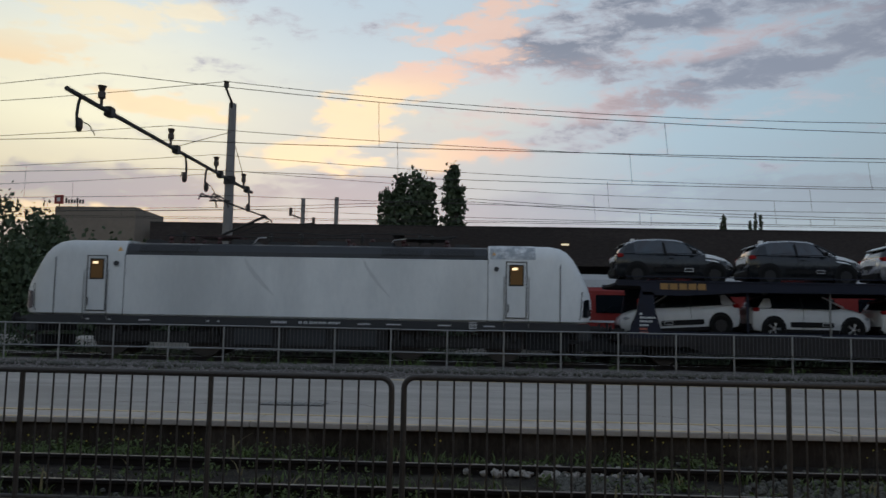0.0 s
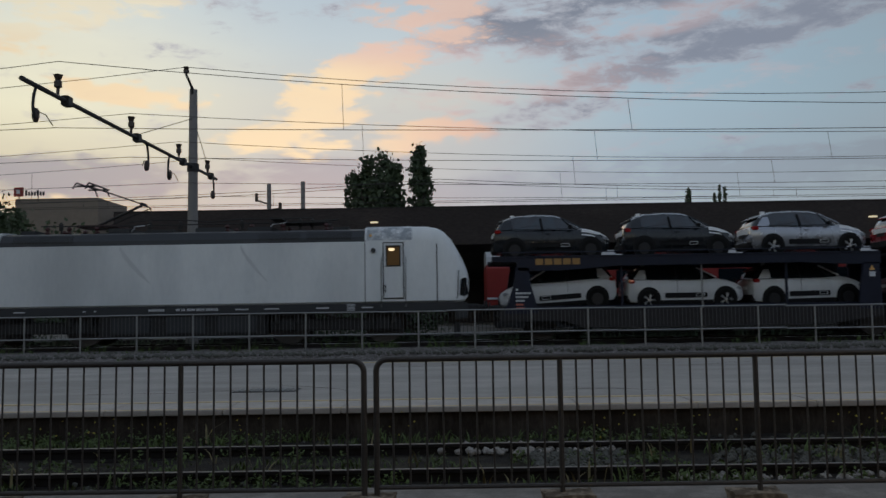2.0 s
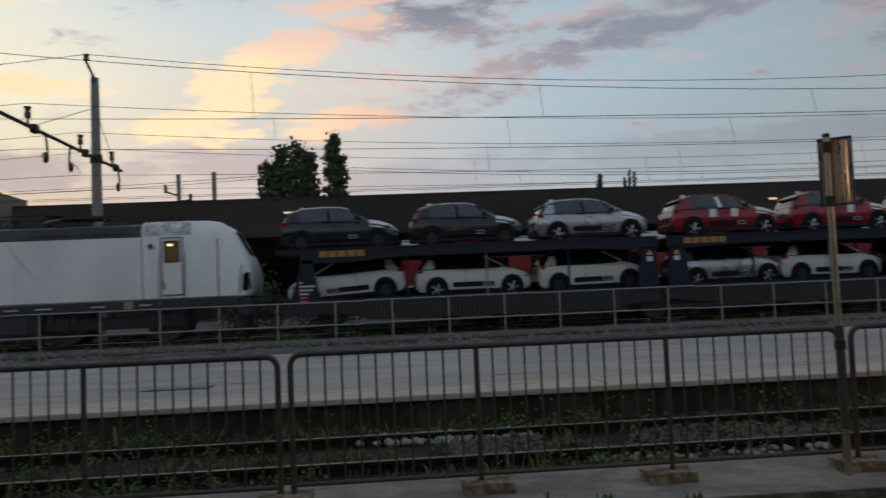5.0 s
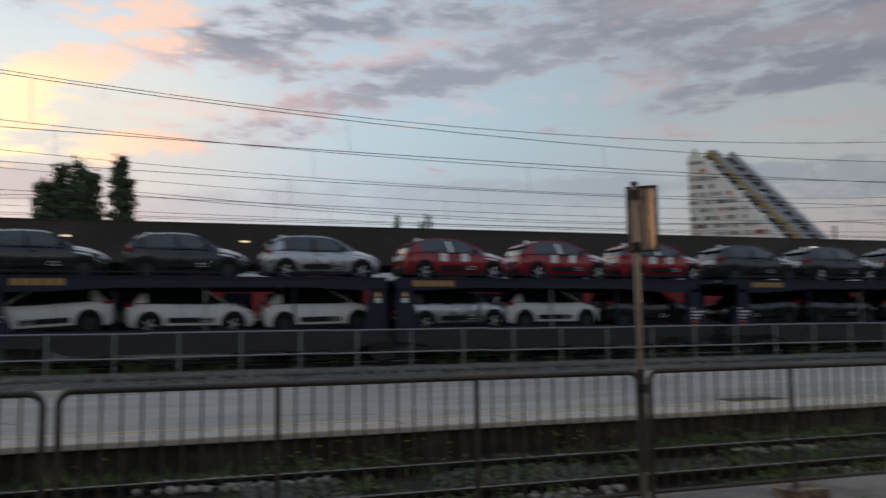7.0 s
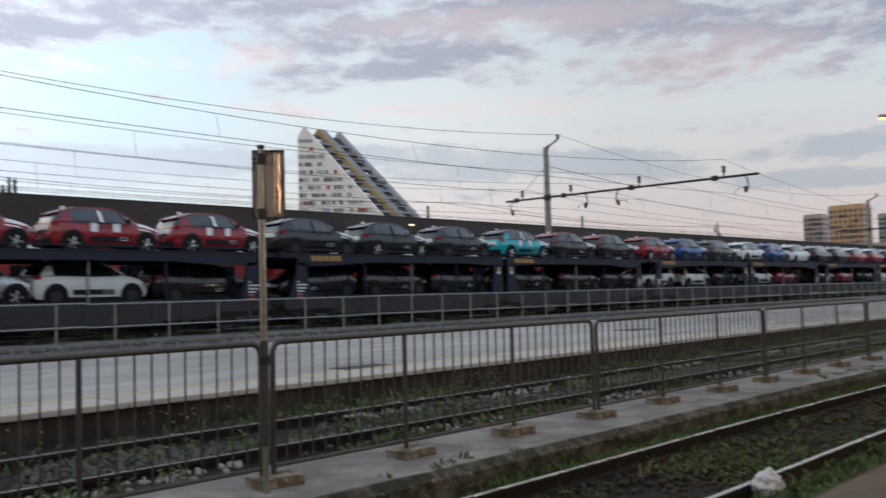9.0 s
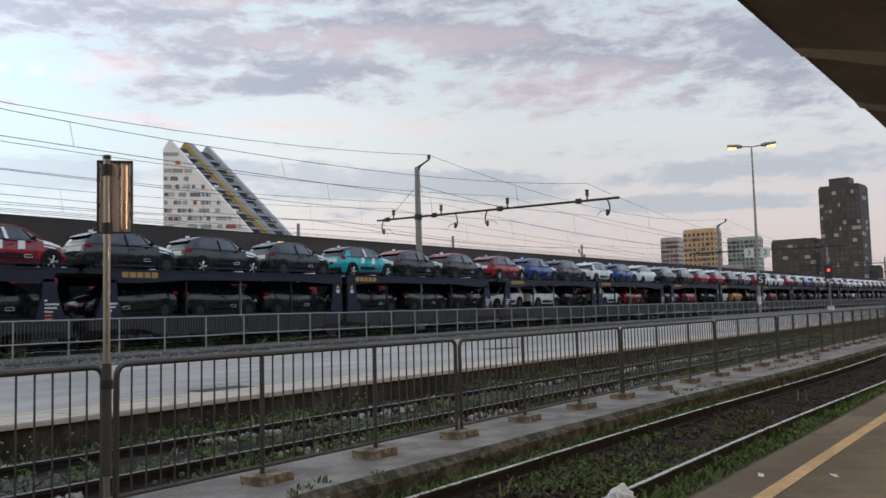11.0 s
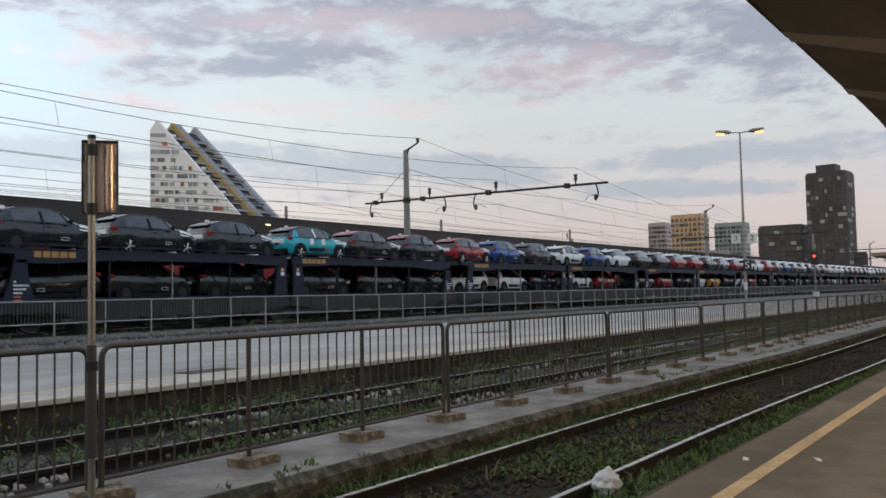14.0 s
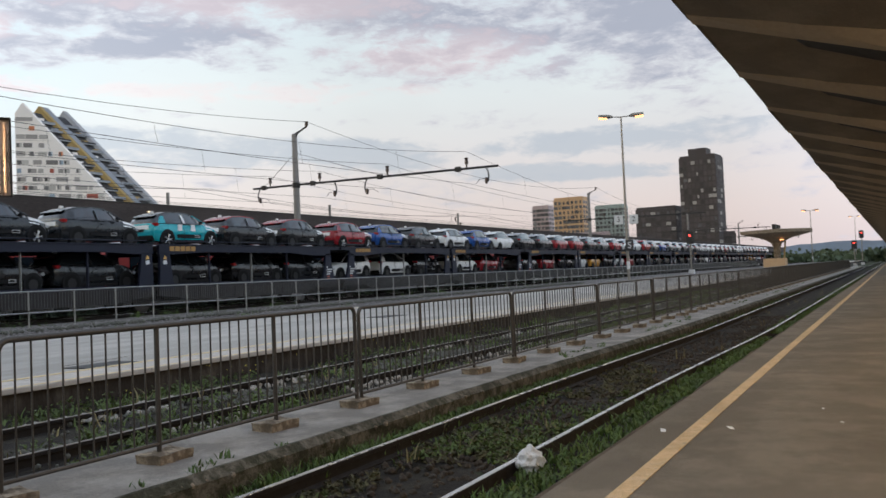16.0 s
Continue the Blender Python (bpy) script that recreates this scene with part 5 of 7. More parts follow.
upper = [("dark_grey", "silver"), ("dark_grey", "silver"), ("silver", "silver"), ("red", "red", 1), ("red", "red", 1), ("red", "red", 1), ("dark_grey", "dark_grey"), ("dark_grey", "dark_grey"), ("dark_grey", "dark_grey"),
         ("teal", "black", 1), ("black", "red"), ("black", "red"), ("red", "red"), ("blue", "blue"), ("brown_grey", "brown_grey"), ("white", "white"), ("blue", "blue"), ("white", "white"), ("black", "silver"), ("black", "silver"),
         ("red", "white"), ("red", "white"), ("black", "silver"), ("mid_grey", "white"), ("red", "white"), ("white", "white"), ("white", "black"), ("red", "red"), ("mid_grey", "silver"), ("blue", "white")]
rc = random.Random(8)
while len(upper) < WAGONS * 6:
    upper.append(rc.choice([("white", "white"), ("mid_grey", "white"), ("silver", "silver"), ("dark_grey", "silver"), ("red", "white"), ("white", "black")]))
SHIFT_LEAD, SHIFT_REST = (0.0, 0.1, 0.24, 0.4, 0.48, 0.48), (0.35, 0.36, 0.4, 0.32, 0.35, 0.35)
for i, c in enumerate(upper):
    k, j = divmod(i, 6)
    x = WAGON0 + k * 2 * UNIT + (0.12 + j * 3.97 if j < 3 else 12.42 + (j - 3) * 3.93) + (SHIFT_LEAD if k == 0 else SHIFT_REST)[j]
    place_car(c[0], c[1], x, True, stickers=len(c) > 2, rim="light" if len(c) > 2 or i % 5 == 2 else "dark")
lower = [(5.05, "white", "black", True, "dark", 3.5), (9.05, "white", "black", False, "light", 0), (12.95, "white", "black", False, "dark", -1), (17.55, "silver", "black", False, "light", -1), (21.05, "white", "black", False, "dark", 0), (24.9, "black", "black", False, "dark", 0),
         (29.7, "black", "black", True, "dark", 2), (33.5, "black", "black", False, "dark", 0), (37.4, "dark_grey", "black", False, "dark", 0), (42.2, "black", "black", False, "dark", 0), (46.3, "black", "black", False, "dark", 0), (50.0, "dark_grey", "black", False, "dark", 0),
         (53.9, "white", "white", True, "dark", 2), (58.4, "white", "white", False, "dark", 0), (62.3, "black", "black", False, "dark", 0), (67.6, "white", "white", False, "dark", 0), (71.6, "red", "red", False, "dark", 0)]
# far lower cars lean to black, putting the lower deck's shade into their paint
x = 79.0
while x < WAGON0 + WAGONS * 2 * UNIT - 5:
    c = rc.choice(["red", "black", "black", "dark_grey", "yellow", "black", "white", "brown_grey", "black"])
    lower.append((x, c, c, False, "dark", 0))
    x += 4.1 if rc.random() < 0.7 else 4.3
for x, p, r, flip, rim, tilt in lower:
    place_car(p, r, x, False, flip, film=False, rim=rim, tilt=tilt)


# ---- canopies ----
def own_canopy():
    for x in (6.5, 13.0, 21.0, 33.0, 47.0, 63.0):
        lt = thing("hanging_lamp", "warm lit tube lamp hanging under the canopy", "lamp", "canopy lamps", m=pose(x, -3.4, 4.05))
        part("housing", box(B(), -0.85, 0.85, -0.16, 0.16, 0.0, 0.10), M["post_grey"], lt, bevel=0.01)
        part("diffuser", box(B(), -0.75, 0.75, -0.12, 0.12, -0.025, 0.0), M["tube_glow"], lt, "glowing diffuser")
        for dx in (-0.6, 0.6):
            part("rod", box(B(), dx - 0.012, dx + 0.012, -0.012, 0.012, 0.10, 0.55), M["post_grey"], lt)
    th = thing("platform_canopy", "brown concrete platform canopy with tan ribs and black wedges for fold shade", "canopy")
    part("roof_slab", loft(B(), [[(x, 2.25, 4.14), (x, 2.25, 4.32), (x, -9, 5.2), (x, -9, 4.8)] for x in (5.2, 300)]), M["canopy_own"], th)
    # folded plates: each sinks towards its far edge, deeper away from the platform side
    bay = 3.15
    fold = ((2.25, 4.10, 4.07), (1.3, 4.06, 3.76), (0.4, 4.02, 3.47), (-0.6, 4.05, 3.45), (-2.2, 4.15, 4.05), (-9.0, 4.72, 4.62))
    sheet = [[(bay * k / 8, y, hi + (lo - hi) * (k / 8) ** 2.2) for k in range(9)] + [(bay + 0.02, y, hi + 0.02)] for y, hi, lo in fold]
    plate = mesh_of("folded_plate", loft(B(), sheet, close=False), M["canopy_own"], smooth=True)
    bead = mesh_of("rib", loft(B(), [[(bay - 0.32, y, lo + 0.22 * (hi - lo) - 0.012), (bay - 0.12, y, lo - 0.01), (bay + 0.03, y, lo - 0.02), (bay + 0.03, y, lo + 0.05), (bay - 0.32, y, lo + 0.3 * (hi - lo) + 0.02)] for y, hi, lo in fold]), M["canopy_rib"])
    # black wedges behind the ribs stand in for the shade in the folds
    slot = mesh_of("slot", loft(B(), [[(0.05, y, z), (0.05 + w, y, z + 0.02), (0.05 + w, y, 4.1), (0.05, y, 4.1)] for y, z, w in ((1.28, 3.78, 0.25), (1.15, 3.71, 0.5), (0.4, 3.49, 0.8), (-0.6, 3.48, 0.8), (-1.6, 3.9, 0.8))]), M["canopy_fold_shade"])
    edge = mesh_of("edge_plate", box(B(), 0.06, bay - 0.06, 2.24, 2.275, 4.07, 4.33), M["canopy_own"], bevel=0.01)
    for i in range(0, 67):
        x = 7.14 + i * bay
        part("folded_plate", plate, None, th, at=pose(x, 0, 0))
        part("rib", bead, None, th, at=pose(x, 0, 0))
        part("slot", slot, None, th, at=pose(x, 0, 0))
        part("edge_plate", edge, None, th, at=pose(x, -0.012 * (i % 3), 0.012 * (i % 3)))
    for x in (16, 40, 64, 88, 112, 136, 160, 184):
        part("column", box(B(), x - 0.25, x + 0.25, -5.3, -4.8, 0.0, 4.6), M["canopy_own"], th, bevel=0.03)


own_canopy()


def unseen_wall():
    # added out of view, tall and dark, to darken reflections on the cars
    bm = B()
    box(bm, X0, X1, -9.4, -9.0, -0.4, 10.5)
    solid("wall_station", bm, M["unseen_wall"], "plain dark brown wall added unseen behind the platform to darken reflections", kind="structure")


unseen_wall()


def far_canopy():
    th = thing("platform_canopy", "long dark brown canopy over a farther platform", "canopy")
    part("roof", loft(B(), [[(x, 36.1, 4.3), (x, 36.1, 5.95), (x, 42.5, 5.6), (x, 49, 6.0), (x, 49, 3.0), (x, 46, 3.2)] for x in (-14, 330)]), M["canopy_dark"], th)
    part("fascia", box(B(), -14, 330, 36.0, 36.1, 4.3, 5.96), M["canopy_dark"], th, bevel=0.02)
    part("edge_flashing", box(B(), -14, 330, 35.97, 36.12, 5.95, 5.99), M["dark_metal"], th)
    rl = random.Random(3)
    for x in range(-12, 320, 10):
        part("column", box(B(), x - 0.18, x + 0.18, 42.3, 42.7, 0.3, 3.6), M["canopy_dark"], th, bevel=0.03)
        part("roof_vent", box(B(), x + rl.uniform(0, 4), x + 4.3, 37.0, 37.3, 5.8, 6.03 + rl.uniform(0, 0.06)), M["dark_metal"], th)
    for x in (-2.6, 4.3, 19.0, 34.0, 70.0):
        part("tube_lamp", box(B(), x - 0.16, x + 0.16, 35.9, 36.0, 5.1 + (x % 0.7), 5.16 + (x % 0.7)), M["tube_glow"], th, "lit tube lamp")
    # dark soffit wall of the platform buildings behind
    part("back_wall", box(B(), -14, 330, 47.0, 47.3, 0.3, 3.1), M["canopy_dark"], th)
    part("platform", box(B(), -62, 330, 36.6, 47.0, 0.2, 0.75), M["asphalt_pale"], th, "farther platform surface")


far_canopy()


def red_coach(x):
    th = thing("railway_coach", "red passenger coach with pale grey roof standing behind", "coach", "red train", m=pose(x, 33.9, 0.48))
    sec = [(-1.4, 1.0), (-1.42, 2.6), (-1.35, 2.75), (1.35, 2.75), (1.42, 2.6), (1.4, 1.0)]
    part("body", loft(B(), [[(xx, a, b) for a, b in sec] for xx in (0.2, 19.6)]), M["coach_red"], th, bevel=0.02)
    part("roof", loft(B(), [[(xx, a, b) for a, b in ((-1.36, 2.75), (-1.2, 3.05), (-0.6, 3.3), (0.6, 3.3), (1.2, 3.05), (1.36, 2.75))] for xx in (0.2, 19.6)]), M["coach_grey"], th)
    me = mesh_of("window", box(B(), -0.55, 0.55, -1.445, -1.40, 1.75, 2.45), M["glass_dark"], bevel=0.02)
    for k in range(9):
        part("window", me, None, th, at=pose(1.8 + k * 2.0, 0, 0))
    part("stripe", box(B(), 0.2, 19.6, -1.43, -1.41, 1.38, 1.46), M["white_mark"], th, "pale stripe")
    part("underframe", box(B(), 0.6, 19.2, -1.2, 1.2, 0.25, 1.0), M["bogie"], th)
    for k in (3.0, 16.8):
        for s in (-1.0, 1.0):
            part("wheel", disc(B(), (k + s, 0.46), 0.46, -0.82, -0.68, 18), M["wheel_steel"], th)


for i in range(4):
    red_coach(1.9 + i * 20.2)


# ---- overhead line ----
MASTS = (-58.4, -9.0, 40.4, 94.0, 146.0, 198.0)
LINES = ((19.9, 18.9), (24.75, 26.0), (29.3, 28.4), (32.9, 33.6))


def mast():
    th = thing("overhead_line_mast", "tall grey concrete mast with a long steel boom", "mast", "overhead line masts")
    part("pole", tube(B(), [(0, 31, 0.2), (0, 31, 10.0)], [0.24, 0.15], 12), M["concrete_mast"], th, smooth=True)
    part("pole_band", tube(B(), [(0, 31, 6.85), (0, 31, 7.15)], 0.23, 12), M["dark_metal"], th)
    part("boom", tube(B(), [(0, 18.1, 6.88), (0, 34.2, 7.06)], 0.062, 8), M["dark_metal"], th, smooth=True)
    for a, b in ((25.2, 8.9), (33.4, 8.9)):
        part("stay", tube(B(), [(0, a, 7.05), (0, 31, b)], 0.014, 5), M["wire"], th)
    br = part("top_bracket", tube(B(), [(0, 31, 9.6), (0, 30.75, 10.05), (0, 30.1, 10.35)], 0.05, 6), M["dark_metal"], th)
    part("top_bracket", tube(B(), [(0, 31, 10.0), (0, 30.1, 10.32)], 0.04, 6), M["dark_metal"], th)
    part("insulator", tube(B(), [(0, 30.1, 10.3), (0, 30.1, 10.38), (0, 30.1, 10.4), (0, 30.1, 10.5), (0, 30.1, 10.52), (0, 30.1, 10.62)], [0.05, 0.05, 0.11, 0.11, 0.08, 0.12], 8), M["insulator"], th)
    for ym, yc in LINES:
        zb = 6.88 + (ym - 18.1) / 16.1 * 0.18
        part("insulator", tube(B(), [(0, ym, zb), (0, ym, zb + 0.22), (0, ym, zb + 0.25), (0, ym, zb + 0.38), (0, ym, zb + 0.42), (0, ym, zb + 0.56)], [0.04, 0.045, 0.10, 0.10, 0.07, 0.12], 8), M["insulator"], th)
        part("clamp", box(B(), -0.1, 0.1, ym + 0.35, ym + 0.65, zb - 0.12, zb + 0.14), M["dark_metal"], th, bevel=0.02)
        d = -0.5 if yc < ym else 0.5
        hook = part("hanger", tube(B(), [(0, yc, zb), (0, yc + d * 0.25, zb - 0.06), (0, yc + d * 0.42, zb - 0.25), (0, yc + d * 0.5, zb - 0.5), (0, yc + d * 0.42, zb - 0.74), (0, yc + d * 0.1, zb - 0.86)], 0.038, 7), M["dark_metal"], th, smooth=True)
        part("insulator", tube(B(), [(0, yc + d * 0.2, zb - 0.55), (0, yc + d * 0.2, zb - 0.62), (0, yc + d * 0.2, zb - 0.78), (0, yc + d * 0.2, zb - 0.88)], [0.05, 0.09, 0.09, 0.05], 8), M["insulator"], hook)
        part("steady_arm", tube(B(), [(0, yc + d * 0.2, zb - 0.6), (0.05, yc - d * 0.6, zb - 0.62), (0.1, yc - d * 1.1, zb - 0.82)], 0.014, 5), M["dark_metal"], hook)
    return th


first_mast = mast()
first_mast.matrix_basis = pose(MASTS[0], 0, 0)
for x in MASTS[1:]:
    copy_thing(first_mast, pose(x, 0, 0))


def wires():
    for (ym, yc), (top, sag, low, dip) in zip(LINES, ((7.80, 1.45, 6.10, 0.36), (7.62, 0.95, 6.25, 0.42), (7.66, 0.95, 6.15, 0.35), (7.70, 0.95, 6.15, 0.35))):
        th = thing("catenary", "thin dark messenger and contact wires with droppers", "wire", "overhead wires")
        cont = ym - 0.12
        for a, b in zip(MASTS, MASTS[1:]):
            n = 20
            hang = lambda f, z, d: z - 4 * d * f * (1 - f)
            part("messenger_wire", tube(B(), [(a + (b - a) * k / n, ym, hang(k / n, top, sag)) for k in range(n + 1)], 0.009, 4), M["wire"], th)
            part("contact_wire", tube(B(), [(a + (b - a) * k / n, cont, hang(k / n, low, dip)) for k in range(n + 1)], 0.009, 4), M["wire"], th)
            for k in range(1, 7):
                x = a + (b - a) * k / 7
                part("dropper", tube(B(), [(x, ym, hang(k / 7, top, sag)), (x + 0.05, cont, hang(k / 7, low, dip))], 0.006, 4), M["wire"], th)
    th = thing("feeder_wire", "thin dark feeder wire between the mast heads", "wire", "overhead wires")
    for a, b in zip(MASTS, MASTS[1:]):
        part("wire", tube(B(), [(a + (b - a) * k / 14, 30.1, 10.62 - 4 * 1.40 * (k / 14) * (1 - k / 14)) for k in range(15)], 0.012, 4), M["wire"], th)
    # farther lines over the tracks beyond the canopy
    for y, z in ((56, 9.0), (60, 9.4)):
        th = thing("catenary", "thin dark wires over tracks beyond the canopy", "wire", "overhead wires")
        for a in range(-120, 240, 60):
            part("messenger_wire", tube(B(), [(a + 60 * k / 10, y, z + 1.3 - 4 * 1.0 * (k / 10) * (1 - k / 10)) for k in range(11)], 0.018, 4), M["wire"], th)
            part("contact_wire", tube(B(), [(a, y, z - 0.2), (a + 60, y, z - 0.2)], 0.016, 4), M["wire"], th)
            for k in (2, 4, 6, 8):
                part("dropper", tube(B(), [(a + 6 * k, y, z + 1.3 - 4 * (k / 10) * (1 - k / 10)), (a + 6 * k, y, z - 0.2)], 0.012, 4), M["wire"], th)


wires()


def thin_mast(x, y, h, tips=True):
    th = thing("line_mast", "slim grey line mast far behind the canopy", "mast", "distant masts", m=pose(x, y, 0.3))
    part("pole", tube(B(), [(0, 0, 0), (0, 0, h)], 0.16, 6), M["concrete_mast"], th)
    if tips:
        part("bracket", tube(B(), [(0, 0, h - 1.5), (-0.9, 0, h - 1.2)], 0.06, 5), M["dark_metal"], th)
        part("insulator", tube(B(), [(-0.9, 0, h - 1.3), (-0.9, 0, h - 0.7)], 0.12, 6), M["insulator"], th)
        part("insulator", tube(B(), [(0.8, 0, h - 1.9), (0.8, 0, h - 1.4)], 0.12, 6), M["insulator"], th)
        part("bracket", tube(B(), [(0, 0, h - 1.9), (0.8, 0, h - 1.8)], 0.05, 5), M["dark_metal"], th)


for x, y, h, tips in ((-12.3, 60, 10.5, True), (-9.85, 60, 10.6, False), (60.5, 62, 10.2, False), (87, 62, 10.4, False), (118, 60, 10.6, True), (150, 60, 10.4, False)):
    thin_mast(x, y, h, tips)


# ---- middle platform furniture ----
def text(body, size, mat, parent, at):
    cu = bpy.data.curves.new("lettering", "FONT")
    cu.body, cu.size, cu.extrude = body, size, 0.004
    cu.align_x = cu.align_y = "CENTER"
    cu.materials.append(mat)
    ob = new("lettering", cu)
    ob.parent = parent
    ob.matrix_basis = at
    return ob


def lamp_post(x, y, h, signs=False, name="street_lamp"):
    th = thing(name, "tall grey platform lamp post with two lit heads", "lamp", "platform lamps", m=pose(x, y, 0.25))
    part("pole", tube(B(), [(0, 0, 0), (0, 0, h * 0.5), (0, 0, h)], [0.12, 0.10, 0.06], 10), M["post_grey"], th, smooth=True)
    part("base_plate", tube(B(), [(0, 0, 0), (0, 0, 0.08)], 0.22, 10), M["post_grey"], th)
    part("marker", tube(B(), [(0, 0, 1.0), (0, 0, 1.6)], 0.13, 10), M["plate_white"], th, "white painted band")
    # arms across the view
    d = Vector((0.32, -0.95, 0)).normalized()
    for s in (-1, 1):
        e = d * s
        part("arm", tube(B(), [(0, 0, h), tuple(e * 0.7 + Vector((0, 0, h + 0.06)))], 0.045, 6), M["post_grey"], th)
        a, b = e * 0.65, e * 1.75
        head = part("lamp_head", tube(B(), [(a.x, a.y, h + 0.07), ((a.x * 0.7 + b.x * 0.3), (a.y * 0.7 + b.y * 0.3), h + 0.1), (b.x, b.y, h + 0.16)], [0.09, 0.17, 0.14], 8), M["post_grey"], th)
        part("lens", tube(B(), [((a.x * 0.6 + b.x * 0.4), (a.y * 0.6 + b.y * 0.4), h - 0.02), (b.x * 0.98, b.y * 0.98, h + 0.03)], 0.13, 8), M["lamp_glow"], head, "glowing sodium lens")
    if signs:
        for s, ch in ((-1, "3"), (1, "2")):
            pl = part("plate", box(B(), -0.34, 0.34, -0.03, 0.03, -0.36, 0.36), M["plate_white"], th, "white platform number plate", bevel=0.01, at=Matrix.Translation((0.18 * s, -0.55 * s, 4.9)) @ pose(0, 0, 0, 0, 0, -71))
            text(ch, 0.58, M["plate_black"], pl, pose(0, -0.035, 0, 90, 0, 0))
        pl = part("letter_plate", box(B(), -0.3, 0.3, -0.03, 0.03, -0.42, 0.42), M["plate_black"], th, "black plate with a white letter", bevel=0.01, at=Matrix.Translation((-0.1, -0.2, 2.85)) @ pose(0, 0, 0, 0, 0, -71))
        text("S", 0.72, M["plate_white"], pl, pose(0, -0.035, 0, 90, 0, 0))


lamp_post(66.5, 19.0, 13.0, True)
lamp_post(198, 16.2, 11.5)
lamp_post(300, 11.5, 14.0)


def drain():
    th = thing("drain_grate", "rusty cast iron drain grate in the platform", "grate", m=pose(-2.26, 12.72, 0.252))
    part("frame", box(B(), -0.5, 0.5, -0.28, 0.28, 0.0, 0.008), M["plate_black"], th)
    me = mesh_of("bar", box(B(), -0.02, 0.02, -0.24, 0.24, 0.008, 0.02), M["galvanised"])
    for k in range(12):
        part("bar", me, None, th, at=pose(-0.44 + k * 0.08, 0, 0))


drain()
for x, y, w, d in ((10.0, 11.4, 0.5, 0.3), (22.6, 14.0, 0.6, 0.35)):
    bm = B()
    box(bm, x - w, x + w, y - d, y + d, 0.25, 0.262)
    solid("manhole_cover", bm, M["dark_metal"], "flat dark steel cover in the platform", "cover", bevel=0.004)


def cracks():
    rl = random.Random(21)
    for x, y, n in ((-5.0, 12.5, 9), (-2.2, 13.6, 6), (5.6, 17.2, 8), (9.8, 12.0, 6), (2.5, 12.3, 5), (-0.5, 18.0, 6)):
        bm = B()
        pts = [(x, y)]
        ang = rl.uniform(-0.4, 0.5)
        for k in range(n):
            ang += rl.uniform(-0.5, 0.5)
            pts.append((pts[-1][0] + 0.28 * math.cos(ang), pts[-1][1] + 0.28 * math.sin(ang)))
        loft(bm, [[(a, b - 0.018, 0.254), (a, b + 0.018, 0.254)] for a, b in pts], close=False)
        solid("trim_crack", bm, M["wall_dark"], "dark crack in the platform asphalt", kind="structure")


cracks()


def mushroom():
    th = thing("mushroom_canopy", "concrete mushroom canopy over a stair, lit warm beneath", "canopy", m=pose(146, 17.2, 0.25))
    n = 8
    lo = []
    for r, z in ((0.55, 0), (0.55, 3.2), (0.9, 4.0), (2.2, 4.7), (5.6, 5.5), (5.6, 6.0), (1.0, 6.2)):
        lo.append([(r * math.cos(2 * math.pi * k / n + 0.39), r * math.sin(2 * math.pi * k / n + 0.39), z) for k in range(n)])
    part("shell", loft(B(), lo), M["block"], th, "pale brown concrete shell")
    part("lamp", tube(B(), [(-2.2, -1.0, 4.3), (-2.2, -1.0, 4.5)], 0.28, 10), M["lamp_glow"], th, "warm lamp under the shell")
    part("stair_wall", box(B(), -4.5, -1.5, -1.6, 1.6, 0, 1.5), M["block_ochre"], th)
    part("stair_rail", tube(B(), [(-0.5, -1.0, 0.8), (2.6, -1.0, 4.2)], 0.14, 6), M["fin_yellow"], th, "yellow handrail")
    for k in (-2.5, 0.5, 3.0):
        part("roof_vent", box(B(), k, k + 0.4, -0.3, 0.3, 6.0, 6.9), M["dark_metal"], th)


mushroom()


def signal(x, y, z0, h):
    th = thing("rail_signal", "railway signal post showing a red light", "signal", "signals", m=pose(x, y, z0))
    part("post", tube(B(), [(0, 0, 0), (0, 0, h)], 0.09, 8), M["post_grey"], th)
    hd = part("head", box(B(), -0.12, 0.12, -0.4, 0.4, h - 0.9, h + 0.5), M["plate_black"], th, bevel=0.05)
    part("lens", tube(B(), [(-0.17, 0, h + 0.05), (-0.12, 0, h + 0.05)], 0.14, 10), M["signal_red"], hd, "lit red lens")
    part("base_box", box(B(), -0.3, 0.3, -0.3, 0.3, 0, 0.5), M["plate_white"], th, bevel=0.03)


signal(176, 5.95, -0.1, 5.9)
signal(152, 6.3, -0.1, 3.7)
signal(98.8, 20.9, 0.3, 4.3)


# ---- litter and plants ----
def plastic_bag():
    bm = B()
    bmesh.ops.create_icosphere(bm, subdivisions=4, radius=0.108)
    for v in bm.verts:
        n = v.co.normalized()
        v.co *= 1 + 0.35 * noise.noise(n * 2.2) + 0.22 * abs(noise.noise(n * 5.5 + Vector((3, 1, 2))))
        v.co.z = max(v.co.z * 0.95, -0.13)
        v.co.x += 0.03 * max(0, v.co.z)
        v.co.x *= 0.8
    solid("plastic_bag", bm, M["bag"], "crumpled thin white plastic bag beside the rail", "bag", smooth=True, m=pose(7.6, 3.27, -0.2, 0, 8, 20))
    bm = B()
    bmesh.ops.create_icosphere(bm, subdivisions=2, radius=0.035)
    for v in bm.verts:
        v.co *= 1 + 0.5 * noise.noise(v.co * 30)
    solid("paper_scrap", bm, M["paper"], "small white crumpled paper on the rail", "litter", smooth=True, group="litter", m=pose(7.98, 3.42, -0.17))


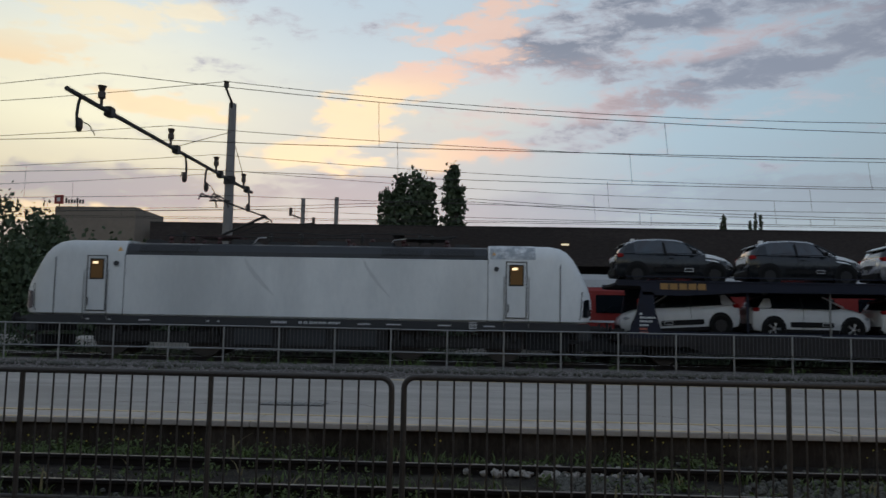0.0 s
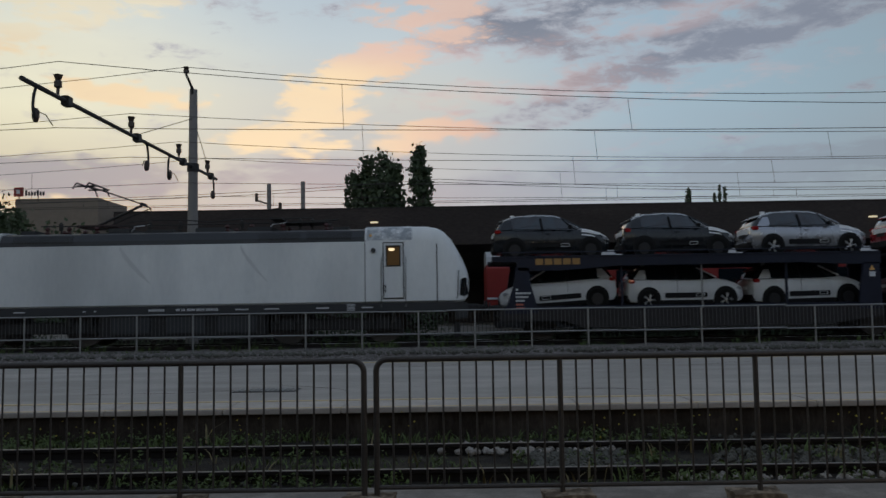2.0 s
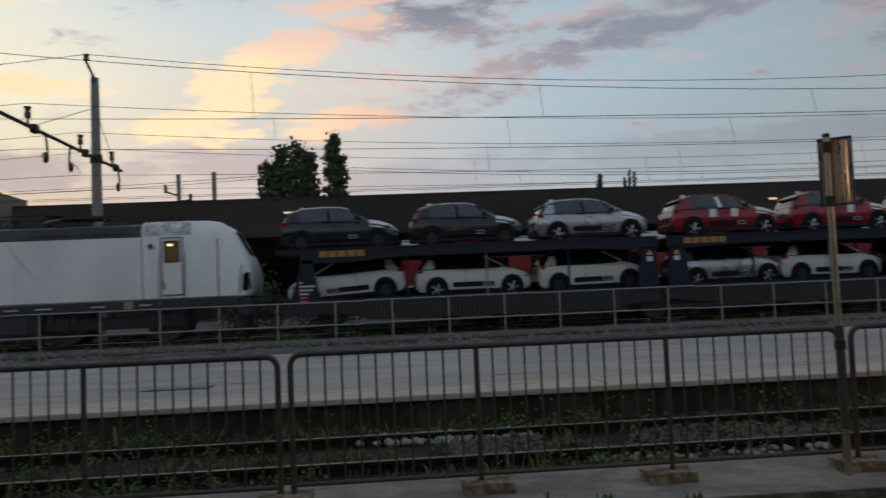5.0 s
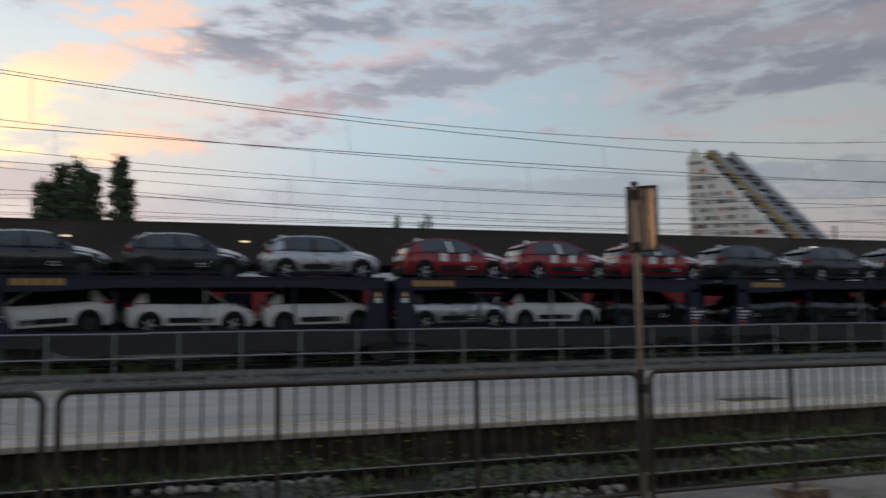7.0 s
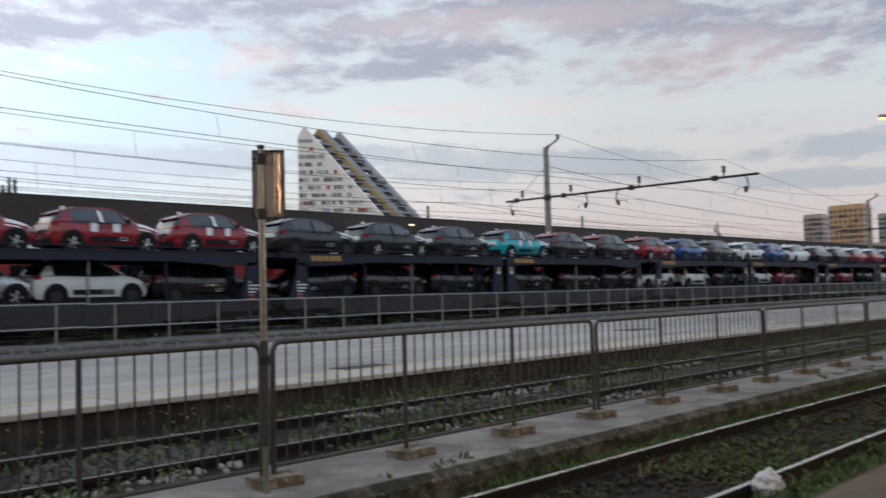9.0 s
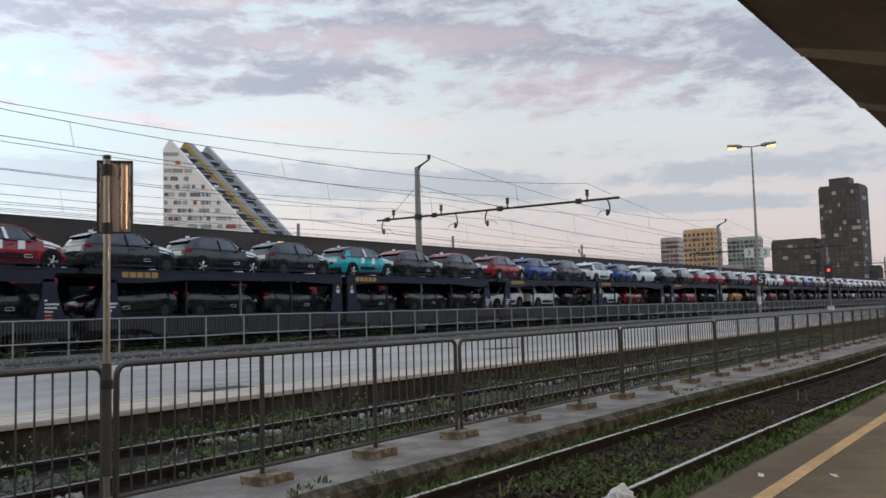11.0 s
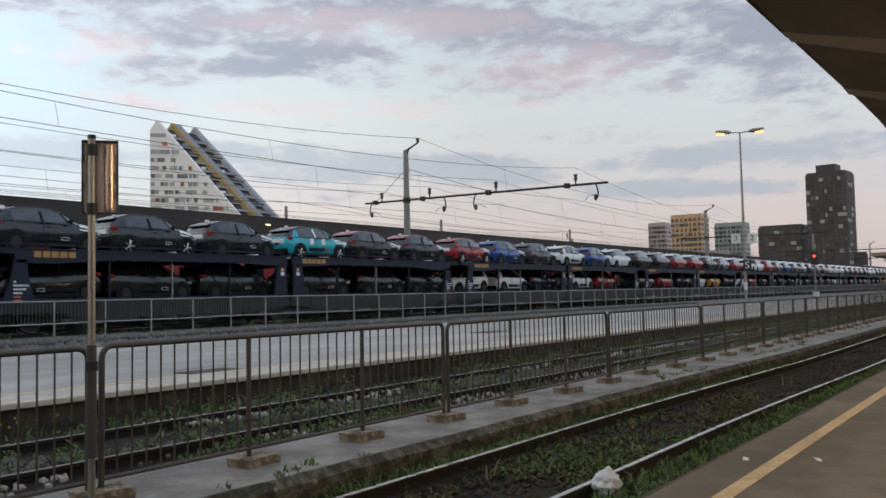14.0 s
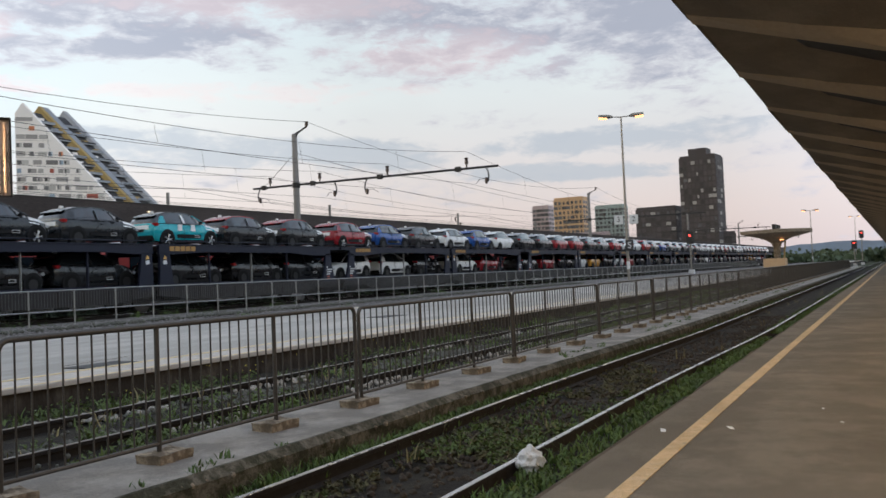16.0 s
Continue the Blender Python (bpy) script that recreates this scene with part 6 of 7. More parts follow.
plastic_bag()
for x, y, a in ((8.12, 2.25, 20), (8.37, 1.74, 50), (9.6, 1.1, 10), (8.9, 0.9, 70)):
    bm = B()
    loft(bm, [[(-0.035, -0.02, 0.006), (-0.03, 0.025, 0.012)], [(0.0, -0.022, 0.025), (0.005, 0.02, 0.02)], [(0.035, -0.018, 0.006), (0.03, 0.022, 0.03)]], close=False)
    s = 1.0 if y > 1.5 else 0.5
    solid("paper_scrap", bm, M["paper"], "small white scrap of paper on the platform", "litter", group="litter", m=pose(x, y, 0, 0, 0, a) @ Matrix.Scale(s, 4))


def blades(name, spots, mat, label, seed=1):
    """Grass: spots of (x, y, z, height, spread, count)."""
    rl = random.Random(seed)
    vs, fs = [], []
    for x, y, z, h, sp, n in spots:
        for _ in range(n):
            a = rl.uniform(0, 6.283)
            r = sp * math.sqrt(rl.random())
            px, py = x + r * math.cos(a), y + r * math.sin(a)
            hh = h * rl.uniform(0.3, 0.9)
            lean = hh * rl.uniform(0.3, 1.3)
            b = rl.uniform(0, 6.283)
            w = rl.uniform(0.004, 0.011) * (1 + h)
            cx, cy = math.cos(b), math.sin(b)
            i = len(vs)
            vs += [(px - cy * w, py + cx * w, z), (px + cy * w, py - cx * w, z), (px + cx * lean * 0.35 - cy * w * 0.8, py + cy * lean * 0.35 + cx * w * 0.8, z + hh * 0.6), (px + cx * lean * 0.35 + cy * w * 0.8, py + cy * lean * 0.35 - cx * w * 0.8, z + hh * 0.6), (px + cx * lean, py + cy * lean, z + hh)]
            fs += [(i, i + 1, i + 3, i + 2), (i + 2, i + 3, i + 4)]
    me = bpy.data.meshes.new(name)
    me.from_pydata(vs, [], fs)
    me.materials.append(mat)
    return tagged(new(name, me), label, "grass", kind="stuff")


def weeds(name, beds, count, mat, label, seed):
    """Low broad-leaved plants: rosettes of small folded leaves in beds (x0, x1, y0, y1, z, height)."""
    rl = random.Random(seed)
    vs, fs = [], []
    for x0, x1, y0, y1, z, h in beds:
        for _ in range(count):
            x, y = x0 + (x1 - x0) * rl.random() ** 1.6, rl.uniform(y0, y1)
            if noise.noise((x * 0.5, y * 1.3, seed)) < -0.02:
                continue
            k = 1 + max(0.0, x) / 45
            for _ in range(rl.randint(10, 22)):
                a, r = rl.uniform(0, 6.283), rl.random() * h * 1.1 * k
                c = Vector((x + r * math.cos(a), y + r * math.sin(a), z + h * rl.random() * (1.2 - r / (h * 1.2 * k))))
                q = Euler((rl.uniform(-0.9, 0.9), rl.uniform(-0.9, 0.9), rl.uniform(0, 6.283))).to_matrix()
                s = rl.uniform(0.014, 0.034) * k
                i = len(vs)
                vs += [tuple(c + q @ (Vector(p) * s)) for p in ((-1, 0, 0), (0, -0.45, 0.2), (1, 0, 0.1), (0, 0.45, 0.2))]
                fs.append((i, i + 1, i + 2, i + 3))
    me = bpy.data.meshes.new(name)
    me.from_pydata(vs, [], fs)
    me.materials.append(mat)
    return tagged(new(name, me), label, "weeds", kind="stuff")


def plants():
    rl = random.Random(7)
    a, b, c, d, e, f = [], [], [], [], [], []

    def along(out, x0, x1, y0, y1, z, step, h, n, sp=0.10, clump=0.0):
        x = x0
        while x < x1:
            yy = rl.uniform(y0, y1)
            if noise.noise((x * 0.35, yy * 1.2, 11)) > clump:
                k = 1 + x / 60
                out.append((x, yy, z, h * rl.uniform(0.5, 1.3), sp * k, n))
            x += step * rl.uniform(0.4, 1.6) * (1 + max(0, x - 15) / 25)

    along(a, 1.5, 90, 4.98, 5.5, -0.3, 0.022, 0.12, 16, 0.10, -0.4)
    along(a, 3, 90, 2.62, 3.25, -0.28, 0.03, 0.11, 14, 0.10, -0.3)
    along(a, 1.5, 15, 3.6, 4.9, -0.36, 0.05, 0.07, 10, 0.12, 0.0)
    along(a, 3, 15, 3.6, 4.9, -0.36, 0.35, 0.11, 26, 0.16, 0.05)
    along(b, 2, 60, 5.42, 5.62, -0.07, 0.5, 0.09, 14, 0.07, 0.1)
    along(c, -6, 80, 6.85, 7.3, -0.13, 0.10, 0.14, 9, 0.10, 0.0)
    along(c, -6, 80, 7.5, 8.8, -0.13, 0.09, 0.14, 9, 0.12, 0.05)
    along(c, -7, 80, 9.1, 10.0, -0.13, 0.06, 0.15, 9, 0.12, -0.1)
    along(d, -7, 60, 6.9, 10.0, -0.13, 0.25, 0.30, 4, 0.10, 0.0)
    along(d, 3, 50, 3.6, 5.3, -0.33, 0.5, 0.22, 4, 0.08, 0.0)
    along(e, -20, 90, 20.3, 21.7, 0.32, 0.22, 0.18, 9, 0.14, 0.25)
    along(e, -25, 90, 22.0, 24.5, 0.42, 0.12, 0.28, 10, 0.2, 0.2)
    along(f, -60, 120, 29.5, 31.5, 0.32, 0.15, 0.5, 10, 0.25, -0.1)
    blades("grass", a, M["grass"], "green grass and weeds along the near rails", 1)
    blades("grass", b, M["grass"], "small grass tufts on the broken kerb", 2)
    blades("grass", c, M["weed"], "weeds in the second track bed", 3)
    blades("grass", d, M["dry_grass"], "thin dry stalks in the track beds", 4)
    blades("grass", e, M["grass"], "grass tufts in the ballast by the far railing", 5)
    blades("grass", f, M["leaf"], "dark weeds behind the train", 6)
    weeds("weeds", ((2, 12.5, 3.55, 4.85, -0.35, 0.07), (2, 60, 4.98, 5.3, -0.30, 0.09), (4, 60, 2.62, 3.2, -0.28, 0.08)), 700, M["weed"], "low leafy green weeds along the near track", 15)
    weeds("weeds", ((2, 16, 3.55, 4.85, -0.36, 0.06),), 1100, M["weed_brown"], "withered brown-green weeds between the near rails", 16)
    weeds("weeds", ((-7, 50, 9.2, 10.05, -0.12, 0.16), (-7, 50, 7.5, 8.8, -0.12, 0.10), (-7, 50, 6.85, 7.3, -0.12, 0.10)), 800, M["weed"], "leafy weeds in the second track bed", 17)
    # yellow flower dots
    vs, fs = [], []
    for _ in range(260):
        x, y, z = rl.uniform(-6, 22), rl.uniform(9.0, 10.0), rl.uniform(0.0, 0.22)
        if noise.noise((x * 0.5, 3, 3)) < -0.05:
            continue
        i = len(vs)
        s = rl.uniform(0.008, 0.014)
        vs += [(x - s, y, z), (x, y, z - s), (x + s, y, z), (x, y, z + s)]
        fs.append((i, i + 1, i + 2, i + 3))
    me = bpy.data.meshes.new("flowers")
    me.from_pydata(vs, [], fs)
    me.materials.append(M["flower"])
    tagged(new("flowers", me), "tiny yellow flowers by the platform wall", "flower", kind="stuff")


plants()


def rubble(name, label, x0, x1, y0, y1, z, count, size, mat, seed, thresh=-1.0, pw=1.0):
    rl = random.Random(seed)
    shapes = []
    for k in range(5):
        bm = B()
        bmesh.ops.create_icosphere(bm, subdivisions=1, radius=1)
        shapes.append(([(v.co * (1 + 0.35 * noise.noise(v.co * 1.7 + Vector((k * 5, 0, 0))))).to_tuple() for v in bm.verts], [[v.index for v in fc.verts] for fc in bm.faces]))
        bm.free()
    vs, fs = [], []
    for _ in range(count):
        x, y = x0 + (x1 - x0) * rl.random() ** pw, rl.uniform(y0, y1)
        if noise.noise((x * 0.4, y * 0.9, seed)) < thresh:
            continue
        v, f = shapes[rl.randrange(5)]
        r = Euler((rl.uniform(0, 6), rl.uniform(0, 6), rl.uniform(0, 6))).to_matrix()
        s = size * rl.uniform(0.5, 1.5)
        i = len(vs)
        vs += [tuple(Vector((x, y, z)) + (r @ Vector(p)) * s) for p in v]
        fs += [[a + i for a in q] for q in f]
    me = bpy.data.meshes.new(name)
    me.from_pydata(vs, [], fs)
    me.materials.append(mat)
    tagged(new(name, me), label, "stones", kind="stuff")


rubble("rubble", "pale broken stones between the second rails", 1.5, 45, 7.5, 9.0, -0.11, 6500, 0.030, M["stone"], 3, -0.02, 1.4)
rubble("rubble", "pale broken concrete bits along the second rails", 0.5, 60, 8.5, 9.3, -0.10, 2600, 0.034, M["pale_stone"], 13, 0.02, 1.4)
rubble("rubble", "pale stones beside the sunken rail", 2, 60, 6.95, 7.5, -0.11, 1500, 0.026, M["pale_stone"], 14, 0.05, 1.4)
rubble("rubble", "scattered stones in the second track bed", -7, 40, 6.9, 10.0, -0.12, 2600, 0.022, M["stone"], 4, 0.1)
rubble("ballast_stones", "crushed grey ballast stones by the far railing", -24, 60, 20.4, 22.8, 0.42, 7000, 0.04, M["stone"], 5)
rubble("ballast_stones", "dark earth clods and stones between the near rails", 2, 30, 3.5, 4.9, -0.36, 2600, 0.03, M["sleeper"], 6)
rubble("rubble", "small debris along the broken kerb", 1, 40, 5.25, 5.6, -0.12, 500, 0.02, M["block"], 7)


def tree(x, y, h, w, base, columns, seed, z0=0.3, label="dark poplar tree against the dusk sky", leaf=0.45, n=2600):
    rl = random.Random(seed)
    th = thing("tree", label, "tree", "trees", m=pose(x, y, z0))
    part("trunk", tube(B(), [(0, 0, 0), (0.1, 0, h * 0.4), (0, 0.1, h * 0.85)], [h * 0.02, h * 0.013, 0.04], 8), M["bark"], th, smooth=True)
    for k in range(7):
        a = rl.uniform(0, 6.28)
        z = h * rl.uniform(0.25, 0.6)
        part("limb", tube(B(), [(0, 0, z), (math.cos(a) * w * 0.2, math.sin(a) * w * 0.2, z + h * 0.1), (math.cos(a) * w * 0.32, math.sin(a) * w * 0.32, z + h * 0.25)], [0.16, 0.1, 0.04], 6), M["bark"], th)
    vs, fs = [], []
    clumps = []
    for cx, top, cw in columns:
        for k in range(26):
            f = k / 25
            zz = base + (top - base) * f
            rad = cw * (0.35 + 0.75 * math.sin(math.pi * min(1, 0.18 + f * 0.86)) ** 0.8) * 0.5
            for _ in range(4):
                a = rl.uniform(0, 6.28)
                rr = rad * rl.uniform(0.3, 1.0)
                clumps.append((cx + math.cos(a) * rr, math.sin(a) * rr, zz + rl.uniform(-0.4, 0.4), cw * rl.uniform(0.10, 0.2)))
    for cx, cy, cz, cr in clumps:
        for _ in range(max(6, n // len(clumps))):
            p = Vector((rl.gauss(0, 1), rl.gauss(0, 1), rl.gauss(0, 1.2))) * cr * 0.75 + Vector((cx, cy, cz))
            q = Euler((rl.uniform(0, 6), rl.uniform(0, 6), rl.uniform(0, 6))).to_matrix()
            s = leaf * rl.uniform(0.5, 1.2)
            i = len(vs)
            vs += [tuple(p + q @ Vector(c) * s) for c in ((-0.5, -0.25, 0), (0.1, -0.4, 0.1), (0.5, 0.1, 0), (-0.1, 0.4, -0.1))]
            fs.append((i, i + 1, i + 2, i + 3))
    me = bpy.data.meshes.new("crown")
    me.from_pydata(vs, [], fs)
    me.materials.append(M["leaf"])
    part("crown", me, None, th)
    return th


tree(-8.6, 105, 20.5, 8, 10, [(-2.5, 18.0, 3.2), (-0.7, 19.8, 3.2), (1.0, 20.2, 3.2), (2.6, 19.3, 2.8), (0, 17.0, 6.0)], 1, leaf=0.62, n=6500)
tree(-2.95, 105, 21.2, 3, 10, [(0, 21.2, 2.6)], 2, leaf=0.6, n=3000)
tree(55.5, 192, 27.5, 2, 10, [(0, 27.3, 2.0)], 3, leaf=0.7, n=1200)
tree(62.5, 192, 27.5, 3, 10, [(-1.3, 26.5, 0.9), (0.0, 28.2, 0.9), (1.1, 27.8, 1.0)], 4, leaf=0.6, n=1400, label="thin bare-topped poplars far behind the canopy")
for i, (x, y, h, w) in enumerate(((-29.9, 56, 8.5, 3.4), (-28.0, 55, 7.6, 3.0), (-22.4, 58, 6.0, 3.4), (-20.4, 59, 5.4, 3.2), (-25.2, 54, 5.0, 4.2), (-33.5, 58, 9.6, 3.4), (-36.6, 57, 10.8, 4), (-31.5, 59, 8.6, 3.0), (-27.5, 60, 6.4, 4.5), (-24.0, 62, 6.0, 4.0), (-40, 56, 9.5, 5), (-30, 52, 6.5, 5), (-35, 50, 6.5, 5), (-25, 56, 6.0, 5))):
    tree(x, y, h, w, 0.5, [(0, h, w), (w * 0.3, h * 0.8, w * 0.8), (-w * 0.3, h * 0.75, w * 0.8)], 20 + i, label="dark leafy tree beside the tracks", leaf=0.36, n=3600)
for i, (x, y, h, w) in enumerate(((-0.9, 33.2, 1.7, 2.2), (-3.8, 33.4, 2.2, 2.4), (-17.0, 33.0, 1.6, 3.0), (-20.5, 33.0, 2.3, 3.2), (-24, 33.5, 2.8, 4))):
    tree(x, y, h, w, 0.1, [(0, h, w * 0.8), (w * 0.25, h * 0.8, w * 0.7), (-w * 0.25, h * 0.85, w * 0.7)], 50 + i, label="low green bush beside the tracks", leaf=0.13, n=2200)


# ---- buildings ----
def wedge_building():
    K = 1.5
    th = thing("apartment_building", "white wedge-shaped apartment block with sloping terraces and ochre fins", "building", m=pose(194.4, 273.0, -0.3, 0, 0, -41))
    H, XP, SH = 46.2, 1.6, 1.0

    def sized(bm):
        for v in bm.verts:
            v.co *= K
        return bm

    def gable(y0, y1, slope, mat, name, label="", low=0.0, edge=2.6):
        # one wedge slice: upright back edge, long sloping front, sheared with depth
        top = H if low == 0 else H - (low + 0.5) / slope
        xa = XP if low == 0 else XP + 0.5
        pts = [(0.0, 0.0), (XP - low + H * slope, 0.0), (xa, top), (0.0, top - edge)]
        return part(name, sized(loft(B(), [[(x + SH * y, y, z) for x, z in pts] for y in (y0, y1)])), mat, th, label)

    front = gable(0, 0.5, 0.84, M["facade_white"], "front_wall", "white facade")
    # solid cores, with the shade of the terraces put into their colour
    gable(0.52, 3.3, 0.85, M["terrace"], "core", "solid sloping core, dark colour for the shade in the terraces", low=1.1)
    gable(3.32, 4.0, 0.87, M["fin_yellow"], "middle_fin", "ochre fin wall")
    gable(4.02, 5.3, 0.88, M["fin_grey"], "fin_cap", "blue-grey sloping parapet")
    gable(5.32, 8.4, 0.89, M["terrace"], "core", "solid sloping core, dark colour for the shade in the terraces", low=1.1)
    gable(8.42, 9.3, 0.90, M["fin_pale"], "back_fin", "grey fin wall")

    def slab(x0, x1, y0, y1, z0, z1, mat, name, label=""):
        ring = lambda y: [(x0 + SH * y, y, z0), (x1 + SH * y, y, z0), (x1 + SH * y, y, z1), (x0 + SH * y, y, z1)]
        part(name, sized(loft(B(), [ring(y0), ring(y1)])), mat, th, label)

    rl = random.Random(31)
    # terrace balconies on both sloping strips
    for y0, y1, s in ((0.52, 3.3, 0.85), (5.32, 8.4, 0.89)):
        for k in range(21):
            z = 1.0 + k * 2.03
            x = XP + (H - z) * s - 0.1
            slab(x - 2.6, x - 0.2, y0, y1, z, z + 0.22, M["fin_pale"], "balcony")
            slab(x - 0.3, x - 0.2, y0, y1, z + 0.22, z + 0.62, M["fin_grey"] if k % 3 else M["terrace"], "parapet")
            a = rl.uniform(y0, y1 - 1.2)
            if rl.random() < 0.8:
                slab(x - 1.5, x - 0.9, a, a + rl.uniform(0.5, 1.1), z + 0.3, z + rl.uniform(0.9, 1.3), M[rl.choice(("facade_white", "fin_yellow", "fac_dark", "fin_grey"))], "sunshade")
    # storeys of windows
    tones = ["fac_grey"] * 6 + ["fac_pale"] * 9 + ["fac_dark"] * 2 + ["fac_orange", "fac_blue", "fac_blue", "fac_rust"]
    for k in range(20):
        z = 1.1 + k * 2.03
        lim = XP + (H - z - 1.4) * 0.84 - 0.5
        if k % 2 == 0:
            part("string_course", sized(box(B(), 0.0, lim + 0.6, -0.06, 0.02, z - 0.42, z - 0.34)), M["fac_pale"], front)
        x = 0.15
        while x < lim:
            w = rl.choice((0.9, 1.2, 1.2, 1.9, 2.6))
            if x + w > lim:
                w = lim - x
                if w < 0.7:
                    break
            if rl.random() < 0.8:
                wd = part("window", sized(box(B(), x, x + w, -0.07, 0.02, z, z + 1.05)), M[rl.choice(tones)], front)
                part("pane", sized(box(B(), x + 0.08, x + w * rl.choice((0.4, 0.55)), -0.09, 0.0, z + 0.08, z + 0.95)), M["win_far"], wd) if w > 0.8 and rl.random() < 0.45 else None
            x += w + rl.choice((0.12, 0.3, 0.9, 1.4))
    part("attic_band", sized(prism_band(XP, H)), M["fac_grey"], front, "grey band under the peak")


def prism_band(xp, h):
    bm = B()
    box(bm, 0.05, xp + 2.2, -0.05, 0.02, h - 4.3, h - 3.4)
    return bm


wedge_building()


def tower(az, dist, width, depth, h, mat, label, turn=0, rows=0, cols=0, panel=None, light=0.1, extra=None, name="tower_block"):
    a = radians(az)
    th = thing(name, label, "building", "distant buildings", m=pose(0.82 + dist * math.sin(a), 0.4 + dist * math.cos(a), 0.2, 0, 0, -az + turn))
    part("wall", box(B(), -width / 2, width / 2, 0, depth, 0, h), mat, th)
    part("parapet", box(B(), -width / 2 + 0.4, width / 2 - 0.4, 0.4, depth - 0.4, h, h + 0.9), mat, th)
    if extra:
        part("roof_house", box(B(), extra[0], extra[1], 1, depth * 0.7, h, h + extra[2]), mat, th)
    rl = random.Random(int(az * 100))
    cell_w, cell_h = width / max(cols, 1), (h - 3) / max(rows, 1)
    for i in range(rows):
        for j in range(cols):
            x, z = -width / 2 + (j + 0.5) * cell_w, 1.8 + (i + 0.5) * cell_h
            m = panel if panel and rl.random() > light else (M["tower_light"] if panel else M["win_far"])
            wd, hh = cell_w * (0.36 if panel else 0.30), cell_h * (0.38 if panel else 0.26)
            if panel and rl.random() < 0.12:
                m = M["win_far"]
            if m is M["tower_light"] or m is M["win_far"]:
                hh, wd = cell_h * 0.3, cell_w * rl.choice((0.2, 0.3, 0.48))
            part("window", box(B(), x - wd, x + wd, -0.18, 0.05, z - hh, z + hh), m, th)
        if depth > 8:
            for j in range(max(2, cols // 2)):
                cw = depth / max(2, cols // 2)
                y, z = (j + 0.5) * cw, 1.8 + (i + 0.5) * cell_h
                m = panel if panel and rl.random() > light else (M["tower_light"] if panel else M["win_far"])
                part("window", box(B(), width / 2 - 0.05, width / 2 + 0.18, y - cw * 0.33, y + cw * 0.33, z - cell_h * 0.3, z + cell_h * 0.3), m, th)
    return th


tower(78.85, 400, 16.5, 13, 49.5, M["tower_dark"], "tall dark slate-clad tower with scattered pale loggias", -16, 18, 9, M["tower_panel"], 0.13, (-4, 4, 4.0))
tower(76.1, 410, 19, 14, 28.0, M["tower_dark"], "lower dark slate-clad block beside the tower", -16, 10, 8, M["tower_panel"], 0.08)
tower(80.6, 405, 6.0, 10, 14.5, M["tower_dark"], "low dark annexe of the tower", 10, 4, 3, M["tower_panel"], 0.1)
tower(68.6, 600, 12, 12, 46.0, M["block_pink"], "pale pink apartment tower in the distance", -18, 14, 4)
tower(70.45, 560, 20, 14, 47.5, M["block_ochre"], "ochre apartment tower in the distance", -20, 14, 7)
tower(73.1, 600, 20, 12, 44.0, M["block_green"], "pale green apartment tower in the distance", -18, 14, 7)
tower(71.9, 500, 22, 12, 21.5, M["block_pink"], "low pale block before the towers", 10, 6, 8, name="low_block")


def office():
    th = thing("office_building", "brown stepped office building with rows of windows", "building", m=pose(-60, 111, 0.3))
    part("wall", box(B(), 0, 11.5, 0, 10, 0, 14.8), M["office"], th)
    part("wall", box(B(), 3.5, 14.5, -1.0, 9, 0, 16.7), M["office"], th, "taller stair block")
    me = mesh_of("window_band", box(B(), -0.4, 0.4, -0.1, 0.05, -0.4, 0.4), M["fac_pale"])
    for z in (6, 7.6, 9.2, 10.8, 12.4):
        for k in range(4):
            part("window", me, None, th, at=pose(0.7 + k * 0.9, 0, z))
    part("wing", box(B(), 16, 22, 2, 10, 0, 14.8), M["office"], th)
    sg = part("roof_sign", box(B(), 3.4, 4.6, -1.2, -1.0, 17.0, 18.2), M["coach_red"], th, "red square roof sign")
    part("sign_mark", box(B(), 3.75, 4.2, -1.25, -1.19, 17.35, 17.85), M["white_mark"], sg)
    for k in range(7):
        part("sign_letter", box(B(), 4.9 + k * 0.38, 5.12 + k * 0.38, -1.2, -1.05, 17.1, 17.6 + (0.2 if k in (0, 4) else 0)), M["dark_metal"], th)
    for x in (4.0, 6.5):
        part("sign_leg", box(B(), x, x + 0.1, -1.1, -1.0, 16.3, 17.1), M["dark_metal"], th)


office()


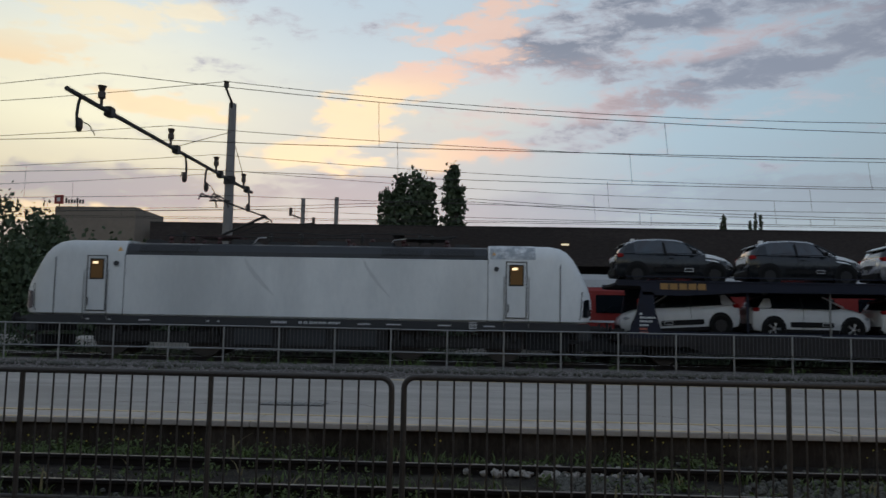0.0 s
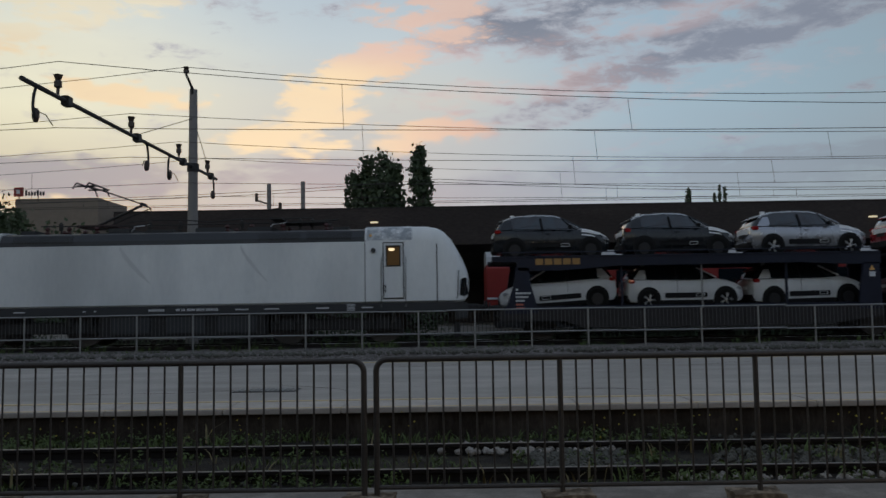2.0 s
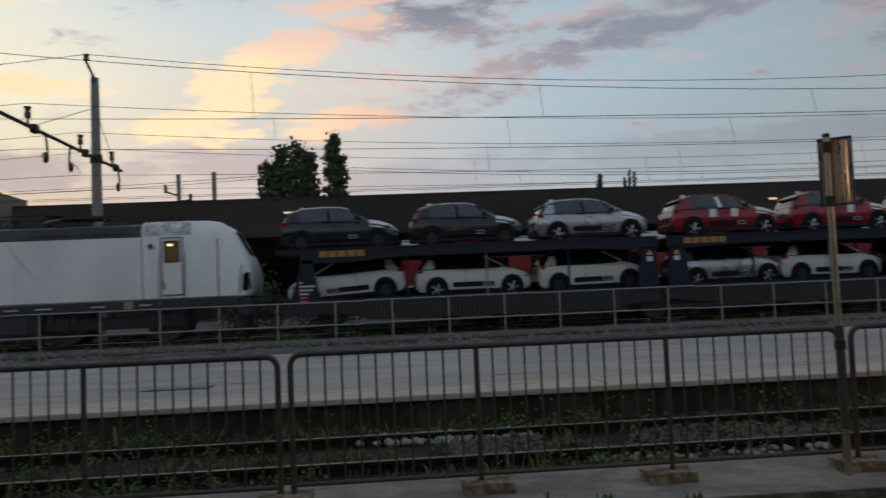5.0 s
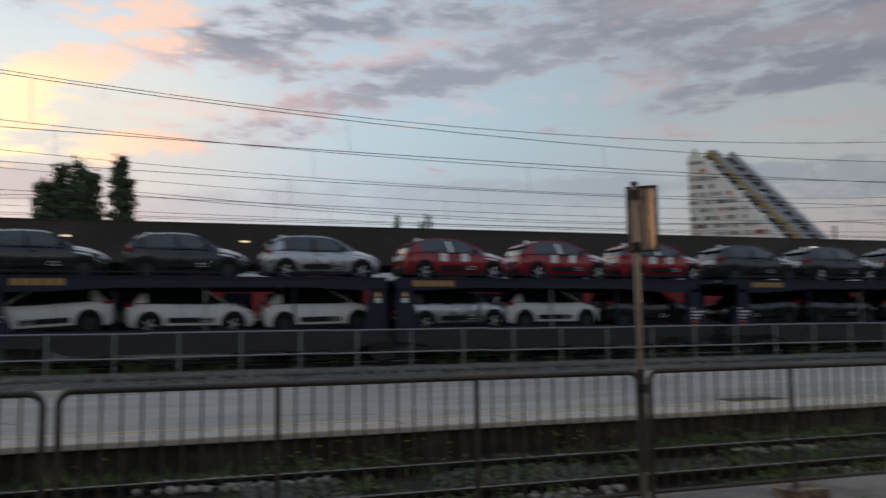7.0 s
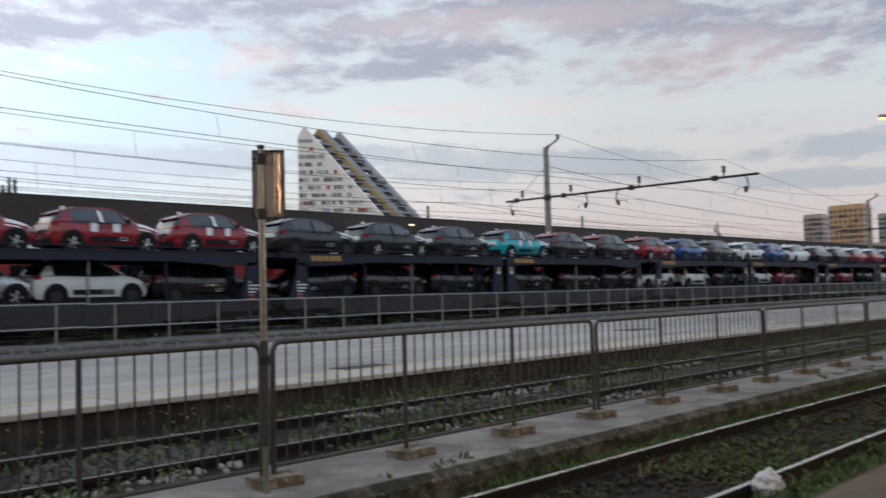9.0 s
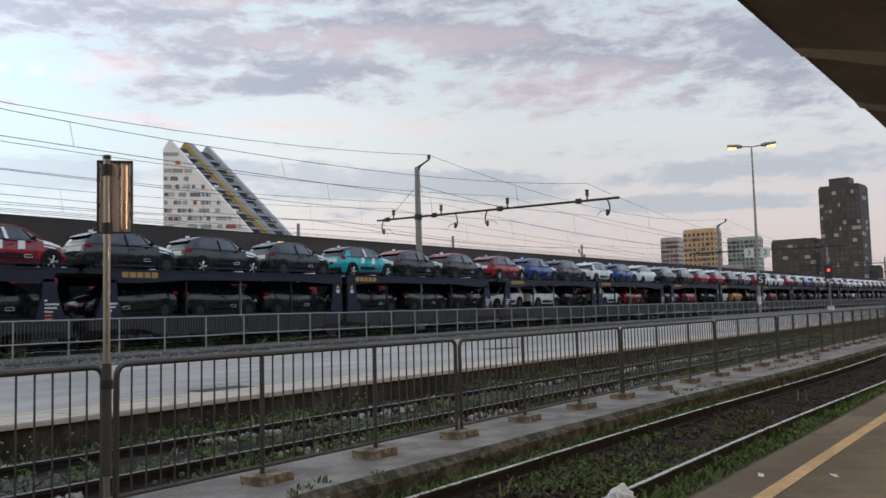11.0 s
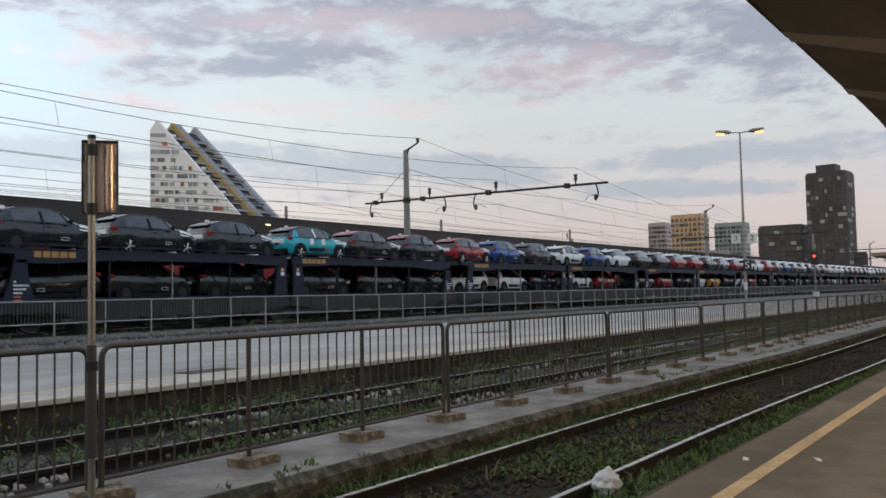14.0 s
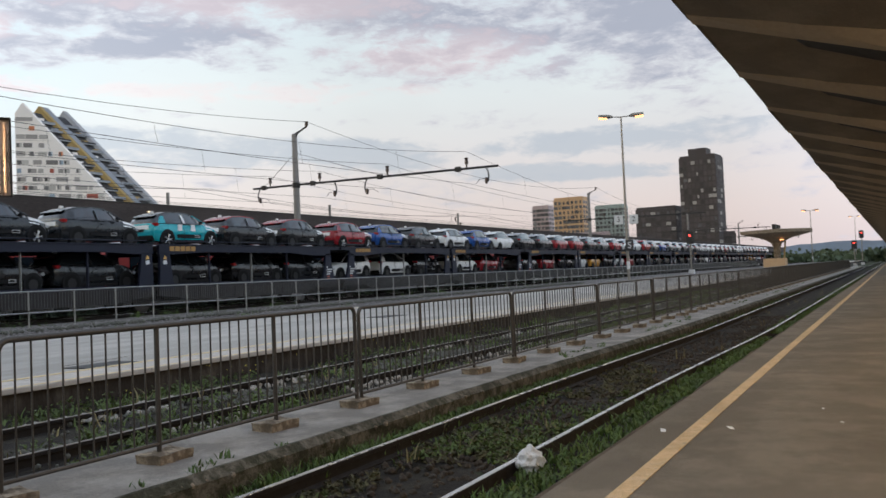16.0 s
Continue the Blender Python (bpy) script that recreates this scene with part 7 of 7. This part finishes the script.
def far_ridge():
    bm = B()
    rows = []
    for i in range(121):
        az = radians(60 + 80 * i / 120)
        h = 40 + 18 * noise.noise((i * 0.11, 0, 5)) + 8 * noise.noise((i * 0.5, 2, 5))
        rows.append([(2600 * math.sin(az), 2600 * math.cos(az), -5), (2620 * math.sin(az), 2620 * math.cos(az), max(h, 12)), (2900 * math.sin(az), 2900 * math.cos(az), -5)])
    loft(bm, rows, close=False)
    solid("backdrop_hills", bm, M["hill"], "hazy blue hills on the horizon", kind="structure", smooth=True)


far_ridge()


def far_woods():
    rl = random.Random(9)
    vs, fs = [], []
    for _ in range(170):
        az = radians(rl.choice((rl.uniform(81, 91), rl.uniform(60, 91))))
        d = rl.uniform(300, 520)
        cx, cy, h = d * math.sin(az), d * math.cos(az), rl.uniform(1.8, 4.2) * d / 420
        for _ in range(60):
            p = Vector((cx + rl.gauss(0, 2.6), cy + rl.gauss(0, 2.6), abs(rl.gauss(0.5, 0.3)) * h))
            q = Euler((rl.uniform(0, 6), rl.uniform(0, 6), rl.uniform(0, 6))).to_matrix()
            i = len(vs)
            vs += [tuple(p + q @ Vector(c) * 1.6) for c in ((-0.5, -0.4, 0), (0.4, -0.5, 0.1), (0.5, 0.4, 0), (-0.4, 0.5, -0.1))]
            fs.append((i, i + 1, i + 2, i + 3))
    me = bpy.data.meshes.new("far_woods")
    me.from_pydata(vs, [], fs)
    me.materials.append(M["leaf"])
    tagged(new("far_woods", me), "dark line of far trees beyond the station", "woods", kind="stuff")


far_woods()


def motions():
    """The train creeps to the left and slows down; all that rides on it goes with it."""
    way = [(0, 0), (0.5, -0.742), (1, -1.464), (1.5, -2.176), (2, -2.86), (2.5, -3.563), (3, -4.247), (5.5, -7.521), (6, -8.07), (6.5, -8.667), (7, -9.206), (7.5, -9.803), (8, -10.36), (8.5, -10.87),
           (9, -11.44), (9.5, -11.97), (10, -12.46), (12.5, -14.79), (13, -15.2), (13.5, -15.58), (14, -15.95), (14.5, -16.26), (15, -16.54), (15.5, -16.79), (16, -17.03)]
    for ob, m in TRAIN:
        walk(ob, [(t, Matrix.Translation((dx, 0, 0)) @ m) for t, dx in way])


motions()
